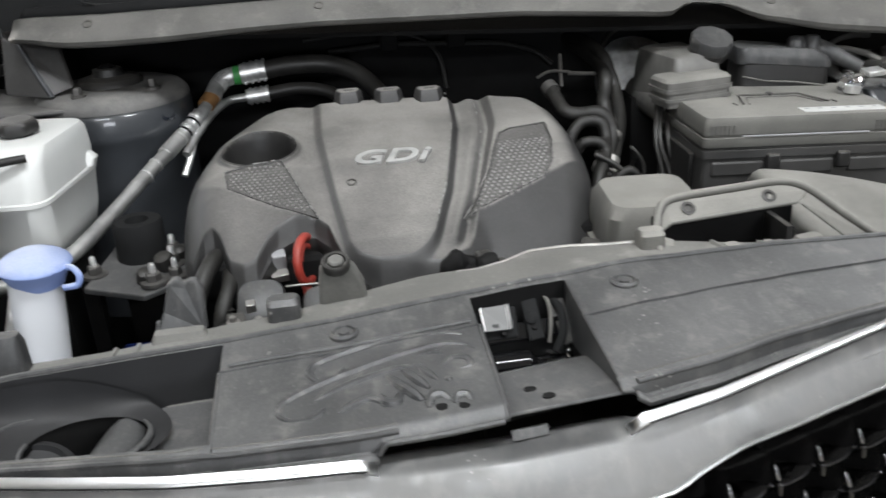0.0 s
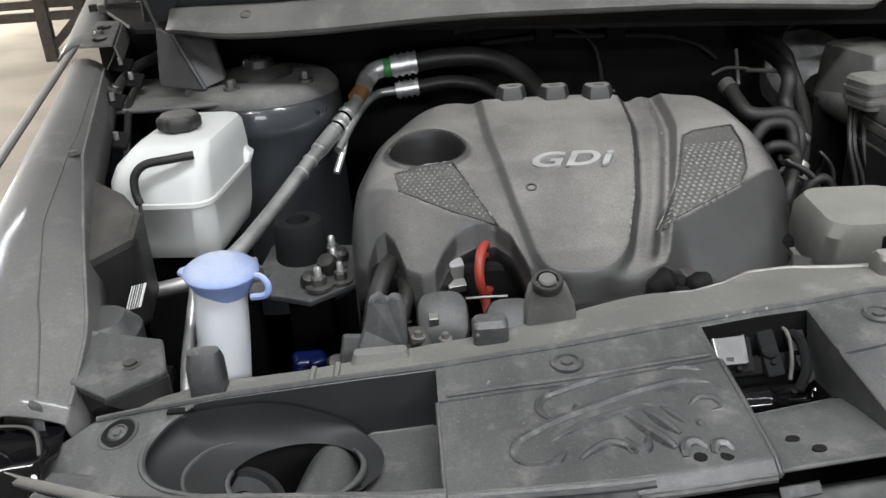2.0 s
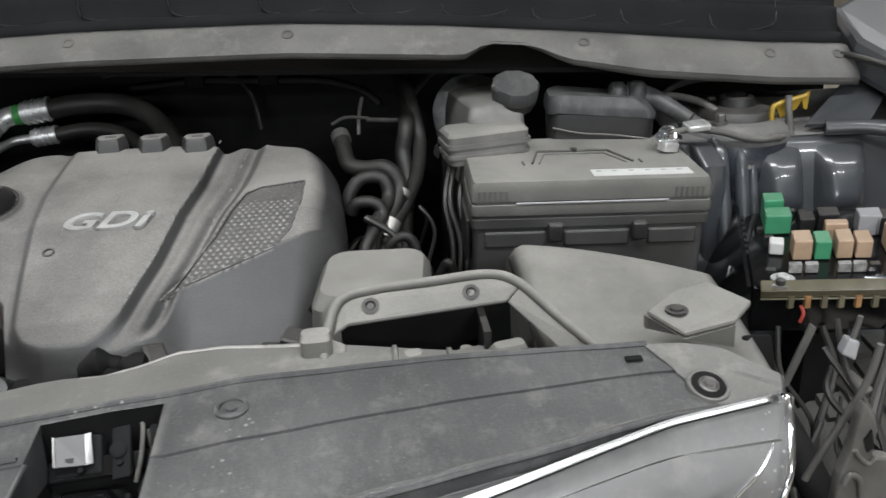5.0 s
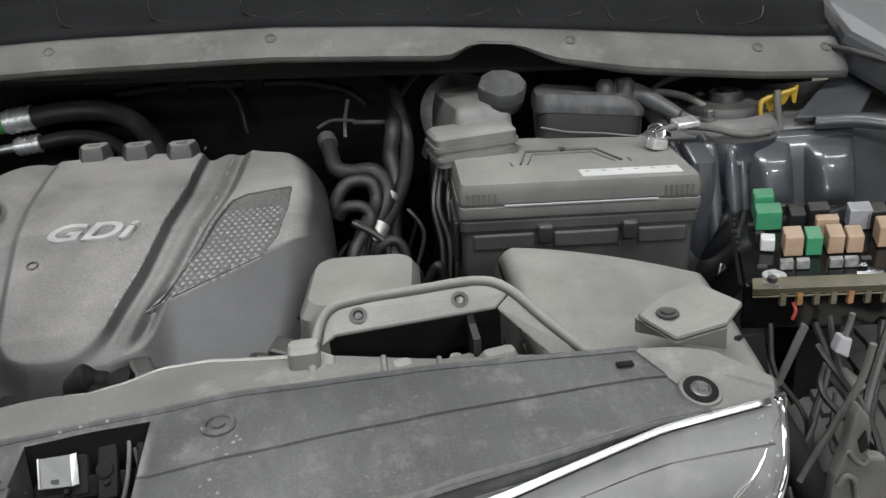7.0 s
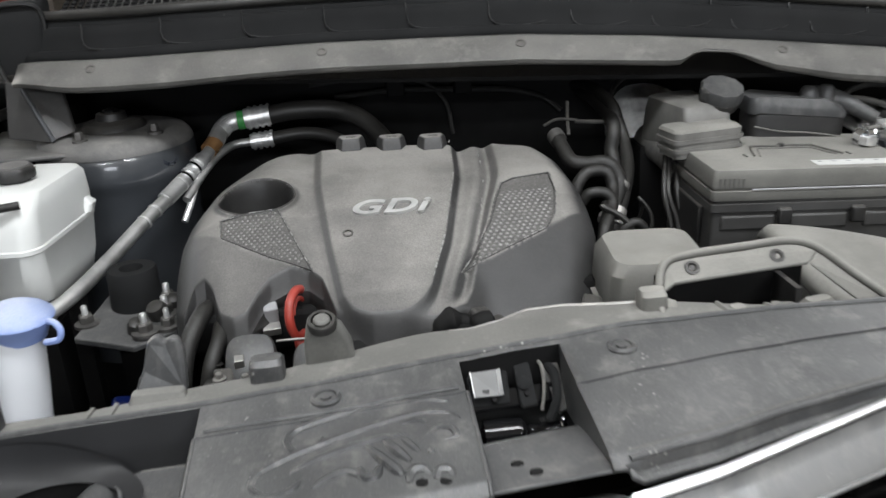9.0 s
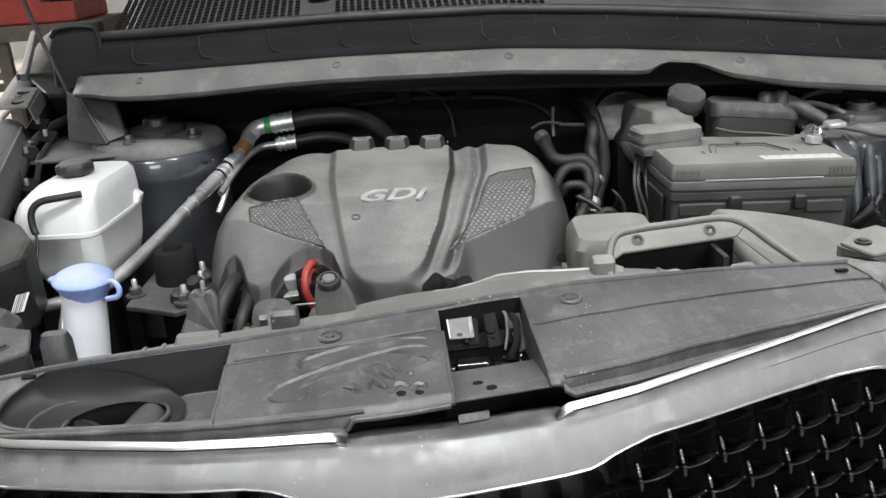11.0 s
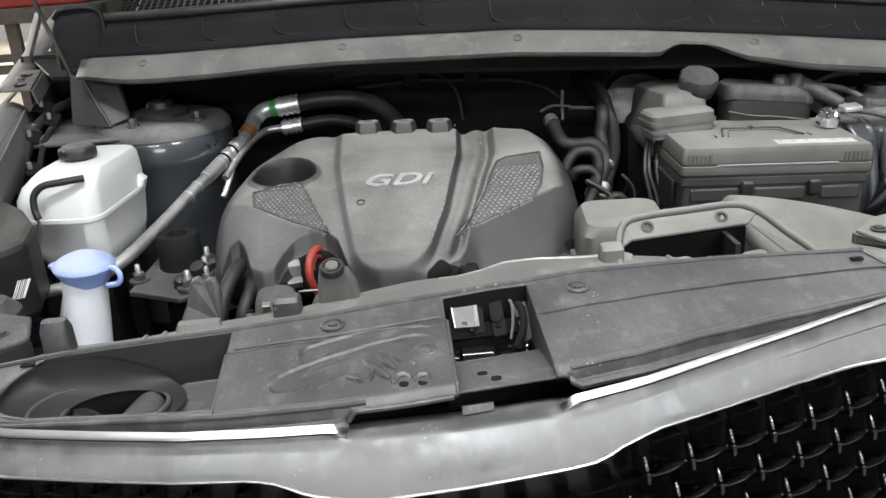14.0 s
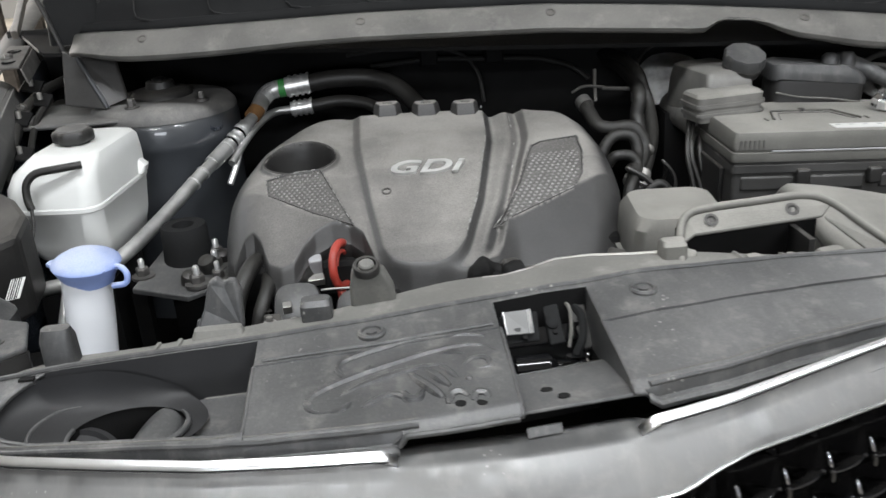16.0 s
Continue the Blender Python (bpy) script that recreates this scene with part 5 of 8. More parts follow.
# ---- engine ----
def engine():
    e = thing("engine", (-0.05, 0.42, 0.29), "dark grimy engine block under the cover", "engine")
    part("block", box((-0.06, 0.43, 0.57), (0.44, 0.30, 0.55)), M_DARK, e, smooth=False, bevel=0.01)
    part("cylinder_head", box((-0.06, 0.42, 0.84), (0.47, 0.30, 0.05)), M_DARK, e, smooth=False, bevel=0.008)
    # intake runners under the front of the cover
    for x in (-0.100,):
        part("intake_runner", tube([(x, 0.30, 0.83), (x - 0.005, 0.235, 0.835), (x - 0.01, 0.195, 0.815), (x - 0.01, 0.175, 0.74)], 0.022, 12), M_DARK, e, "black intake runner")
    part("runner_hose", tube([(-0.270, 0.31, 0.860), (-0.278, 0.270, 0.868), (-0.292, 0.235, 0.845), (-0.300, 0.215, 0.80), (-0.30, 0.21, 0.74)], 0.0100, 14), M_HOSE, e, "black rubber hose")
    part("runner_hose", tube([(-0.262, 0.29, 0.850), (-0.258, 0.245, 0.850), (-0.268, 0.215, 0.825), (-0.278, 0.205, 0.77)], 0.0088, 12), M_HOSE, e, "black rubber hose")
    for k in range(9):
        t = k / 8
        part("hose_rib", lathe((-0.264 - 0.010 * t, 0.222 - 0.012 * t, 0.832 - 0.040 * t), [(0.0088, -0.0012), (0.0108, 0), (0.0088, 0.0012)], 14, (0.25, 0.25, 0.94)), M_RUBBER, e)
    # round dusty covers with bright rims
    for x, y, z in ((-0.222, 0.205, 0.838), (-0.152, 0.200, 0.826)):
        R_ = Matrix.Rotation(0.72, 3, "X")
        sq = lambda r, h: [tuple(Vector((x, y, z)) + R_ @ Vector((math.copysign(abs(math.cos(a)) ** 0.62, math.cos(a)) * r, math.copysign(abs(math.sin(a)) ** 0.62, math.sin(a)) * r * 1.15, h))) for a in lin(0, 2 * math.pi, 33)[:-1]]
        part("round_cover", loft([sq(0.026, -0.03), sq(0.027, 0.0), sq(0.025, 0.006), sq(0.016, 0.010), sq(0.004, 0.011)]), M_PANEL, e, "dusty rounded square cover")
    part("sensor_body", loft([rrect(-0.258, 0.180, 0.80, 0.034, 0.03, 0.012), rrect(-0.258, 0.182, 0.822, 0.032, 0.028, 0.012), rrect(-0.258, 0.184, 0.830, 0.020, 0.018, 0.008)]), M_HOSE, e, "dusty round sensor")
    part("pale_stub", box((-0.232, 0.196, 0.838), (0.010, 0.010, 0.026), (18, 0, 4)), M_STEEL, e, smooth=False, bevel=0.001)
    # orange double loop and the bolt post beside it
    ring_ = lambda k: [tuple(Vector((-0.1710, 0.267, 0.861)) + Vector((-0.0006, -0.008, -0.025)) * math.cos(a) * k + Vector((0.009, 0.028, -0.009)) * math.sin(a) * k) for a in lin(0, 2 * math.pi, 25)]
    lv = part("orange_handle", tube(ring_(1.0), 0.0052, 10, 2), M_ORANGE, e, "orange-red plastic dipstick handle")
    part("handle_web", tube(ring_(0.62)[7:19], 0.0030, 8, 2), M_ORANGE, lv)
    part("handle_stem", tube([(-0.1752, 0.259, 0.836), (-0.169, 0.240, 0.800), (-0.166, 0.230, 0.74)], 0.0055, 10), M_ORANGE, lv)
    part("cross_rod", tube([(-0.196, 0.232, 0.846), (-0.176, 0.232, 0.846), (-0.152, 0.232, 0.845)], 0.0014, 8), M_STEEL, e, "thin bright cross rod")
    # solid near-black block standing for the shaded gap behind the handle
    part("handle_shade_block", box((-0.176, 0.300, 0.850), (0.060, 0.012, 0.06), (0, 0, 0)), M_DARK, e, "near-black block for a shaded recess", smooth=False)
    part("white_connector", box((-0.203, 0.272, 0.862), (0.016, 0.014, 0.022), (20, 0, 10)), M_GREY, e, "pale plastic connector", smooth=False, bevel=0.002)
    part("connector_base", box((-0.204, 0.268, 0.846), (0.020, 0.018, 0.010), (20, 0, 10)), M_STEEL, e, smooth=False, bevel=0.001)
    # small brackets, nuts and connectors in front
    for x, y, z, s in ((-0.250, 0.185, 0.815, 0.020), (-0.155, 0.155, 0.805, 0.026)):
        part("connector", box((x, y, z), (s, 0.03, 0.045), (15, 5, 12)), M_BLACK, e, smooth=False, bevel=0.003)
    for x, y, z in ((-0.248, 0.16, 0.845), (-0.222, 0.158, 0.842)):
        bolt(e, (x, y, z), 0.004, 0.006, M_STEEL)
    part("front_bracket", slab([(-0.335, 0.10, 0.79), (-0.275, 0.10, 0.79), (-0.283, 0.135, 0.865), (-0.318, 0.135, 0.868)], (0, 0.006, 0)), M_PANEL, e, "dusty grey steel bracket", smooth=False, bevel=0.002)
    # dark connectors under the middle and right of the cover
    for x, y, z in ((0.000, 0.175, 0.862), (0.020, 0.180, 0.870), (0.038, 0.178, 0.860), (0.012, 0.165, 0.850), (0.125, 0.200, 0.852), (0.145, 0.205, 0.860), (0.162, 0.20, 0.850)):
        part("connector", box((x, y, z), (0.022, 0.024, 0.026), (25 * math.sin(x * 90), 20 * math.cos(x * 50), 30 * math.sin(x * 70))), M_BLACK, e, smooth=False, bevel=0.004)
    for k in range(3):
        part("loom", tube([(-0.06, 0.165, 0.835 + 0.006 * k), (0.01, 0.155, 0.845 + 0.004 * k), (0.06, 0.165, 0.835), (0.15, 0.19, 0.835 + 0.004 * k)], 0.006, 8), M_RUBBER, e)


engine()

CL_Y = [0.18, 0.24, 0.28, 0.35, 0.42, 0.50, 0.58, 0.62]
CL_X = [-0.292, -0.306, -0.314, -0.318, -0.312, -0.294, -0.256, -0.222]
CR_X = [0.152, 0.174, 0.184, 0.194, 0.198, 0.193, 0.170, 0.130]
FX = [-0.332, -0.315, -0.300, -0.288, -0.276, -0.266, -0.256, -0.240, -0.226, -0.214, -0.200, -0.180, -0.158, -0.142, -0.128, -0.09, -0.02, 0.01, 0.03, 0.08, 0.15, 0.207]
FY = [0.350, 0.298, 0.272, 0.296, 0.298, 0.280, 0.244, 0.234, 0.238, 0.258, 0.274, 0.281, 0.278, 0.262, 0.210, 0.196, 0.194, 0.206, 0.206, 0.202, 0.222, 0.29]
BX = [-0.27, -0.21, -0.168, -0.14, -0.12, -0.04, 0.03, 0.048, 0.09, 0.12, 0.175, 0.21]
BY = [0.56, 0.594, 0.604, 0.586, 0.588, 0.584, 0.572, 0.560, 0.578, 0.562, 0.538, 0.49]
ZY = [0.18, 0.20, 0.215, 0.235, 0.27, 0.30, 0.335, 0.38, 0.45, 0.52, 0.60]
ZZ = [0.852, 0.866, 0.875, 0.8855, 0.8995, 0.910, 0.922, 0.938, 0.950, 0.958, 0.964]
PL_Y = [0.20, 0.24, 0.31, 0.38, 0.45, 0.60]
PL_X = [-0.114, -0.119, -0.128, -0.135, -0.140, -0.140]
PR_X = [-0.038, -0.022, 0.002, 0.018, 0.032, 0.044]


def cover_z(x, y):
    z = ipl(y, ZY, ZZ)
    xl, xr = ipl(y, PL_Y, PL_X), ipl(y, PL_Y, PR_X)
    pa, pb = max(xl - x, x - xr) + 0.034, 0.207 - y + 0.034    # outside the raised middle panel, round at its foot
    d = math.hypot(max(pa, 0), max(pb, 0)) + min(max(pa, pb), 0) - 0.034
    # two grooves with a low ridge between them run along the panel's sides
    right = sstep(-0.07, -0.03, x) * sstep(0.20, 0.25, y)
    t = d / (0.040 + 0.016 * sstep(0.25, 0.5, y))
    two = ipl(t, (0.0, 0.14, 0.24, 0.50, 0.62, 0.80, 0.86, 1.08, 1.2), (0.005, -0.0035, -0.0045, -0.0012, -0.0022, -0.0068, -0.0070, 0.0006, 0.0))
    one = ipl(t, (0.0, 0.20, 0.34, 0.50, 0.85, 1.15), (0.005, -0.0018, -0.0034, -0.0034, -0.0008, 0.0))
    z += right * two + (1 - right) * one
    # facets falling to the front below the two fields
    z -= 0.52 * max(0.0, 0.262 + 0.53 * (x - 0.013) - y) * sstep(-0.005, 0.045, x)
    z -= 0.22 * max(0.0, 0.352 - 0.64 * (x + 0.258) - y) * sstep(-0.13, -0.17, x)
    # rounded shoulders
    a = x - ipl(y, CL_Y, CL_X)
    b = ipl(y, CL_Y, CR_X) - x
    for q, wdt, h in ((a, 0.070, 0.050), (b, 0.042, 0.055)):
        t = max(0.0, 1 - q / wdt)
        z -= h * (1 - math.sqrt(max(0.0, 1 - t * t))) if t < 1 else h
    # raised rim round the filler well
    e = math.hypot((x + 0.222) / 0.047, (y - 0.437) / 0.050)
    z += 0.003 * (1 - sstep(1.02, 1.16, e))
    return z


def in_poly(x, y, P):
    c = False
    for (x0, y0), (x1, y1) in zip(P, P[1:] + P[:1]):
        if (y0 > y) != (y1 > y) and x < (x1 - x0) * (y - y0) / (y1 - y0) + x0:
            c = not c
    return c


PATCH_R = [(0.013, 0.262), (0.060, 0.340), (0.088, 0.420), (0.104, 0.432), (0.154, 0.440), (0.152, 0.395), (0.140, 0.345), (0.124, 0.320)]
PATCH_L = [(-0.262, 0.385), (-0.194, 0.396), (-0.153, 0.285), (-0.20, 0.312), (-0.258, 0.352)]


def engine_cover():
    c = thing("engine_cover", (-0.06, 0.40, 0.88), "dusty dark grey moulded plastic engine cover with raised letters", "engine cover")
    nu, nv = 220, 140
    us = [-0.012] + lin(0, 1, nu) + [1.012]
    vs = [-0.012] + lin(0, 1, nv) + [1.012]

    def fn(u, v):
        uu, vv = min(1, max(0, u)), min(1, max(0, v))
        x = -0.332 + 0.539 * uu
        for _ in range(2):                     # the outline narrows to front and back
            y0, y1 = ipl(x, FX, FY), ipl(x, BX, BY)
            y = y0 + (y1 - y0) * vv
            xl, xr = ipl(y, CL_Y, CL_X), ipl(y, CL_Y, CR_X)
            x = xl + (xr - xl) * uu
        y0, y1 = ipl(x, FX, FY), ipl(x, BX, BY)
        y = y0 + (y1 - y0) * vv
        z = cover_z(x, y)
        if in_poly(x, y, PATCH_R) or in_poly(x, y, PATCH_L):
            z -= 0.0022
        # rolled front and rear rim
        z -= 0.018 * (1 - sstep(0, 0.04, vv)) + 0.012 * (1 - sstep(0, 0.03, 1 - vv))
        if u < 0 or u > 1 or v < 0 or v > 1:
            z -= 0.022 if v < 0 else 0.05
        return (x, y, z)
    s = part("cover_shell", grid(us, vs, fn, skip=lambda u, v: 0 < u < 1 and 0 < v < 1 and math.hypot((fn(u, v)[0] + 0.222) / 0.047, (fn(u, v)[1] - 0.437) / 0.050) < 1.0), M_COVER, c)
    m = s.modifiers.new("thick", "SOLIDIFY"); m.thickness = 0.003; m.offset = -1

    # rubber stops along the rear edge
    for x, y in ((-0.099, 0.572), (-0.042, 0.561), (0.015, 0.550)):
        z = cover_z(x, y)
        six = lambda k, h: [(x + 0.0205 * k * cx_, y + 0.008 + 0.015 * k * cy_ + 0.2 * h, z + h) for cx_, cy_ in ((-1, 0.2), (-0.62, -1), (0.62, -1), (1, 0.2), (0.8, 1), (-0.8, 1))]
        st = part("edge_stop", loft([six(1.08, -0.014), six(1.05, 0.002), six(0.96, 0.012), six(0.84, 0.0155)]), M_COVER, c, "moulded rear edge stop", bevel=0.0012)
        part("stop_slot", box((x + 0.001, y + 0.008, z + 0.0155), (0.014, 0.006, 0.0012), (8, 0, -6)), M_COVER2, st, smooth=False)
    part("pin_hole", lathe((-0.110, 0.333, cover_z(-0.110, 0.333) - 0.001), [(0.0062, 0), (0.0066, 0.002), (0.0045, 0.0023), (0.004, 0.0)], 16, (0, -0.35, 0.94)), M_BLACK, c)
    # the oil filler well
    ring = lambda k, dz: [(-0.222 + 0.047 * k * math.cos(a), 0.437 + 0.050 * k * math.sin(a), cover_z(-0.222 + 0.047 * k * math.cos(a), 0.437 + 0.050 * k * math.sin(a)) + dz) for a in lin(0, 2 * math.pi, 41)[:40]]
    part("filler_well", loft([ring(1.05, 0.0002), ring(1.02, 0.0012), ring(0.985, -0.001), ring(0.95, -0.012), ring(0.90, -0.045), ring(0.3, -0.046)], caps=False), M_BLACK, c, "deep oil filler well")
    part("filler_cap", lathe((-0.222, 0.437, 0.895), [(0.034, 0.0), (0.034, 0.010), (0.028, 0.014), (0.008, 0.014)], 30), M_BLACK, c, "black oil filler cap")
    # grip dots of the right-hand field, each a low pyramid
    bm = bmesh.new()
    j = 0
    for y in np.arange(0.262, 0.44, 0.0062):
        j += 1
        for x in np.arange(0.0, 0.16, 0.0076):
            xx = x + (0.0038 if j % 2 else 0)
            near = [(xx + dx, y + dy) for dx, dy in ((0.004, 0), (-0.004, 0), (0, 0.004), (0, -0.004))]
            if all(in_poly(a, b, PATCH_R) for a, b in near) and y < 0.40:
                z = cover_z(xx, y) - 0.0024
                q = [bm.verts.new((xx + 0.0027 * math.cos(t), y + 0.0027 * math.sin(t), cover_z(xx + 0.0027 * math.cos(t), y + 0.0027 * math.sin(t)) - 0.0024)) for t in lin(0, 2 * math.pi, 7)[:6]]
                w_ = [bm.verts.new((v.co.x * 0.5 + xx * 0.5, v.co.y * 0.5 + y * 0.5, v.co.z * 0.5 + z * 0.5 + 0.0011)) for v in q]
                bm.faces.new(w_)
                for i in range(6):
                    bm.faces.new((q[i], q[(i + 1) % 6], w_[(i + 1) % 6], w_[i]))
        for x in np.arange(-0.264, -0.15, 0.0064):
            xx, yy = x + (0.0032 if j % 2 else 0), 0.285 + (y - 0.262) * 0.85
            if all(in_poly(xx + dx, yy + dy, PATCH_L) for dx, dy in ((0.004, 0), (-0.004, 0), (0, 0.004), (0, -0.004))):
                box((xx, yy, cover_z(xx, yy) - 0.0010), (0.0030, 0.0026, 0.0016), (18, 0, 45), bm, 0.5)
    part("grip_texture", bm, M_WORN, c, smooth=False, kind="stuff")
    for nm, P in (("right", PATCH_R), ("left", PATCH_L)):
        loop = []
        for (x0, y0), (x1, y1) in zip(P, P[1:] + P[:1]):
            for t in (0, 0.25, 0.5, 0.75):
                x, y = x0 + (x1 - x0) * t, y0 + (y1 - y0) * t
                loop.append((x, y, cover_z(x, y) - 0.0006))
        loop.append(loop[0])
        part("field_bead", tube(loop, 0.0012, 6, 1, smooth_path=False), M_COVER2, c)
    xs, ys = lin(0.013, 0.154, 40), lin(0.262, 0.44, 40)
    part("dotted_field", grid(xs, ys, lambda x, y: (x, y, cover_z(x, y) - 0.0019), skip=lambda x, y: not in_poly(x, y, PATCH_R)), M_COVER2, c)
    # the left field is finely grained
    xs, ys = lin(-0.262, -0.153, 28), lin(0.285, 0.396, 28)
    part("grained_field", grid(xs, ys, lambda x, y: (x, y, cover_z(x, y) - 0.0012 + 0.0004 * noise.noise(Vector((x * 400, y * 400, 0)))), skip=lambda x, y: not in_poly(x, y, PATCH_L)), M_COVER2, c)
    rnd = random.Random(3)
    runs = [[(-0.194, 0.396), (-0.153, 0.285)], [(0.013, 0.262), (0.124, 0.320)], [(0.013, 0.262), (0.060, 0.340)], [(-0.262, 0.385), (-0.194, 0.396)]]
    runs.append([(ipl(y, PL_Y, PR_X) - 0.001, y) for y in lin(0.24, 0.58, 16)])
    runs.append([(ipl(y, PL_Y, PR_X) + 0.038, y) for y in lin(0.30, 0.57, 12)])
    for R in runs:
        for (x0, y0), (x1, y1) in zip(R, R[1:]):
            n = max(1, int(math.hypot(x1 - x0, y1 - y0) / 0.011))
            for i in range(n):
                if rnd.random() < 0.45:
                    continue
                a, b_ = i / n, (i + rnd.uniform(0.4, 0.9)) / n
                q = [(x0 + (x1 - x0) * t, y0 + (y1 - y0) * t) for t in (a, (a + b_) / 2, b_)]
                part("scuff", tube([(x, y, cover_z(x, y) + 0.0003) for x, y in q], rnd.uniform(0.0005, 0.0011), 6, 1, smooth_path=False), M_WORN, c)
    return c


def letters(txt, at, size, material, parent, rot, depth=0.002, shear=0.0, stretch=1.0):
    """Raised writing in the built-in font, made into a mesh."""
    cu = bpy.data.curves.new("letters", "FONT")
    cu.body, cu.size, cu.extrude, cu.shear, cu.bevel_depth = txt, size, depth, shear, 0.0003
    cu.align_x, cu.align_y = "CENTER", "CENTER"
    cu.offset = 0.0007
    cu.space_character = 1.08
    tmp = bpy.data.objects.new("letters", cu)
    scene.collection.objects.link(tmp)
    dg = bpy.context.evaluated_depsgraph_get()
    me = bpy.data.meshes.new_from_object(tmp.evaluated_get(dg))
    bpy.data.objects.remove(tmp)
    me.transform(Matrix.Diagonal((stretch, 1, 1, 1)))
    me.materials.clear()
    me.materials.append(material)
    ob = new("letters", me)
    ob.parent = parent
    ob.matrix_local = Matrix.Translation(-root_loc(parent)) @ pose(*at, *rot)
    return ob


EC = engine_cover()
tagged(letters("GDi", (-0.061, 0.371, cover_z(-0.061, 0.371) + 0.0015), 0.0385, M_LETTER, EC, (17.5, 0, -5), 0.0022, 0.28, 1.36), "silver raised letters")


# ---- tanks and battery ----
def washer_filler():
    w_ = thing("washer_filler", (-0.425, 0.155, 0.29), "milky washer filler neck with a light blue flip cap", "filler neck")
    part("neck", tube([(-0.4265, 0.155, 0.924), (-0.431, 0.153, 0.87), (-0.440, 0.150, 0.79), (-0.458, 0.146, 0.60), (-0.47, 0.14, 0.29)], 0.0246, 28), M_NECK, w_)
    cap = part("flip_cap", lathe((-0.423, 0.155, 0.935), [(0.0250, -0.020), (0.0262, -0.015), (0.0300, -0.008), (0.0335, -0.002), (0.0345, 0.0005), (0.0338, 0.0026), (0.0285, 0.0072), (0.019, 0.0122), (0.010, 0.0152), (0.003, 0.016)], 40, (0.07, -0.05, 1)), M_BLUE, w_, "light blue flip cap")
    part("cap_lug", tube([(-0.394, 0.146, 0.932), (-0.385, 0.141, 0.933), (-0.379, 0.137, 0.926), (-0.382, 0.136, 0.917), (-0.396, 0.139, 0.914)], 0.0032, 8), M_BLUE, cap)
    part("cap_ridge", tube([(-0.456, 0.148, 0.9375), (-0.441, 0.130, 0.9360), (-0.420, 0.1225, 0.9345), (-0.398, 0.132, 0.9335)], 0.0014, 8), M_BLUE, cap)
    part("cap_lip", slab([(-0.449, 0.142, 0.934), (-0.462, 0.151, 0.936), (-0.461, 0.160, 0.936), (-0.449, 0.170, 0.935)], (0, 0, 0.004)), M_BLUE, cap, smooth=False, bevel=0.001)


washer_filler()


def reservoir():
    r = thing("coolant_reservoir", (-0.55, 0.47, 0.79), "milky white coolant reservoir with a dusty black cap", "reservoir")
    yaw = radians(-8)
    cx, cy = -0.531, 0.484
    rings = [rrect(cx + dx, cy + dy, z, sx, sy, r, 6, yaw) for z, sx, sy, dx, dy, r in (
        (0.838, 0.092, 0.140, 0.006, 0.004, 0.030), (0.844, 0.106, 0.160, 0.004, 0.002, 0.030), (0.868, 0.117, 0.175, 0.002, 0, 0.026), (0.913, 0.126, 0.188, 0, 0, 0.024),
        (0.9145, 0.1285, 0.191, 0, 0, 0.024), (0.9195, 0.1285, 0.191, 0, 0, 0.024), (0.921, 0.1255, 0.187, 0, 0, 0.024), (0.945, 0.1225, 0.184, 0.002, 0.002, 0.022),
        (0.962, 0.1130, 0.178, 0.006, 0.004, 0.022), (0.974, 0.1000, 0.168, 0.0125, 0.008, 0.024), (0.981, 0.0900, 0.154, 0.0150, 0.010, 0.026), (0.9835, 0.074, 0.136, 0.0150, 0.010, 0.026))]
    b = part("tank", loft(rings), M_WHITE, r)
    part("seam_ear", loft([rrect(-0.4625, 0.540, 0.921, 0.016, 0.030, 0.006), rrect(-0.4600, 0.540, 0.931, 0.018, 0.026, 0.006), rrect(-0.4635, 0.540, 0.940, 0.008, 0.016, 0.003)]), M_WHITE, b)
    cap = part("cap", lathe((-0.524, 0.482, 0.980), [(0.019, 0.0), (0.019, 0.006), (0.0245, 0.007), (0.0262, 0.010), (0.0262, 0.019), (0.0235, 0.0225), (0.016, 0.0235), (0.004, 0.0232)], 48, wob=lambda a: 1 + 0.05 * math.cos(7 * a)), M_BLACK, r, "dusty black screw cap")
    part("cap_top", lathe((-0.524, 0.482, 1.0032), [(0.0215, 0.0), (0.0205, 0.0012), (0.012, 0.0018), (0.002, 0.0019)], 30), M_TOPDUST, cap, "dusty cap top")
    part("overflow_hose", tube([(-0.491, 0.394, 0.976), (-0.518, 0.386, 0.975), (-0.545, 0.383, 0.972), (-0.558, 0.380, 0.960), (-0.560, 0.377, 0.942), (-0.556, 0.372, 0.929)], 0.0050, 12), M_HOSE, r, "thin black overflow hose")
    part("thin_wire", tube([(-0.556, 0.372, 0.929), (-0.556, 0.362, 0.905), (-0.563, 0.342, 0.872), (-0.57, 0.32, 0.82)], 0.0022, 8), M_RUBBER, r)
    part("base_bracket", box((-0.545, 0.47, 0.545), (0.10, 0.10, 0.51)), M_DARK, r, smooth=False)


reservoir()


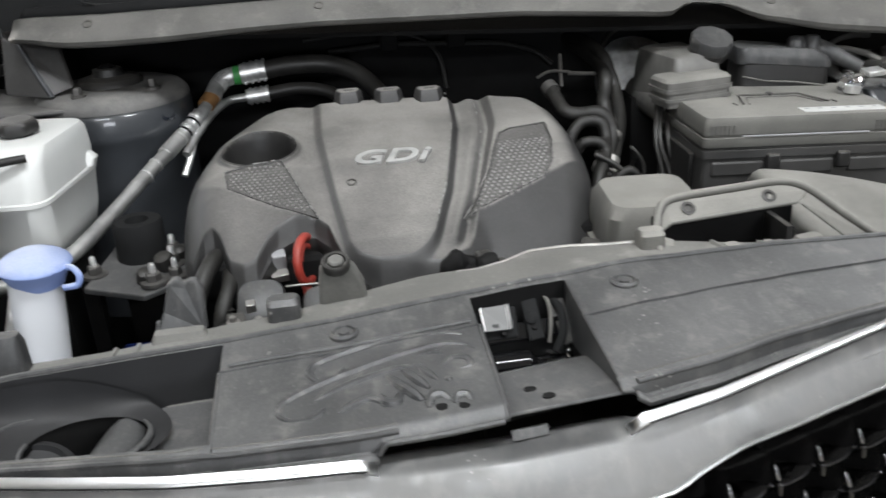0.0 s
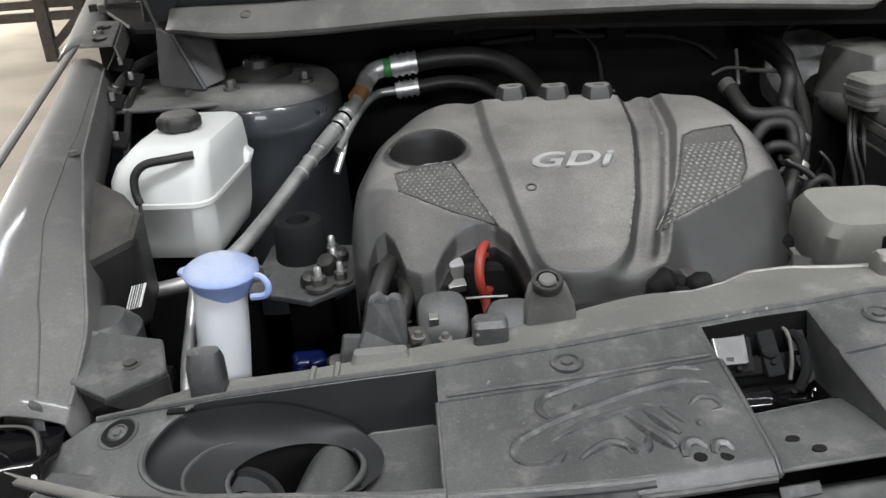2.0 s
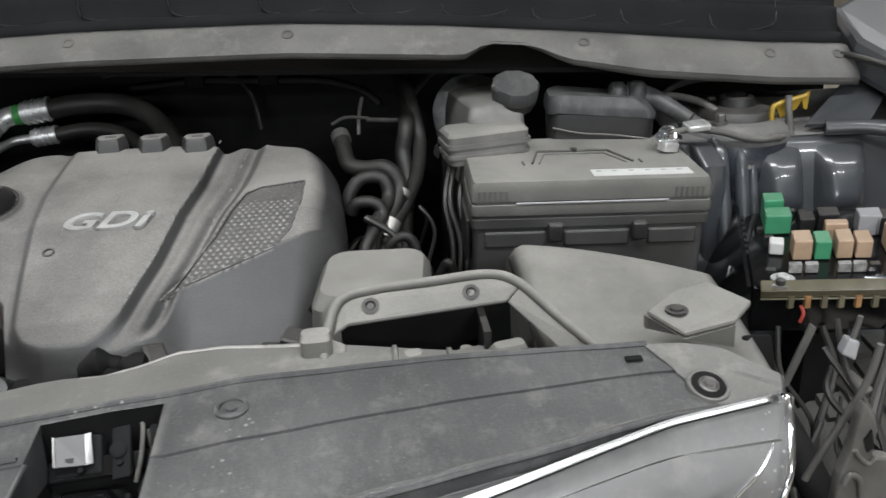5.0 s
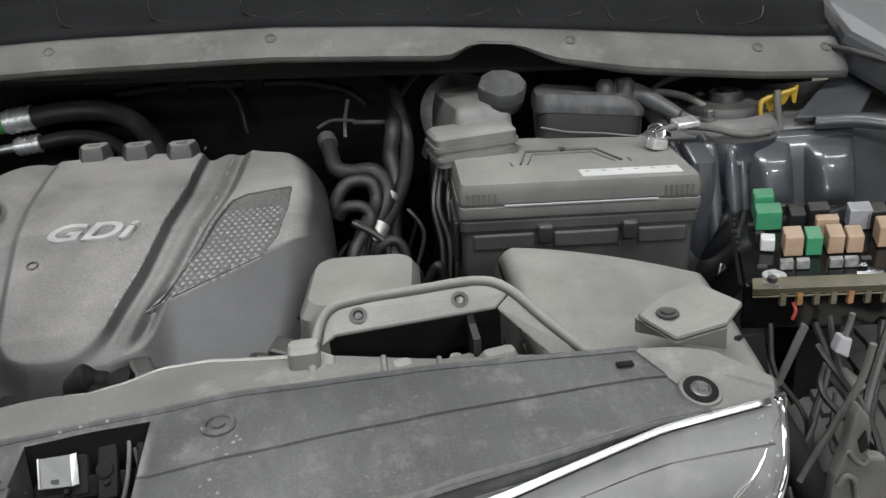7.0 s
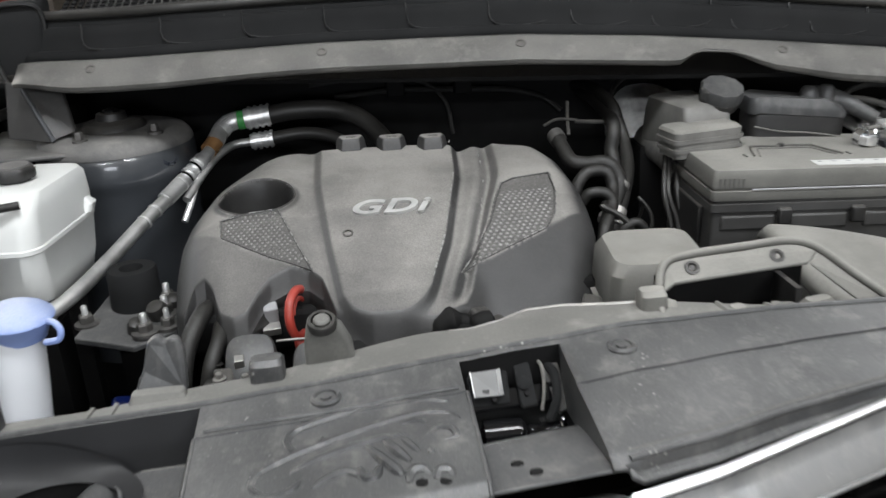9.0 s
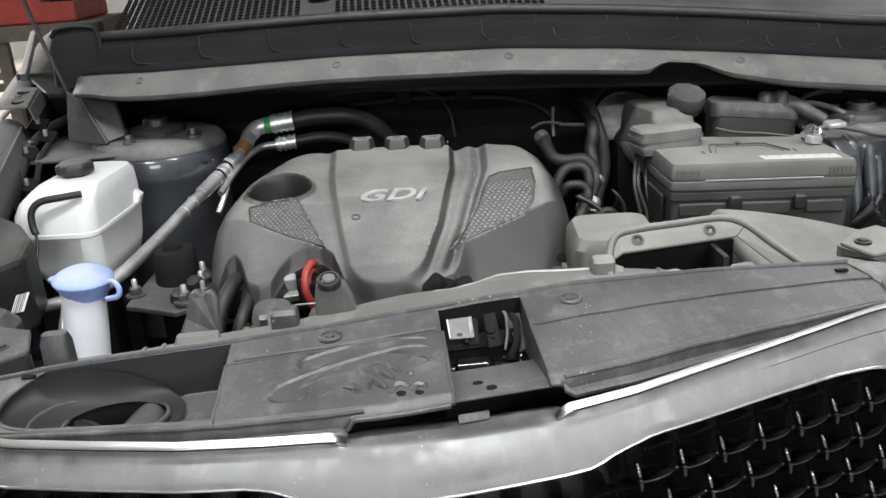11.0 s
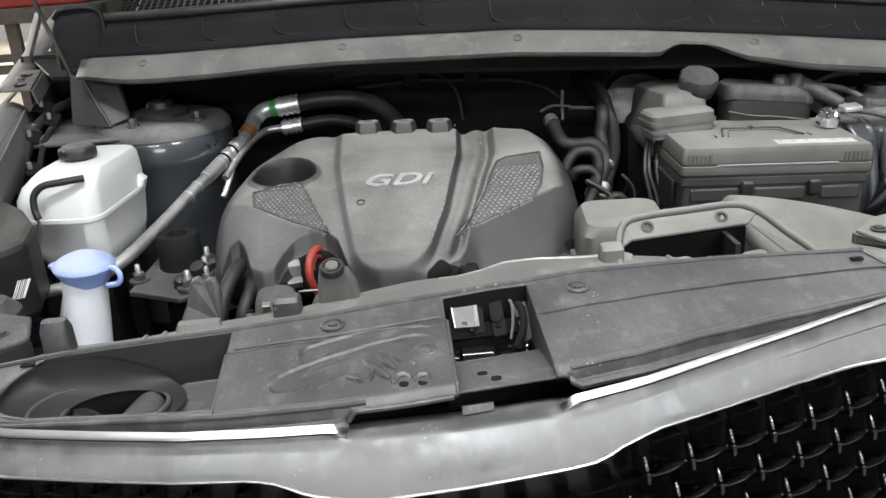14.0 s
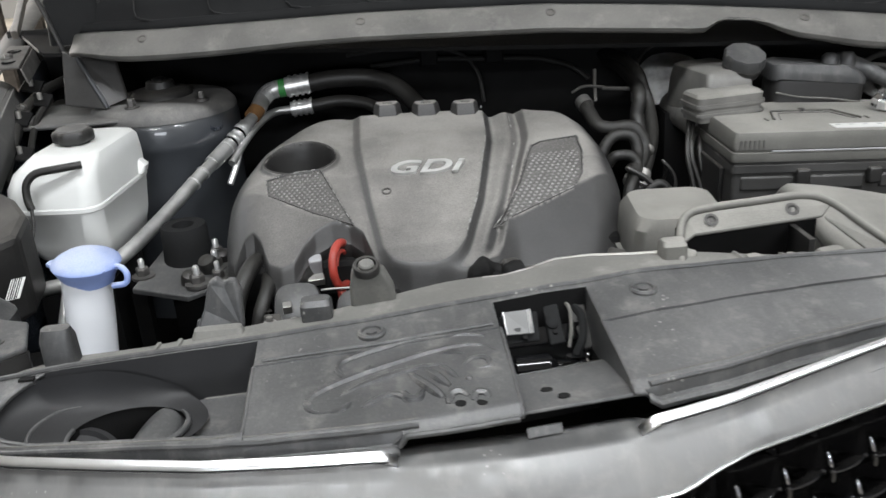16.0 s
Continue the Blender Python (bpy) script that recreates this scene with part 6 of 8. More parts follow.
def battery():
    b = thing("battery", (0.467, 0.435, 0.75), "dusty black car battery with a long white sticker", "battery")
    yaw = -0.045
    cx, cy = 0.470, 0.432
    z1 = 0.948
    rg = lambda z, sx, sy, r=0.006: rrect(cx, cy, z, sx, sy, r, 3, yaw)
    part("case", loft([rg(0.75, 0.256, 0.168), rg(0.893, 0.262, 0.172), rg(0.895, 0.268, 0.178), rg(0.905, 0.268, 0.178), rg(0.907, 0.262, 0.172), rg(0.912, 0.262, 0.172)]), M_CASE, b)
    lid = part("lid", loft([rg(0.910, 0.270, 0.180), rg(0.916, 0.272, 0.182), rg(0.922, 0.270, 0.180), rg(0.9225, 0.266, 0.176), rg(0.926, 0.266, 0.176), rg(0.9265, 0.270, 0.180), rg(0.941, 0.269, 0.179), rg(z1, 0.263, 0.173), rg(z1 + 0.0005, 0.25, 0.16)]), M_DUST, b, "dusty battery lid")
    ca, sa = math.cos(yaw), math.sin(yaw)
    at = lambda u, v, z: (cx + u * ca - v * sa, cy + u * sa + v * ca, z)
    for k in range(12):
        u = (-0.126 + 0.006 * k) if k < 6 else (0.094 + 0.006 * (k - 6))
        part("lid_rib", box(at(u, -0.0895, 0.933), (0.0025, 0.003, 0.012), (0, 0, math.degrees(yaw))), M_CABLE, lid, smooth=False)
    part("lid_groove", tube([at(-0.085, -0.091, 0.9245), at(0.085, -0.091, 0.9245)], 0.0011, 6, smooth_path=False), M_GREY, lid)
    # folded carrying handle, lying in its recess
    part("handle", tube([at(-0.058, -0.026, z1 + 0.002), at(-0.045, 0.022, z1 + 0.002), at(0.04, 0.022, z1 + 0.002), at(0.060, -0.026, z1 + 0.002)], 0.0015, 6, smooth_path=False), M_CABLE, lid, "thin black carrying handle")
    part("handle_inner", tube([at(-0.050, -0.026, z1 + 0.001), at(-0.038, 0.012, z1 + 0.001), at(0.034, 0.012, z1 + 0.001), at(0.052, -0.026, z1 + 0.001)], 0.0009, 6, smooth_path=False), M_CABLE, lid)
    for u in (-0.068, 0.070):
        part("handle_stop", box(at(u, -0.022, z1 + 0.001), (0.002, 0.012, 0.0016)), M_CABLE, lid, smooth=False)
    part("vent_plug", lathe(at(0.0, 0.025, z1), [(0.005, 0), (0.005, 0.004), (0.002, 0.005)], 12), M_BLACK, lid)
    st = part("sticker", box(at(0.060, -0.064, z1 + 0.0008), (0.113, 0.022, 0.0008), (0, 0, math.degrees(yaw))), M_STICKER, lid, "white paper sticker", smooth=False)
    for k in range(6):
        part("printed_bar", box(at(0.012 + 0.0185 * k, -0.060, z1 + 0.0015), (0.005, 0.003, 0.0004), (0, 0, math.degrees(yaw))), M_GREY, st, smooth=False)
    # rail pockets on the front
    for u0, u1 in ((-0.120, -0.050), (-0.030, 0.045), (0.065, 0.122)):
        part("front_pocket", box(at((u0 + u1) / 2, -0.0855, 0.880), (u1 - u0, 0.006, 0.020), (0, 0, math.degrees(yaw))), M_CASE, b, bevel=0.003)
    for u in (-0.040, 0.055):
        part("front_lug", box(at(u, -0.091, 0.889), (0.018, 0.010, 0.022), (0, 0, math.degrees(yaw))), M_BLACK, b, bevel=0.003)
    for u in (-0.1355, ):
        part("side_strap", box(at(u, 0.0, 0.87), (0.006, 0.12, 0.05), (0, 0, math.degrees(yaw))), M_BLACK, b, bevel=0.002)
    tp = part("terminal_clamp", lathe(at(0.112, 0.024, z1), [(0.012, 0), (0.012, 0.012), (0.009, 0.016), (0.008, 0.022), (0.004, 0.023)], 16), M_POLISH, b, "bright metal terminal clamp")
    for dx, dy, dz, ry in ((-0.010, 0.0, 0.016, 20), (0.008, -0.006, 0.018, -25), (0.0, 0.008, 0.022, 12)):
        part("clamp_bolt", box(at(0.112 + dx, 0.016 + dy, z1 + dz), (0.014, 0.012, 0.010), (ry, -ry, 30)), M_POLISH, tp, smooth=False, bevel=0.002)
    part("clamp_ear", box(at(0.112, 0.008, z1 + 0.008), (0.022, 0.014, 0.012), (0, 10, 20)), M_BRIGHT, tp, smooth=False, bevel=0.002)
    bolt(tp, at(0.120, 0.034, z1 + 0.016), 0.006, 0.008, M_BRIGHT)
    b.rotation_euler = (0, radians(2.4), 0)
    b.location.z += 0.004
    tray = part("tray", box((0.47, 0.43, 0.735), (0.30, 0.21, 0.03)), M_BLACK, b, "black battery tray", smooth=False, bevel=0.004)
    part("tray_bracket", box((0.47, 0.43, 0.505), (0.20, 0.12, 0.44)), M_DARK, tray, smooth=False)


battery()


def brake_reservoir():
    r = thing("brake_fluid_reservoir", (0.38, 0.56, 0.90), "dusty grey brake fluid reservoir with a round cap", "reservoir")
    yaw = 0.16
    for z0, z1, k in ((0.948, 0.956, 0.94), (0.956, 0.960, 1.0), (0.960, 0.968, 0.96), (0.968, 0.973, 1.02), (0.973, 0.982, 0.97)):
        part("tank_tier", loft([rrect(0.373, 0.478, z0, 0.104 * k, 0.056 * k, 0.009, 4, yaw), rrect(0.373, 0.478, z1 + 0.0005, 0.104 * k, 0.056 * k, 0.009, 4, yaw)]), M_TANK, r)
    part("tank_lid", loft([rrect(0.373, 0.478, 0.982, 0.102, 0.054, 0.009, 4, yaw), rrect(0.373, 0.480, 0.986, 0.095, 0.048, 0.010, 4, yaw)]), M_DUST, r, "dusty top of the tank")
    part("tank_rear", loft([rrect(0.384, 0.555, 0.940, 0.078, 0.13, 0.010, 4, yaw), rrect(0.384, 0.555, 0.985, 0.074, 0.12, 0.010, 4, yaw), rrect(0.386, 0.560, 1.003, 0.070, 0.11, 0.010, 4, yaw), rrect(0.387, 0.560, 1.006, 0.062, 0.10, 0.010, 4, yaw)]), M_TANK, r, "cloudy grey upper tank")
    cp = part("cap", lathe((0.421, 0.528, 1.010), [(0.024, -0.016), (0.024, -0.001), (0.0290, 0.001), (0.0300, 0.014), (0.0280, 0.018), (0.012, 0.0195)], 60, (0.05, -0.38, 0.92), wob=lambda a: 1 + 0.028 * math.cos(10 * a)), M_PANEL, r, "dusty ribbed screw cap")
    part("cap_skirt", lathe((0.421, 0.528, 1.010), [(0.026, -0.012), (0.0285, -0.006), (0.0292, 0.0005), (0.025, 0.0008)], 40, (0.05, -0.38, 0.92)), M_BLACK, cp)
    part("booster_shell", lathe((0.398, 0.765, 0.935), [(0.066, -0.05), (0.064, 0.0), (0.054, 0.010), (0.034, 0.016), (0.004, 0.018)], 40, (-0.15, -0.82, 0.55)), M_BOOST, r, "metal booster shell, whitened for its highlight")
    tr = part("pipe_end", tube([(0.345, 0.66, 0.882), (0.352, 0.635, 0.889), (0.355, 0.620, 0.892)], 0.009, 16), M_BRIGHT, r, "bright open pipe end")
    part("pipe_bore", lathe((0.3552, 0.6195, 0.8921), [(0.0068, 0.0), (0.0068, 0.0012), (0.002, 0.0014)], 16, (0.15, -0.95, 0.2)), M_MATTE, tr)
    part("valve_block", box((0.335, 0.652, 0.908), (0.018, 0.016, 0.018), (20, 10, 25)), M_BRIGHT, r, "bright small valve block", smooth=False, bevel=0.003)
    part("master_cylinder", tube([(0.36, 0.64, 0.93), (0.36, 0.50, 0.925)], 0.024, 16), M_STEEL, r, "steel master cylinder")
    part("cylinder_stay", box((0.36, 0.62, 0.80), (0.06, 0.06, 0.26)), M_DARK, r, smooth=False)


brake_reservoir()


# ---- air intake ----
def air_intake():
    a = thing("air_intake", (0.30, 0.20, 0.70), "dusty grey plastic air intake box and duct", "air intake")
    part("resonator", loft([rrect(0.225, 0.245, 0.70, 0.105, 0.12, 0.02, 5, -0.10), rrect(0.225, 0.245, 0.858, 0.116, 0.128, 0.02, 5, -0.10), rrect(0.226, 0.246, 0.898, 0.112, 0.122, 0.02, 5, -0.10), rrect(0.227, 0.248, 0.910, 0.098, 0.108, 0.022, 5, -0.10)]), M_DUST, a, "dusty resonator box")
    part("resonator_rim", loft([rrect(0.223, 0.238, 0.850, 0.126, 0.142, 0.022, 5, -0.10), rrect(0.223, 0.238, 0.856, 0.126, 0.142, 0.022, 5, -0.10)]), M_DUST, a)
    # the scoop: a frame with a wide dark mouth
    def bar(pts, r, nm="scoop_bar"):
        return part(nm, tube(pts, r, 10, 6), M_DUST, a)
    outer = [(0.180, 0.070, 0.890), (0.184, 0.105, 0.915), (0.197, 0.130, 0.937), (0.225, 0.137, 0.942), (0.275, 0.137, 0.945), (0.325, 0.137, 0.947), (0.350, 0.126, 0.942), (0.378, 0.100, 0.921), (0.41, 0.072, 0.897)]
    bar(outer, 0.0045, "scoop_rim")
    th = 0.003
    part("scoop_top", slab([(0.197, 0.133, 0.938), (0.335, 0.136, 0.946), (0.352, 0.124, 0.940), (0.338, 0.115, 0.930), (0.203, 0.114, 0.922), (0.190, 0.110, 0.916)], (0, th, -th)), M_DUST, a, "dusty scoop top plate", smooth=False, bevel=0.002)
    part("scoop_side", slab([(0.352, 0.124, 0.940), (0.408, 0.074, 0.898), (0.388, 0.072, 0.888), (0.338, 0.115, 0.930)], (th, th, -th)), M_DUST, a, "dusty scoop side plate", smooth=False, bevel=0.002)
    part("scoop_cheek", slab([(0.188, 0.108, 0.914), (0.200, 0.102, 0.911), (0.200, 0.078, 0.885), (0.182, 0.074, 0.887)], (0, th, -th)), M_DUST, a, smooth=False, bevel=0.001)
    for x, z in ((0.223, 0.9275), (0.309, 0.9315)):
        part("scoop_screw", lathe((x, 0.125, z + 0.005), [(0.0065, 0), (0.0075, 0.002), (0.0045, 0.0025), (0.003, 0.001)], 14, (0, -0.65, 0.76)), M_BLACK, a)
    # near-black panel and floor give the mouth its shade by colour
    part("scoop_throat", box((0.27, 0.145, 0.88), (0.15, 0.012, 0.075)), M_DARK, a, "near-black panel for the shaded scoop mouth", smooth=False)
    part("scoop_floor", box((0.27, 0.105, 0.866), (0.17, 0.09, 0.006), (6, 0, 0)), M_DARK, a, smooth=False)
    part("mouth_web", box((0.318, 0.118, 0.895), (0.006, 0.05, 0.04)), M_BLACK, a, smooth=False)
    for x, s in ((0.222, 0.014), (0.24, 0.018), (0.30, 0.016)):
        part("debris", loft([rrect(x, 0.098, 0.882, s, 0.02, 0.006), rrect(x, 0.098, 0.898 + 0.2 * (0.24 - x) ** 2, s * 0.6, 0.012, 0.004)]), M_DUST, a)

    for x, y, z, sx, hh, m_ in ((0.228, 0.090, 0.880, 0.026, 0.022, M_BLACK), (0.252, 0.086, 0.880, 0.020, 0.026, M_DUST), (0.272, 0.084, 0.880, 0.024, 0.018, M_BEAM), (0.300, 0.090, 0.880, 0.034, 0.020, M_TANK), (0.332, 0.086, 0.880, 0.036, 0.026, M_DUST), (0.356, 0.084, 0.880, 0.018, 0.016, M_BEAM)):
        part("mouth_lump", loft([rrect(x, y, z, sx, 0.022, 0.005, 3, 0.1), rrect(x + 0.002, y, z + hh * 0.8, sx * 0.9, 0.018, 0.005, 3, 0.15), rrect(x + 0.003, y + 0.001, z + hh, sx * 0.7, 0.012, 0.004, 3, 0.2)]), m_, a, "dusty broken edge in the scoop mouth")
    # the long humped duct beside it
    def hump(u, v):
        x = 0.368 + 0.205 * u
        ridge = 0.907 - 0.040 * u ** 1.6
        y0, y1 = 0.105 - 0.03 * u, 0.305 - 0.03 * u
        t = v
        z = ridge + 0.006 - 0.08 * sstep(0.86, 1.02, t) ** 2 - 0.035 * (1 - t) ** 1.5
        if u < 0.08:
            z -= 0.015 * (1 - u / 0.08) ** 2
        return (x, y0 + (y1 - y0) * t, z)
    part("duct_hump", grid(lin(0, 1, 30), lin(0.02, 0.98, 26), hump), M_DUST, a, "smooth dusty humped air duct").modifiers.new("thick", "SOLIDIFY").thickness = 0.003
    part("duct_cheek", grid(lin(0.02, 0.98, 20), lin(0, 1, 5), lambda t, v: (0.366 + 0.004 * v, hump(0, t)[1], hump(0, t)[2] - 0.09 * v)), M_DUST, a)
    part("intake_base", box((0.33, 0.20, 0.60), (0.26, 0.16, 0.22)), M_BLACK, a, smooth=False)
    part("intake_leg", box((0.33, 0.20, 0.39), (0.06, 0.06, 0.21)), M_BLACK, a, smooth=False)


air_intake()


# ---- pipes, mount, wiring ----
def ac_pipes():
    p = thing("air_conditioning_pipes", (-0.40, 0.55, 0.85), "dusty aluminium pipe and crimped rubber hoses", "pipes")
    part("low_pipe", tube([(-0.555, 0.33, 0.835), (-0.505, 0.345, 0.840), (-0.466, 0.385, 0.849), (-0.430, 0.462, 0.868), (-0.385, 0.56, 0.900), (-0.360, 0.605, 0.915)], 0.0098, 16), M_ALU, p, "dusty grey aluminium pipe")
    part("collar", tube([(-0.370, 0.59, 0.910), (-0.345, 0.64, 0.927)], 0.0120, 16), M_ALU, p)
    for k in range(5):
        t = k / 4
        part("collar_ring", lathe((-0.352 + 0.020 * t, 0.626 + 0.042 * t, 0.922 + 0.017 * t), [(0.0088, -0.003), (0.0122 + 0.0012 * (k % 2), -0.002), (0.0122 + 0.0012 * (k % 2), 0.002), (0.0088, 0.003)], 20, (0.40, 0.84, 0.36)), M_POLISH if k % 2 else M_BRIGHT, p, "bright crimped ring")
    part("mid_pipe", tube([(-0.352, 0.625, 0.922), (-0.322, 0.685, 0.946), (-0.312, 0.705, 0.955)], 0.0092, 14), M_BRIGHT, p, "bright crimped pipe section")
    part("ferrule", tube([(-0.338, 0.655, 0.933), (-0.326, 0.680, 0.943)], 0.0116, 18), M_BRIGHT, p)
    for k in range(3):
        t = k / 2
        part("pipe_band", lathe((-0.392 + 0.022 * t, 0.545 + 0.046 * t, 0.894 + 0.017 * t), [(0.0097, -0.002), (0.0112, -0.0012), (0.0112, 0.0012), (0.0097, 0.002)], 18, (0.42, 0.83, 0.34)), M_BRIGHT, p)
    part("bright_elbow_tip", tube([(-0.300, 0.732, 0.973), (-0.290, 0.742, 0.981), (-0.278, 0.745, 0.985)], 0.0142, 14), M_BRIGHT, p, "bright worn elbow")
    part("rusty_joint", tube([(-0.318, 0.70, 0.951), (-0.305, 0.722, 0.964)], 0.013, 14), M_RUST, p, "rust-brown pipe joint")
    part("elbow", tube([(-0.308, 0.715, 0.960), (-0.298, 0.735, 0.976), (-0.28, 0.745, 0.985), (-0.262, 0.745, 0.986)], 0.0135, 14), M_ALU, p)
    part("green_band", tube([(-0.273, 0.745, 0.9855), (-0.262, 0.745, 0.986)], 0.0150, 16), M_GREENB, p, "green identification band")
    for c0, c1, r in (((-0.262, 0.745, 0.987), (-0.222, 0.745, 0.991), 0.0160), ((-0.258, 0.748, 0.949), (-0.222, 0.748, 0.952), 0.0118)):
        f = part("crimp_sleeve", tube([c0, c1], r, 20, smooth_path=False), M_BRIGHT, p, "bright crimped sleeve")
        for k in range(4):
            t = 0.12 + 0.25 * k
            q = [c0[i] + (c1[i] - c0[i]) * t for i in range(3)]
            part("crimp_ring", tube([q, (q[0] + 0.004, q[1], q[2])], r + 0.0022, 20, smooth_path=False), M_BRIGHT, f)
    part("large_hose", tube([(-0.224, 0.745, 0.990), (-0.18, 0.742, 0.995), (-0.12, 0.735, 0.992), (-0.075, 0.715, 0.975), (-0.04, 0.68, 0.935), (-0.03, 0.66, 0.88)], 0.0148, 16), M_RUBBER, p, "thick black rubber hose")
    part("small_hose", tube([(-0.224, 0.748, 0.952), (-0.17, 0.748, 0.956), (-0.12, 0.735, 0.945), (-0.09, 0.715, 0.915), (-0.08, 0.70, 0.86)], 0.0102, 14), M_RUBBER, p, "thin black rubber hose")
    part("small_pipe", tube([(-0.345, 0.615, 0.90), (-0.325, 0.665, 0.925), (-0.305, 0.715, 0.94), (-0.285, 0.742, 0.947), (-0.255, 0.748, 0.949)], 0.0065, 12), M_ALU, p)
    part("drop_pipe", tube([(-0.332, 0.650, 0.921), (-0.340, 0.620, 0.895), (-0.350, 0.60, 0.872)], 0.005, 10), M_BRIGHT, p)
    part("pipe_stay", box((-0.46, 0.42, 0.57), (0.02, 0.02, 0.56)), M_DARK, p, smooth=False)


ac_pipes()


def engine_mount():
    m = thing("engine_mount", (-0.385, 0.42, 0.60), "black rubber engine mount on a grimy bracket", "engine mount")
    part("bush", lathe((-0.388, 0.425, 0.822), [(0.033, 0.0), (0.031, 0.03), (0.031, 0.048), (0.029, 0.052), (0.015, 0.052), (0.013, 0.040), (0.008, 0.039)], 30), M_MATTE, m, "black rubber bush")
    part("bracket", slab([(-0.445, 0.34, 0.815), (-0.37, 0.31, 0.81), (-0.315, 0.34, 0.815), (-0.32, 0.44, 0.82), (-0.43, 0.46, 0.82)], (0, 0, 0.008)), M_PANEL, m, "grimy steel bracket", smooth=False, bevel=0.002)
    for x, y, z, r in ((-0.438, 0.375, 0.823, 0.011), (-0.345, 0.385, 0.823, 0.012), (-0.35, 0.425, 0.823, 0.012), (-0.335, 0.345, 0.823, 0.010), (-0.36, 0.335, 0.823, 0.012)):
        bolt(m, (x, y, z), r * 0.8, 0.012, M_DARKST)
        part("stud", lathe((x, y, z + 0.012), [(r * 0.36, 0), (r * 0.36, 0.012), (r * 0.24, 0.014)], 10), M_BRIGHT, m, "bright stud")
    for x, y, z, r in ((-0.352, 0.372, 0.835, 0.013), (-0.338, 0.40, 0.832, 0.010), (-0.372, 0.345, 0.828, 0.011)):
        part("grimy_boss", lathe((x, y, z), [(r, -0.01), (r, 0.002), (r * 0.8, 0.008), (r * 0.3, 0.010)], 14, (0.2 * math.sin(x * 200), -0.4, 0.9)), M_RUBBER, m)
    part("bracket_leg", box((-0.38, 0.40, 0.55), (0.05, 0.06, 0.53)), M_DARK, m, smooth=False)


engine_mount()


def low_left_fittings():
    o = thing("wiring_connectors", (-0.38, 0.25, 0.29), "dark blue plug and small fittings low in the bay", "connectors")
    part("blue_plug", box((-0.372, 0.255, 0.765), (0.038, 0.03, 0.03), (0, 8, 12)), M_BLUEP, o, "dark blue plastic plug", bevel=0.006)
    part("plug_latch", box((-0.360, 0.240, 0.778), (0.018, 0.012, 0.012), (10, 0, 30)), M_BLUEP, o, bevel=0.003)
    part("plug_collar", lathe((-0.345, 0.255, 0.758), [(0.012, 0), (0.013, 0.012), (0.010, 0.02), (0.006, 0.021)], 16, (0.3, -0.5, 0.8)), M_BLACK, o)
    part("cap", lathe((-0.385, 0.225, 0.755), [(0.014, 0), (0.014, 0.014), (0.009, 0.018)], 16), M_STEEL, o)
    part("loom", tube([(-0.44, 0.21, 0.75), (-0.40, 0.20, 0.74), (-0.36, 0.215, 0.742), (-0.33, 0.20, 0.75)], 0.007, 10), M_RUBBER, o)
    part("stay", box((-0.38, 0.25, 0.52), (0.08, 0.04, 0.46)), M_DARK, o, smooth=False)
    b = thing("bent_pipe", (-0.47, 0.15, 0.29), "bright bent metal pipe beside the filler neck", "pipe")
    part("pipe", tube([(-0.462, 0.20, 0.90), (-0.468, 0.185, 0.87), (-0.476, 0.165, 0.83), (-0.474, 0.14, 0.80), (-0.458, 0.12, 0.795)], 0.006, 10), M_BRIGHT, b)
    part("sleeve", tube([(-0.452, 0.215, 0.89), (-0.458, 0.195, 0.85), (-0.465, 0.18, 0.81)], 0.013, 14), M_STEEL, b, "dull metal sleeve")
    part("foot", tube([(-0.458, 0.12, 0.795), (-0.455, 0.11, 0.75), (-0.455, 0.11, 0.29)], 0.013, 10), M_DARK, b)


low_left_fittings()


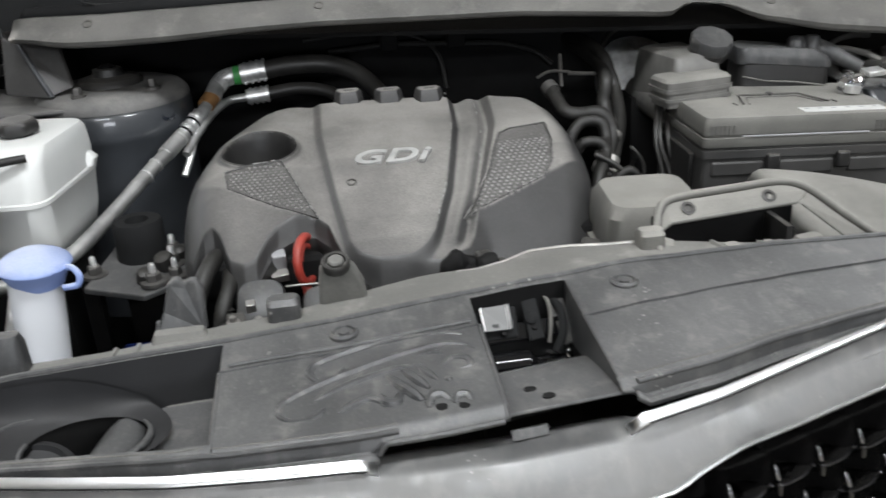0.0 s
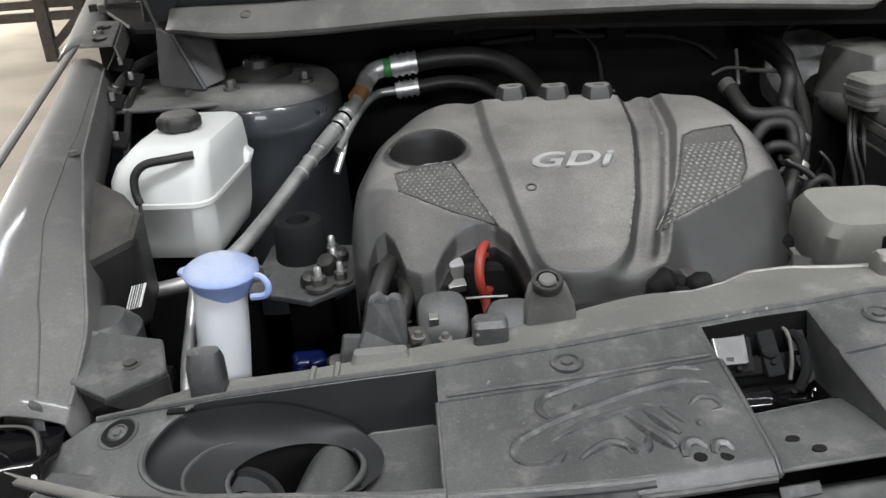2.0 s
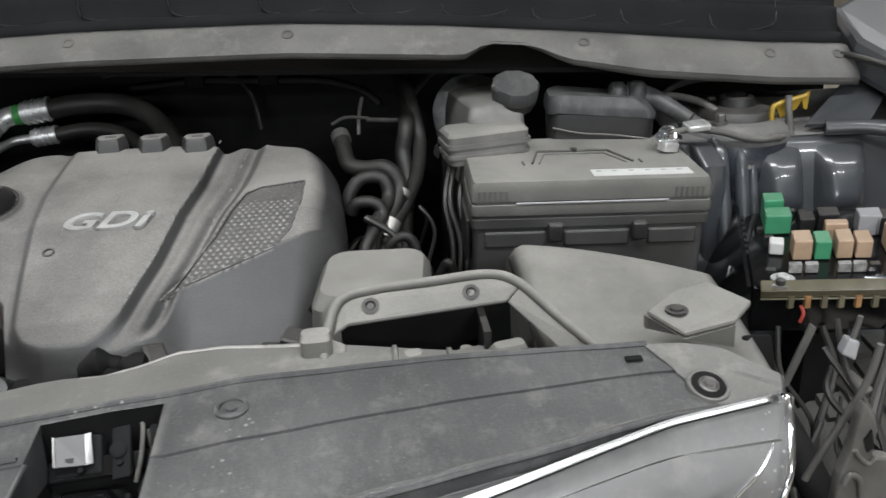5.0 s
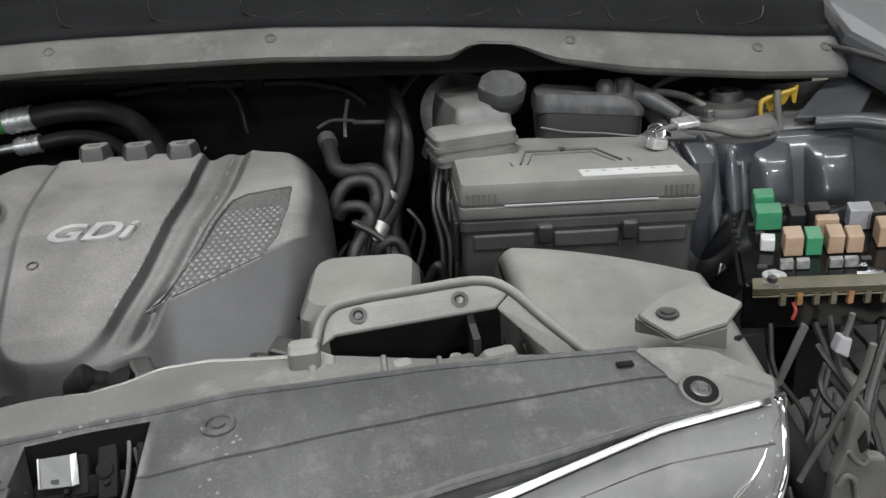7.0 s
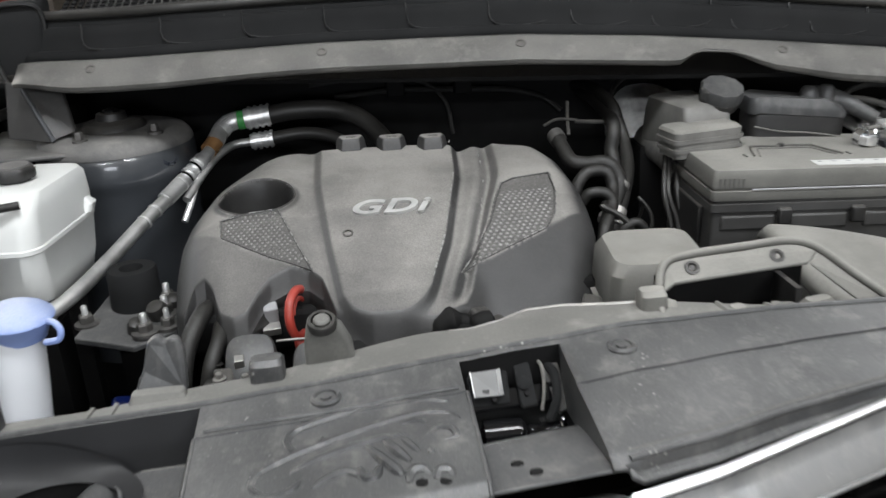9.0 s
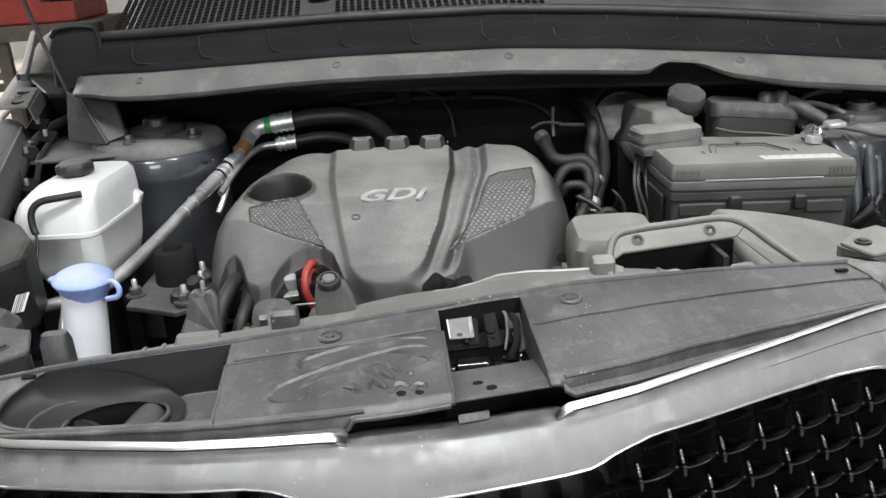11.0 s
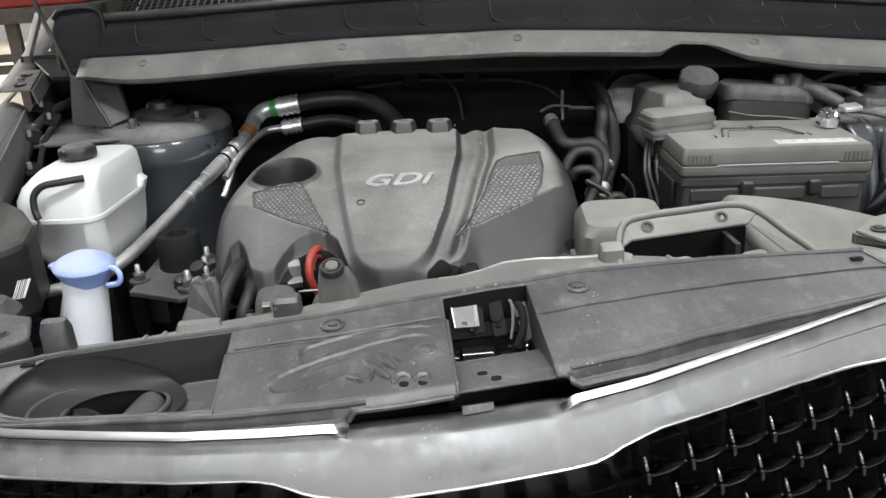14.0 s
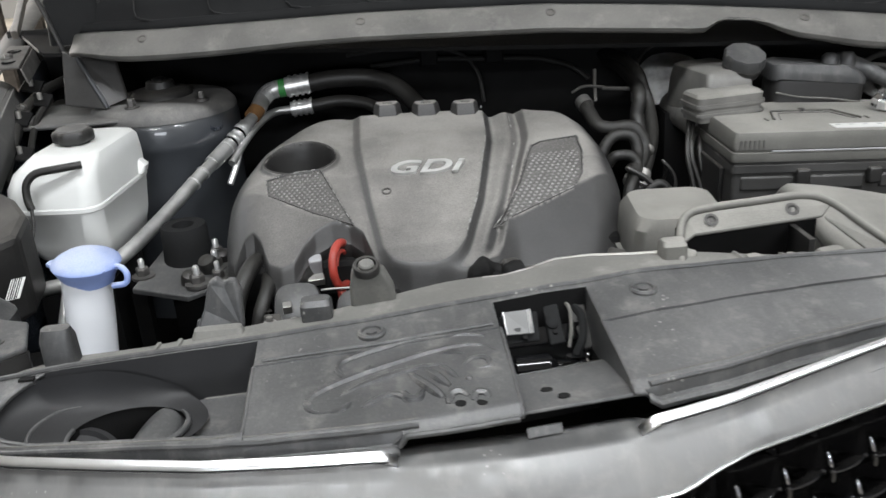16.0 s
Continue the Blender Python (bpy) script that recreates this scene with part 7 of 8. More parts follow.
def headlamp_left():
    h = thing("headlamp_housing", (-0.55, 0.15, 0.60), "dark dusty headlamp housing beside the wing", "headlamp")
    part("rear_box", slab([(-0.655, 0.44, 0.962), (-0.560, 0.345, 0.955), (-0.531, 0.300, 0.947), (-0.527, 0.250, 0.938), (-0.568, 0.190, 0.935), (-0.615, 0.25, 0.950)], (0, 0.0, -0.10)), M_BLACK, h, "dark dusty rear box", smooth=False, bevel=0.008)
    part("cap_bulge", loft([rrect(-0.545, 0.145, 0.85, 0.08, 0.08, 0.03), rrect(-0.540, 0.140, 0.89, 0.075, 0.075, 0.03), rrect(-0.540, 0.140, 0.905, 0.05, 0.05, 0.02)]), M_PANEL, h, "dusty rounded cap")
    lab = [Vector((-0.530, 0.190, 0.885)), Vector((-0.517, 0.196, 0.885)), Vector((-0.512, 0.212, 0.903)), Vector((-0.525, 0.206, 0.903))]
    lb = part("label", slab(lab, (0, -0.001, 0.001)), M_STICKER, h, "white barcode label", smooth=False)
    for k in range(5):
        t0, t1 = 0.12 + 0.16 * k, 0.18 + 0.16 * k + 0.03 * (k % 2)
        q = [lab[0].lerp(lab[1], t0), lab[0].lerp(lab[1], t1), lab[3].lerp(lab[2], t1), lab[3].lerp(lab[2], t0)]
        part("bar", slab([v + Vector((0, -0.0012, 0.0012)) for v in q], (0, -0.0004, 0.0004)), M_INK, lb, smooth=False)
    part("lamp_bezel", grid(lin(-0.64, -0.525, 14), lin(0, 1, 10), lambda x, v: (x, 0.004 - 0.10 * v - 0.5 * max(0, -0.56 - x), 0.884 - 0.05 * v * v - 0.008 * math.sin(v * 9) + 0.25 * (x + 0.56) * v)), M_GRILLE, h, "glossy dark lamp lens").modifiers.new("thick", "SOLIDIFY").thickness = 0.003
    part("lamp_bowl", lathe((-0.575, -0.045, 0.868), [(0.030, -0.03), (0.030, 0.004), (0.027, 0.008), (0.022, 0.002), (0.006, -0.004)], 30, (0.1, -0.5, 0.86)), M_GRILLE, h, "black lamp bowl")
    part("lens_edge", tube([(-0.60, 0.000, 0.888), (-0.565, 0.002, 0.888), (-0.545, -0.004, 0.884), (-0.535, -0.03, 0.872), (-0.532, -0.06, 0.855)], 0.0025, 10), M_POLISH, h, "bright lamp edge")
    part("lower_housing", box((-0.56, 0.05, 0.70), (0.13, 0.30, 0.24)), M_DARK, h, smooth=False, bevel=0.01)
    part("side_flap", slab([(-0.535, -0.085, 0.872), (-0.47, -0.095, 0.868), (-0.45, -0.055, 0.872), (-0.52, -0.045, 0.878)], (0, 0, -0.004)), M_PANEL, h, smooth=False, bevel=0.002)
    part("inner_brace", slab([(-0.585, 0.04, 0.90), (-0.55, 0.01, 0.90), (-0.545, -0.02, 0.84), (-0.585, 0.0, 0.82)], (0.01, 0, 0)), M_PANEL, h, smooth=False, bevel=0.002)
    part("lamp_leg", box((-0.55, 0.12, 0.42), (0.05, 0.05, 0.4)), M_DARK, h, smooth=False)


headlamp_left()


def hoses_right():
    o = thing("heater_hoses", (0.25, 0.50, 0.80), "bundle of dusty heater hoses between engine and battery", "hoses")
    upper_hoses = [([(0.196, 0.575, 0.962), (0.198, 0.560, 0.957), (0.200, 0.545, 0.950), (0.206, 0.520, 0.938), (0.224, 0.51, 0.935), (0.252, 0.50, 0.936), (0.266, 0.49, 0.912), (0.249, 0.46, 0.885), (0.230, 0.43, 0.868), (0.22, 0.41, 0.80)], 0.0104),
         ([(0.285, 0.80, 0.99), (0.29, 0.72, 1.0), (0.293, 0.625, 0.992), (0.297, 0.60, 0.97), (0.300, 0.58, 0.946), (0.291, 0.53, 0.915), (0.268, 0.48, 0.888), (0.242, 0.435, 0.864), (0.235, 0.42, 0.80)], 0.0095),
         ([(0.200, 0.475, 0.890), (0.204, 0.480, 0.914), (0.221, 0.485, 0.930), (0.246, 0.482, 0.928), (0.250, 0.468, 0.905), (0.228, 0.42, 0.882), (0.218, 0.40, 0.82)], 0.0085),
         ([(0.204, 0.455, 0.898), (0.213, 0.450, 0.911), (0.234, 0.447, 0.910), (0.241, 0.438, 0.895), (0.218, 0.40, 0.872), (0.21, 0.39, 0.82)], 0.0075)]
    lower_hoses = [([(0.240, 0.415, 0.850), (0.249, 0.412, 0.870), (0.265, 0.412, 0.878), (0.277, 0.41, 0.864), (0.28, 0.40, 0.82)], 0.0065),
         ([(0.29, 0.79, 0.985), (0.288, 0.68, 0.985), (0.284, 0.580, 0.970), (0.276, 0.562, 0.935), (0.279, 0.54, 0.905), (0.27, 0.50, 0.86), (0.262, 0.47, 0.80)], 0.0105),
         ([(0.215, 0.40, 0.850), (0.232, 0.395, 0.852), (0.25, 0.385, 0.83), (0.255, 0.38, 0.79)], 0.0075),
         ([(0.300, 0.42, 0.810), (0.315, 0.41, 0.840), (0.322, 0.41, 0.815), (0.32, 0.40, 0.76)], 0.006)]
    for h, r in upper_hoses + lower_hoses:
        part("hose", tube(h, r, 14), M_HOSE, o, "dusty bent heater hose")
    rnd = random.Random(5)
    for k in range(5):
        x, y = rnd.uniform(0.205, 0.325), rnd.uniform(0.40, 0.50)
        z = 0.86 + rnd.uniform(-0.03, 0.03)
        part("thin_hose", tube([(x, y + 0.03, z - 0.07), (x + rnd.uniform(-0.02, 0.02), y + 0.01, z - 0.01), (x + rnd.uniform(-0.02, 0.02), y, z + 0.012), (x + rnd.uniform(-0.03, 0.03), y - 0.012, z - 0.02), (x, y - 0.02, z - 0.09)], rnd.uniform(0.0025, 0.0055), 8), M_RUBBER, o)
    for c_, d_ in (((0.266, 0.49, 0.905), (0.4, 0.6, 0.7)), ((0.236, 0.44, 0.875), (0.5, 0.7, 0.5)), ((0.245, 0.44, 0.868), (0.5, 0.7, 0.5))):
        part("band_clamp", lathe(c_, [(0.0125, -0.005), (0.0142, -0.004), (0.0142, 0.004), (0.0125, 0.005)], 18, d_), M_STEEL, o, "dull steel band clamp")
    part("hose_clamp", tube([(0.1955, 0.576, 0.9635), (0.1985, 0.562, 0.9575)], 0.0122, 16, smooth_path=False), M_DARKST, o, "steel hose clamp")
    part("silver_fitting", tube([(0.252, 0.452, 0.884), (0.241, 0.437, 0.868)], 0.0135, 12, smooth_path=False), M_STEEL, o, "dull steel fitting")
    part("flange", tube([(0.232, 0.60, 0.975), (0.305, 0.60, 0.968)], 0.003, 8, smooth_path=False), M_CABLE, o)
    part("thin_stay", tube([(0.228, 0.63, 0.998), (0.222, 0.605, 0.978), (0.220, 0.59, 0.958)], 0.0026, 8), M_CABLE, o)
    part("cross_wire", tube([(0.185, 0.60, 0.972), (0.205, 0.60, 0.980), (0.235, 0.60, 0.977)], 0.0022, 8), M_CABLE, o)
    for k in (0, 1, 3, 5):
        x = 0.325 + 0.006 * k
        part("cable", tube([(x + 0.01, 0.50, 0.945), (x - 0.005, 0.46, 0.90), (x + 0.004 * math.sin(k * 2), 0.44, 0.85), (x - 0.006, 0.42, 0.78)], 0.0035, 6), M_RUBBER, o)
    part("hose_stay", box((0.27, 0.45, 0.53), (0.05, 0.05, 0.5)), M_DARK, o, smooth=False)
    g = thing("gearbox", (0.30, 0.45, 0.29), "dark grimy gearbox casing beside the engine", "gearbox")
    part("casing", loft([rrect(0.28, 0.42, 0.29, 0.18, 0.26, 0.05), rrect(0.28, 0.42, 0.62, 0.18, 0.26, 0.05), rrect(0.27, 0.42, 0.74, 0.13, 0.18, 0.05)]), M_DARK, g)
    # wiring along the firewall
    f = thing("firewall_wiring", (0.0, 0.78, 0.97), "thin dark wiring loom along the firewall", "wiring")
    part("loom", tube([(-0.12, 0.80, 1.000), (-0.02, 0.79, 1.006), (0.05, 0.785, 1.003), (0.11, 0.78, 1.0), (0.161, 0.78, 0.996), (0.195, 0.78, 0.988), (0.228, 0.78, 0.976), (0.254, 0.775, 0.955)], 0.0045, 8), M_HOSE, f)
    part("loom", tube([(-0.16, 0.81, 1.02), (-0.06, 0.80, 1.028), (0.02, 0.79, 1.018), (0.06, 0.78, 0.985), (0.07, 0.77, 0.93)], 0.0035, 8), M_HOSE, f)
    part("loom_clip", box((-0.02, 0.79, 1.01), (0.03, 0.02, 0.03)), M_DARK, f, bevel=0.003)
    part("loom_clip", box((0.09, 0.775, 1.01), (0.03, 0.02, 0.03)), M_DARK, f, bevel=0.003)
    part("loom_anchor", box((0.09, 0.81, 1.01), (0.02, 0.06, 0.02)), M_DARK, f)
    part("loom_curve", tube([(0.30, 0.66, 0.99), (0.33, 0.70, 1.01), (0.38, 0.72, 1.025), (0.44, 0.73, 1.03)], 0.004, 8), M_HOSE, f)


hoses_right()


def relay_box_rear():
    o = thing("control_module", (0.56, 0.56, 0.90), "dusty black control box with a ribbed hose behind the battery", "module")
    def hull(z, k, dx=0.0):
        return rrect(0.532 + dx, 0.535, z, 0.135 * k, 0.062 * k, 0.014, 4, -0.12)
    part("case", loft([hull(0.935, 0.98), hull(0.975, 1.0), hull(0.984, 0.97)]), M_BLACK, o, "black box front")
    lid = loft([hull(0.984, 1.03), hull(0.992, 1.03), hull(1.000, 0.97, -0.003), hull(1.005, 0.86, -0.008)])
    for v in lid.verts:
        v.co.z += 0.006 * math.sin((v.co.x - 0.46) * 34) * (1 if v.co.z > 0.98 else 1.6) - 0.12 * max(0, v.co.x - 0.55)
    part("case_lid", lid, M_PANEL, o, "dusty moulded lid")
    part("lid_seam", tube([(0.466, 0.510, 0.968), (0.50, 0.505, 0.960), (0.54, 0.500, 0.956), (0.575, 0.497, 0.950), (0.597, 0.497, 0.946)], 0.0012, 8), M_DUST, o)
    part("boot", tube([(0.570, 0.545, 0.998), (0.600, 0.535, 0.992), (0.625, 0.515, 0.978), (0.642, 0.500, 0.968)], lambda t: 0.015 - 0.006 * t, 14), M_PANEL, o, "dusty cable boot")
    for x in (0.556, 0.582):
        part("plug", lathe((x, 0.535, 0.985), [(0.013, 0), (0.0135, 0.015), (0.012, 0.024), (0.008, 0.029), (0.002, 0.030)], 18), M_PANEL, o, "dusty rubber boot")
    part("case_stay", box((0.54, 0.56, 0.80), (0.05, 0.03, 0.3)), M_DARK, o, smooth=False)
    w_ = thing("battery_cable", (0.66, 0.46, 0.94), "grey battery cable running to the wing", "cable")
    part("cable", tube([(0.595, 0.45, 0.967), (0.63, 0.455, 0.968), (0.665, 0.45, 0.962), (0.69, 0.445, 0.955), (0.715, 0.445, 0.951), (0.745, 0.455, 0.950)], 0.0042, 10), M_CABLE, w_)
    part("cable_top", tube([(0.612, 0.55, 0.980), (0.631, 0.55, 0.988), (0.665, 0.53, 0.982), (0.692, 0.50, 0.964), (0.713, 0.465, 0.952), (0.74, 0.45, 0.95)], 0.0048, 10), M_CABLE, w_)
    part("cable_loop", tube([(0.612, 0.55, 0.978), (0.635, 0.575, 0.986), (0.66, 0.60, 0.990), (0.70, 0.62, 0.991), (0.74, 0.64, 0.985)], 0.0045, 10), M_CABLE, w_)
    part("lug", box((0.632, 0.455, 0.972), (0.03, 0.02, 0.008), (10, 0, 10)), M_BRIGHT, w_, "bright cable lug", bevel=0.002)


relay_box_rear()


def right_body():
    b = part("inner_wing_panel", grid(lin(0.62, 1.05, 30), lin(0, 1, 20), lambda x, v: (x, 0.478 - 0.10 * v - 0.06 * (x - 0.62) + 0.006 * math.sin(x * 30), 0.945 - 0.30 * v - 0.04 * max(0, x - 0.85) + 0.012 * math.sin(v * 14))), M_PAINT2, car, "glossy dark blue-grey inner wing")
    b.modifiers.new("thick", "SOLIDIFY").thickness = 0.003
    t = part("inner_wing_shelf", grid(lin(0.62, 1.05, 24), lin(0, 1, 8), lambda x, v: (x, 0.476 + 0.18 * v - 0.06 * (x - 0.62), 0.947 + 0.012 * v)), M_TOPDUST, car, "dusty inner wing shelf")
    t.modifiers.new("thick", "SOLIDIFY").thickness = 0.003
    part("wing_post", loft([rrect(0.655, 0.445, 0.78, 0.035, 0.035, 0.010), rrect(0.652, 0.450, 0.925, 0.032, 0.032, 0.010), rrect(0.645, 0.475, 0.945, 0.03, 0.03, 0.01)]), M_PAINT2, car, "glossy painted wing post")
    part("brace_plate", slab([(0.777, 0.47, 0.953), (0.850, 0.45, 0.955), (0.925, 0.53, 0.985), (0.885, 0.56, 0.996)], (0.0, -0.004, 0.008)), M_PAINT2, car, "glossy blue-grey brace plate", smooth=False, bevel=0.002)
    part("wing_edge", tube([(0.80, 0.46, 0.955), (0.86, 0.44, 0.955), (0.93, 0.40, 0.935), (0.96, 0.36, 0.88), (0.965, 0.34, 0.80)], 0.010, 10), M_PAINT2, car, "rolled wing edge")
    part("upper_wing_rail", slab([(0.90, 0.43, 0.97), (0.98, 0.36, 0.95), (1.06, 0.60, 1.00), (0.92, 0.60, 1.01)], (0, 0, -0.01)), M_PAINT2, car, "dark painted wing rail", smooth=False, bevel=0.004)
    for a, b_ in (((0.72, 0.448, 0.925), (0.765, 0.444, 0.86)), ((0.79, 0.444, 0.925), (0.845, 0.438, 0.86))):
        cx_, cz_, w_, h_ = (a[0] + b_[0]) / 2, (a[2] + b_[2]) / 2, b_[0] - a[0] + 0.012, a[2] - b_[2] + 0.02
        part("pressed_panel", grid(lin(-1, 1, 15), lin(-1, 1, 13), lambda u, v: (cx_ + w_ / 2 * u, a[1] + 0.010 - 0.10 * (a[2] - cz_ - h_ / 2 * v) * 3 - 0.026 * (1 - abs(u) ** 4) * (1 - abs(v) ** 4), cz_ + h_ / 2 * v)), M_PAINT2, car, "rounded pressing in the inner wing")
    for x, y, z in ((0.70, 0.47, 0.915), (0.80, 0.455, 0.91), (0.835, 0.45, 0.905)):
        bolt(b, (x, y - 0.02, z), 0.0035, 0.004, M_DARKST, (0, -1, 0.3), washer=False)
    for x, r in ((0.664, 0.010), (0.690, 0.009), (0.704, 0.006)):
        part("pressed_flute", tube([(x, 0.476, 0.944), (x + 0.002, 0.458, 0.930), (x + 0.003, 0.446, 0.89), (x + 0.004, 0.42, 0.81)], r, 12), M_PAINT2, car)
    part("outer_wing_rail", slab([(0.94, 0.30, 0.98), (1.04, 0.28, 0.96), (1.06, 0.80, 1.09), (0.88, 0.62, 1.08), (0.86, 0.52, 1.05)], (0, 0, -0.05)), M_PAINT2, car, "dark painted side rail", smooth=False, bevel=0.012)
    part("rail_cable", tube([(0.80, 0.60, 1.03), (0.86, 0.50, 1.03), (0.92, 0.40, 1.0), (0.95, 0.33, 0.94)], 0.004, 8), M_RUBBER, car)
    part("longitudinal_rail", box((0.68, 0.20, 0.56), (0.09, 0.7, 0.12)), M_DARK, car, "dark chassis rail", smooth=False, bevel=0.01)
    y_ = thing("yellow_clip", (0.765, 0.475, 0.95), "yellow plastic clip on a grey stalk", "clip")
    part("stalk", tube([(0.762, 0.470, 0.945), (0.760, 0.478, 0.975), (0.762, 0.486, 0.992)], 0.0045, 10), M_CABLE, y_, "grey stalk")
    part("clip_head", tube([(0.743, 0.484, 0.949), (0.742, 0.486, 0.976), (0.749, 0.488, 0.982), (0.769, 0.490, 0.986), (0.787, 0.490, 0.990)], 0.0034, 8), M_YELLOW, y_)
    part("clip_web", slab([(0.748, 0.489, 0.979), (0.784, 0.491, 0.986), (0.777, 0.492, 0.973), (0.756, 0.490, 0.963)], (0, 0.002, 0)), M_YELLOW, y_, smooth=False)
    part("clip_tip", slab([(0.781, 0.489, 0.989), (0.791, 0.489, 0.996), (0.790, 0.490, 0.972), (0.786, 0.490, 0.973)], (0, 0.004, 0)), M_YELLOW, y_, smooth=False)


right_body()


def fuse_box():
    f = thing("fuse_box", (0.72, 0.33, 0.62), "open black fuse box with green, tan and grey relays", "fuse box")
    # a tilted tray: u to the right, v to the back
    O, U, V = Vector((0.655, 0.288, 0.842)), Vector((0.93, -0.22, 0.03)), Vector((0.30, 0.90, 0.12))
    U.normalize(); V.normalize()
    W = U.cross(V).normalized()
    K = 0.78
    at = lambda u, v, h=0.0: tuple(O + U * u * K + V * v * K + W * h * K)
    part("base", slab([at(-0.02, -0.02, -0.08), at(0.25, -0.02, -0.08), at(0.25, 0.20, -0.08), at(-0.02, 0.20, -0.08)], W * 0.061), M_GRILLE, f, smooth=False, bevel=0.003)
    part("side_wall", slab([at(-0.028, -0.03, 0.004), at(-0.028, 0.21, 0.012), at(-0.095, 0.21, -0.13), at(-0.085, -0.03, -0.12)], U * 0.004), M_GRILLE, f, "glossy black side wall", smooth=False)
    part("front_rail", slab([at(-0.01, -0.035, -0.012), at(0.25, -0.035, -0.012), at(0.25, -0.02, -0.002), at(-0.01, -0.02, -0.002)], W * 0.008), M_RAIL, f, "smoky clear front rail", smooth=False, bevel=0.001)
    for h_ in (-0.013, 0.0):
        part("rail_edge", tube([at(-0.01, -0.0365, h_), at(0.12, -0.0365, h_), at(0.25, -0.0365, h_)], 0.0012, 6), M_RAIL, f, "clear rail edge")
    for k in range(9):
        p0 = at(0.03 + 0.022 * k, -0.036, -0.018)
        part("brass_pin", box(p0, (0.006, 0.005, 0.014)), M_RUST if k % 3 == 1 else M_RAIL, f, smooth=False)

    def relay(u, v, su, sv, h, m, lab):
        if v < 0.1:
            u, v = u + 0.021, v + 0.012
        bm = slab([at(u, v), at(u + su, v), at(u + su, v + sv), at(u, v + sv)], W * h * K)
        return part("relay", bm, m, f, lab, smooth=False, bevel=0.0015)
    for u, v, su, sv, h, m, lab in (
            (0.010, 0.122, 0.038, 0.030, 0.032, M_GREEN, "green plastic relay"), (0.010, 0.158, 0.030, 0.028, 0.040, M_GREEN, "green plastic relay"),
            (0.020, 0.032, 0.026, 0.034, 0.032, M_TAN, "tan plastic relay"), (0.050, 0.032, 0.022, 0.034, 0.030, M_GREEN, "green plastic relay"),
            (0.080, 0.034, 0.022, 0.036, 0.030, M_TAN, "tan plastic relay"), (0.106, 0.034, 0.022, 0.034, 0.028, M_TAN, "tan plastic relay"),
            (0.070, 0.080, 0.032, 0.016, 0.032, M_TAN, "tan plastic relay"), (0.150, 0.046, 0.030, 0.034, 0.034, M_TAN, "tan plastic relay"), (0.186, 0.05, 0.03, 0.03, 0.03, M_TAN, "tan plastic relay"),
            (0.060, 0.120, 0.022, 0.026, 0.026, M_BLACK, "black relay"), (0.086, 0.122, 0.030, 0.026, 0.032, M_BLACK, "black relay"), (0.120, 0.098, 0.032, 0.028, 0.034, M_GREY, "grey plastic relay"),
            (0.165, 0.11, 0.03, 0.03, 0.03, M_BLACK, "black relay")):
        relay(u, v, su, sv, h, m, lab)
    for u in (0.032, 0.054, 0.098, 0.118):
        part("mini_fuse", slab([at(u, 0.010), at(u + 0.017, 0.010), at(u + 0.017, 0.020), at(u, 0.020)], W * 0.010), M_WORN, f, "pale small fuse", smooth=False)
    part("white_plug", slab([at(0.010, 0.062), at(0.030, 0.058), at(0.032, 0.078), at(0.012, 0.082)], W * 0.016), M_STICKER, f, "white plug", smooth=False, bevel=0.002)
    bolt(f, at(0.022, -0.004, 0.0), 0.0075, 0.004, M_BRIGHT)
    part("corner_clip", slab([at(0.004, -0.030, 0.0), at(0.024, -0.034, 0.0), at(0.020, -0.022, 0.0), at(0.008, -0.020, 0.0)], W * 0.004), M_STEEL, f, "bright corner clip", smooth=False)
    part("clip_knob", lathe(at(0.016, -0.026, 0.004), [(0.005, 0), (0.005, 0.006), (0.002, 0.008)], 12), M_BLACK, f)
    rnd = random.Random(5)
    for k in range(26):
        u, v, h = rnd.uniform(0.0, 0.235), rnd.uniform(0.005, 0.19), rnd.uniform(0.006, 0.016)
        if v > 0.028 and u > 0.015 and v < 0.075 and u < 0.13:
            continue
        part("socket", slab([at(u, v, -0.018), at(u + 0.013, v, -0.018), at(u + 0.013, v + 0.010, -0.018), at(u, v + 0.010, -0.018)], W * (h + 0.008)), (M_BLACK, M_GRILLE, M_RUBBER, M_CABLE)[k % 4], f, smooth=False)
    for k in range(7):
        part("side_rib", slab([at(-0.026, 0.07 + 0.018 * k, -0.004), at(-0.016, 0.07 + 0.018 * k, -0.004), at(-0.016, 0.078 + 0.018 * k, -0.004), at(-0.026, 0.078 + 0.018 * k, -0.004)], W * 0.003), M_HOSE, f, smooth=False)
    part("white_tag", slab([at(-0.047, 0.06, -0.05), at(-0.046, 0.068, -0.05), at(-0.042, 0.066, -0.02), at(-0.043, 0.058, -0.02)], (-0.002, 0, 0)), M_STICKER, f, "small white tag", smooth=False)
    for k in (0, 2, 5):
        u0, v0 = 0.02 + 0.03 * k, -0.02
        a = Vector(at(u0, v0, -0.07))
        part("wire", tube([a, a + Vector((0.01 * math.sin(k), -0.02, -0.05)), a + Vector((0.03 * math.cos(k * 2), -0.05, -0.12)), a + Vector((-0.02 + 0.01 * k, -0.06, -0.24))], 0.003 + 0.0007 * (k % 3), 8), M_RUBBER, f)
    part("red_wire", tube([at(0.045, -0.034, -0.026), at(0.048, -0.042, -0.034), at(0.044, -0.046, -0.046)], 0.0018, 8), M_ORANGE, f, "short red wire")
    part("box_stay", box((0.74, 0.32, 0.66), (0.05, 0.05, 0.20)), M_DARK, f, smooth=False)


fuse_box()


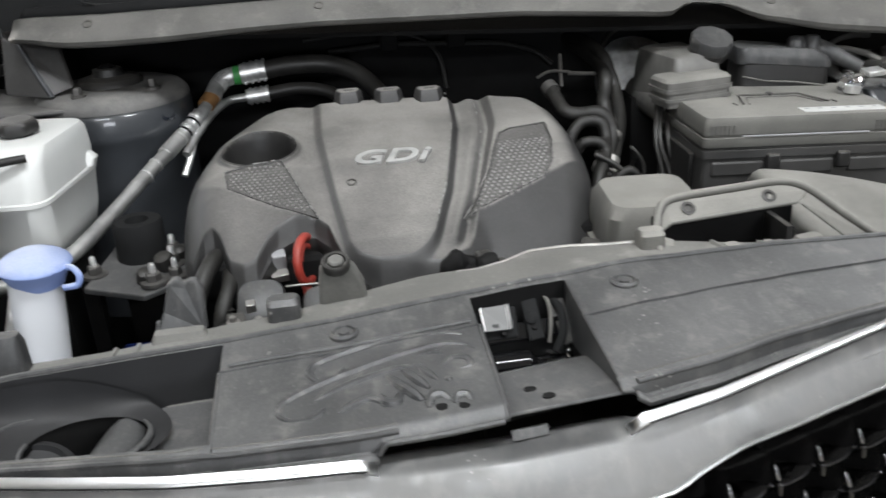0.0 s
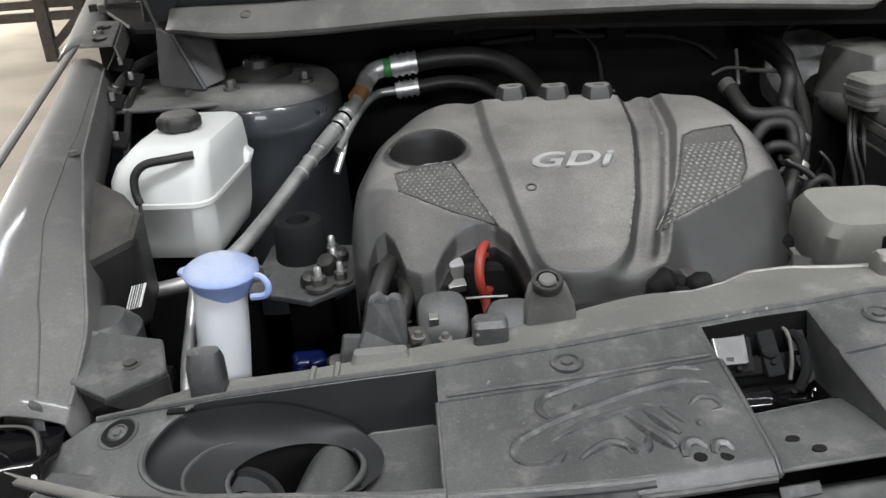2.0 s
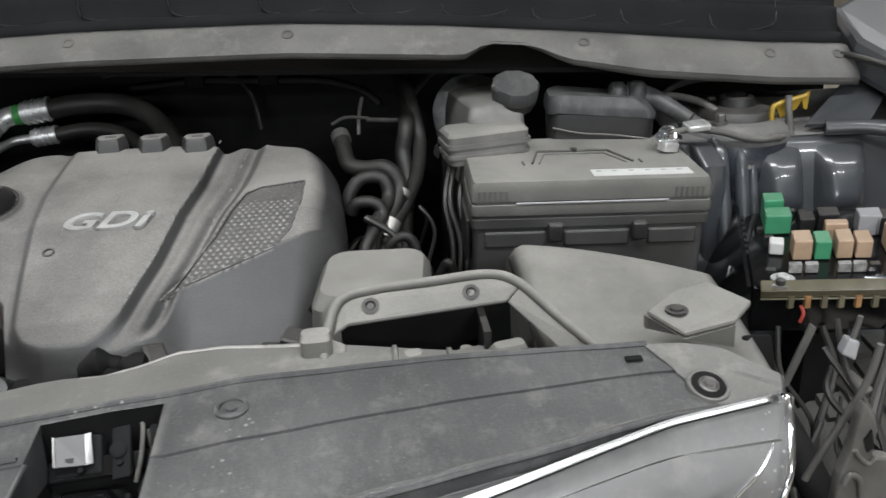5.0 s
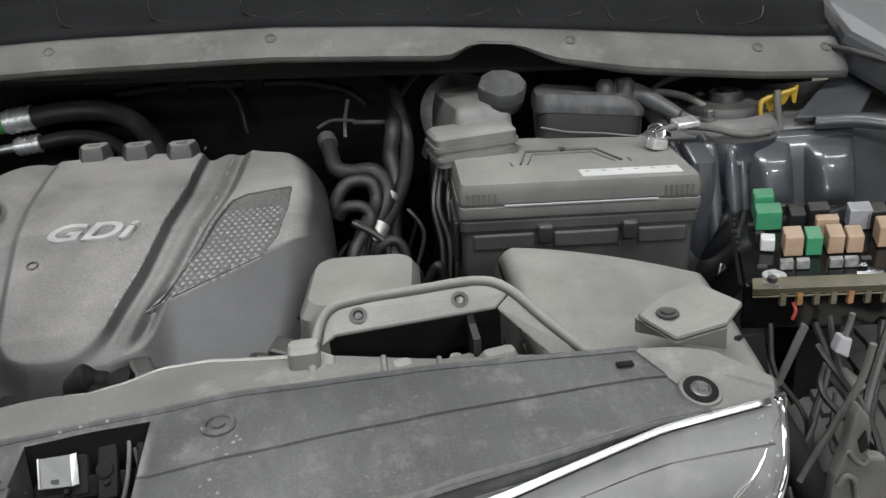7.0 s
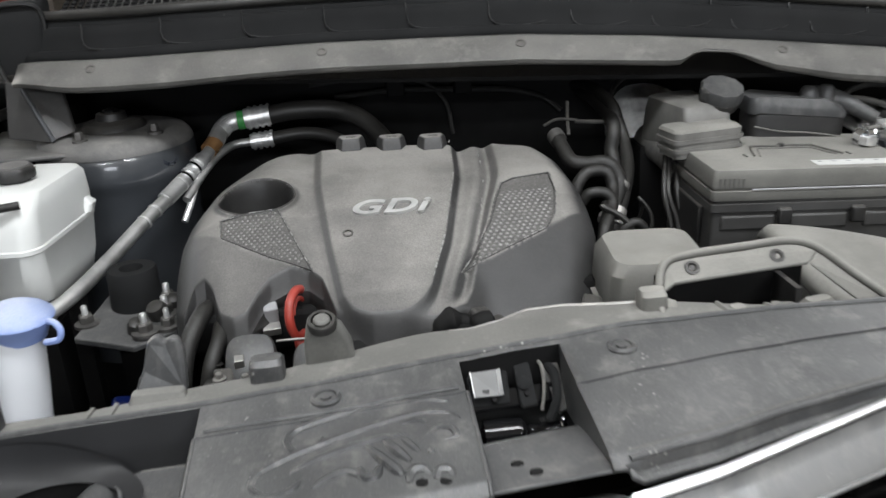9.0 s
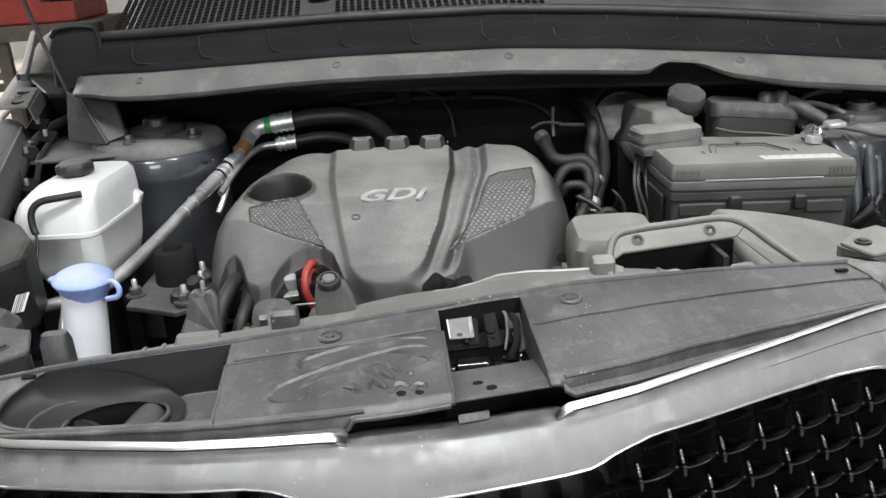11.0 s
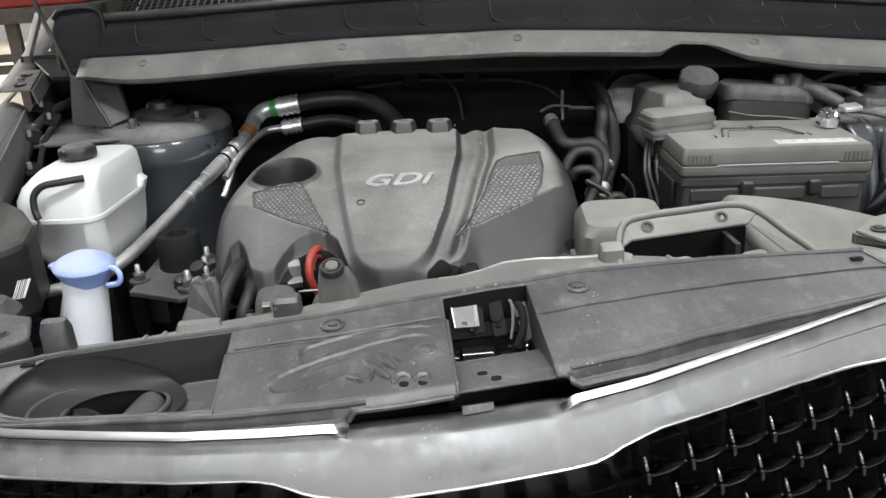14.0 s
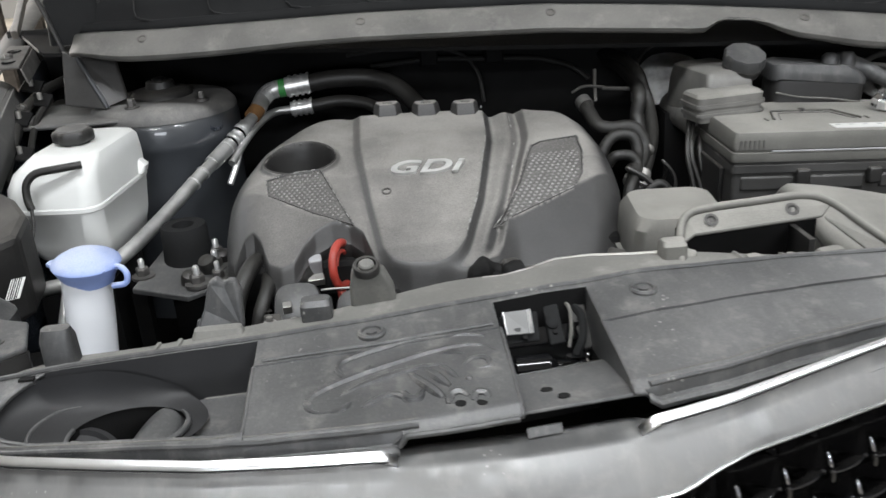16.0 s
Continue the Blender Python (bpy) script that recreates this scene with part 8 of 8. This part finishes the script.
def wheel():
    w_ = thing("front_wheel", (0.80, 0.42, 0.34), "dusty black tyre seen where the wing is missing", "wheel")
    R, W = 0.345, 0.215
    c = Vector((0.80, 0.42, 0.345))
    prof = [(0.22, -W * 0.42), (0.27, -W * 0.5), (0.315, -W * 0.49), (0.335, -W * 0.43), (R, -W * 0.36), (R + 0.002, 0), (R, W * 0.36), (0.335, W * 0.43), (0.315, W * 0.49), (0.27, W * 0.5), (0.22, W * 0.42)]
    part("tyre", lathe(c, prof, 64, (1, 0.05, 0)), M_TYRE, w_, "dusty black tyre")
    part("rim", lathe(c, [(0.22, -0.08), (0.21, -0.02), (0.06, 0.02), (0.05, 0.03)], 32, (1, 0.05, 0)), M_STEEL, w_, "steel wheel rim")
    q = Vector((0, 0, 1)).rotation_difference(Vector((1, 0.05, 0)))
    for k in range(40):
        a = 2 * math.pi * k / 40
        for h in (-0.055, -0.018, 0.018, 0.055):
            m4 = Matrix.Translation(c) @ q.to_matrix().to_4x4() @ pose(0, 0, 0, 0, 0, math.degrees(a) + (2 if h > 0 else -2)) @ pose(R + 0.003, 0, h)
            bm = box((0, 0, 0), (0.012, 0.044, 0.030))
            bm.transform(m4)
            part("tread_block", bm, M_TYRE, w_, smooth=False)


wheel()


def front_right_debris():
    o = thing("headlamp_carrier", (0.62, 0.10, 0.50), "dark empty headlamp carrier with loose wires", "carrier")
    part("carrier_rail", tube([(0.575, 0.16, 0.82), (0.60, 0.08, 0.76), (0.63, -0.02, 0.66), (0.65, -0.06, 0.58)], 0.016, 10), M_DARK, o)
    part("carrier_plate", slab([(0.56, 0.14, 0.86), (0.60, 0.17, 0.84), (0.60, 0.10, 0.72), (0.555, 0.06, 0.74)], (0.006, 0, 0)), M_DARK, o, smooth=False, bevel=0.002)
    part("splash_shield", grid(lin(0, 1, 10), lin(0, 1, 10), lambda u, v: (0.56 + 0.16 * u, 0.02 + 0.05 * v - 0.04 * u, 0.64 - 0.05 * u + 0.05 * math.sin(v * 3))), M_BLACK, o, "dark splash shield").modifiers.new("thick", "SOLIDIFY").thickness = 0.004
    part("loose_cable", tube([(0.60, -0.01, 0.63), (0.66, 0.08, 0.70), (0.71, 0.15, 0.76), (0.76, 0.20, 0.83)], 0.005, 8), M_BLACK, o, "grey loose cable")
    part("ribbed_duct", tube([(0.70, -0.02, 0.60), (0.735, 0.04, 0.66), (0.76, 0.09, 0.70), (0.80, 0.13, 0.73)], lambda t: 0.024 + 0.003 * math.sin(t * 60), 12, 16), M_BLACK, o, "dusty ribbed duct")
    part("liner_rib", slab([(0.70, 0.02, 0.68), (0.73, 0.00, 0.68), (0.75, 0.06, 0.73), (0.73, 0.09, 0.74)], (0, 0, -0.02)), M_BLACK, o, smooth=False, bevel=0.003)
    part("connector", box((0.70, 0.17, 0.77), (0.02, 0.03, 0.015), (20, 10, 30)), M_CABLE, o, "grey connector", bevel=0.002)
    for k in (0, 3):
        part("wire", tube([(0.62 + 0.02 * k, 0.20, 0.80), (0.63 + 0.024 * k, 0.15 - 0.01 * k, 0.74 + 0.01 * math.sin(k * 3)), (0.62 + 0.026 * k, 0.08, 0.66), (0.63 + 0.02 * k, 0.03, 0.58)], 0.0035, 6), M_RUBBER, o)
    rnd = random.Random(11)
    for k in range(6):
        x, y, z = rnd.uniform(0.585, 0.80), rnd.uniform(0.06, 0.20), rnd.uniform(0.66, 0.80)
        part("wire", tube([(x, y + 0.05, z + 0.05), (x + rnd.uniform(-0.03, 0.03), y + 0.02, z + rnd.uniform(-0.01, 0.03)), (x + rnd.uniform(-0.04, 0.04), y - 0.02, z - 0.03), (x + rnd.uniform(-0.05, 0.05), y - 0.03, z - 0.09)], rnd.uniform(0.002, 0.0042), 6), (M_RUBBER, M_HOSE, M_RUBBER, M_CABLE)[k % 4], o)
    for k in range(4):
        x, y, z = rnd.uniform(0.60, 0.80), rnd.uniform(0.08, 0.19), rnd.uniform(0.70, 0.80)
        c_ = part("plug", box((x, y, z), (rnd.uniform(0.010, 0.020), rnd.uniform(0.016, 0.030), 0.011), (rnd.uniform(-30, 30), rnd.uniform(-30, 30), rnd.uniform(0, 90))), (M_HOSE, M_BLACK, M_RUBBER)[k % 3], o, "small loose connector", bevel=0.002)
    part("grey_strut", slab([(0.593, 0.120, 0.808), (0.602, 0.120, 0.813), (0.622, 0.120, 0.871), (0.616, 0.120, 0.876)], (0, 0.004, 0)), M_CABLE, o, "dusty grey strut", smooth=False, bevel=0.001)
    part("pale_connector", slab([(0.669, 0.150, 0.821), (0.684, 0.150, 0.812), (0.686, 0.150, 0.833), (0.674, 0.150, 0.838)], (0, 0.012, 0)), M_GREY, o, "pale grey connector", smooth=False, bevel=0.002)
    part("connector_lead", tube([(0.680, 0.155, 0.834), (0.683, 0.155, 0.847), (0.685, 0.155, 0.859)], 0.0028, 8), M_CABLE, o)
    part("long_cable", tube([(0.575, 0.030, 0.779), (0.583, 0.030, 0.798), (0.595, 0.030, 0.821), (0.605, 0.030, 0.844), (0.614, 0.030, 0.863), (0.620, 0.030, 0.884), (0.623, 0.030, 0.905)], 0.0030, 8), M_CABLE, o, "dusty grey cable")
    br = part("lamp_bracket", slab([(0.585, 0.000, 0.772), (0.586, 0.000, 0.805), (0.592, 0.000, 0.827), (0.596, 0.000, 0.861), (0.599, 0.000, 0.871), (0.609, 0.000, 0.858), (0.613, 0.000, 0.845), (0.612, 0.000, 0.821), (0.629, 0.000, 0.816), (0.637, 0.000, 0.765)], (0, 0.012, 0)), M_CABLE, o, "dusty grey lamp bracket", smooth=False, bevel=0.003)
    part("bracket_hole", slab([(0.601, -0.002, 0.838), (0.606, -0.002, 0.847), (0.610, -0.002, 0.831), (0.605, -0.002, 0.826)], (0, 0.003, 0)), M_DARK, br, smooth=False)
    part("bracket_rib", tube([(0.594, -0.002, 0.830), (0.600, -0.002, 0.821), (0.608, -0.002, 0.815), (0.613, -0.002, 0.820)], 0.0022, 8), M_CABLE, br)
    part("bracket_rib", tube([(0.589, -0.002, 0.797), (0.594, -0.002, 0.806), (0.602, -0.002, 0.800), (0.606, -0.002, 0.781)], 0.0026, 8), M_CABLE, br)
    part("thin_strip", slab([(0.572, 0.060, 0.810), (0.574, 0.060, 0.808), (0.574, 0.060, 0.841), (0.572, 0.060, 0.842)], (0, 0.002, 0)), M_STEEL, o, "thin bright strip", smooth=False)
    part("carrier_leg", box((0.64, 0.05, 0.50), (0.05, 0.10, 0.36)), M_DARK, o, smooth=False)


front_right_debris()


# ---- beyond the car ----
def bench():
    b = thing("steel_bench", (-3.3, 7.1, 0), "dark brown steel bench frame on the concrete floor", "bench")
    for x, y in ((-3.15, 6.69), (-4.5, 6.69), (-3.15, 7.55), (-4.5, 7.55), (-2.45, 6.69), (-2.45, 7.55)):
        part("leg", box((x, y, 0.40), (0.10, 0.07, 0.80)), M_BENCH, b, smooth=False, bevel=0.004)
    part("rail", box((-3.475, 6.69, 0.36), (2.05, 0.05, 0.07)), M_BENCH, b, smooth=False)
    part("rear_rail", box((-3.475, 7.55, 0.36), (2.05, 0.05, 0.07)), M_BENCH, b, smooth=False)
    part("brace", box((-2.98, 6.69, 0.24), (0.42, 0.045, 0.06), (0, -42, 0)), M_BENCH, b, smooth=False)
    part("top", box((-3.475, 7.12, 0.79), (2.25, 1.05, 0.12)), M_BENCH, b, smooth=False, bevel=0.005)
    r = thing("red_tool_chest", (-3.4, 7.12, 0.85), "red painted steel chest on the bench", "tool chest")
    part("chest", box((-3.45, 7.12, 1.12), (1.9, 0.9, 0.54)), M_RED, r, smooth=False, bevel=0.02)
    part("chest_lid", box((-3.45, 7.12, 1.42), (1.94, 0.94, 0.06)), M_RED, r, smooth=False, bevel=0.015)


bench()
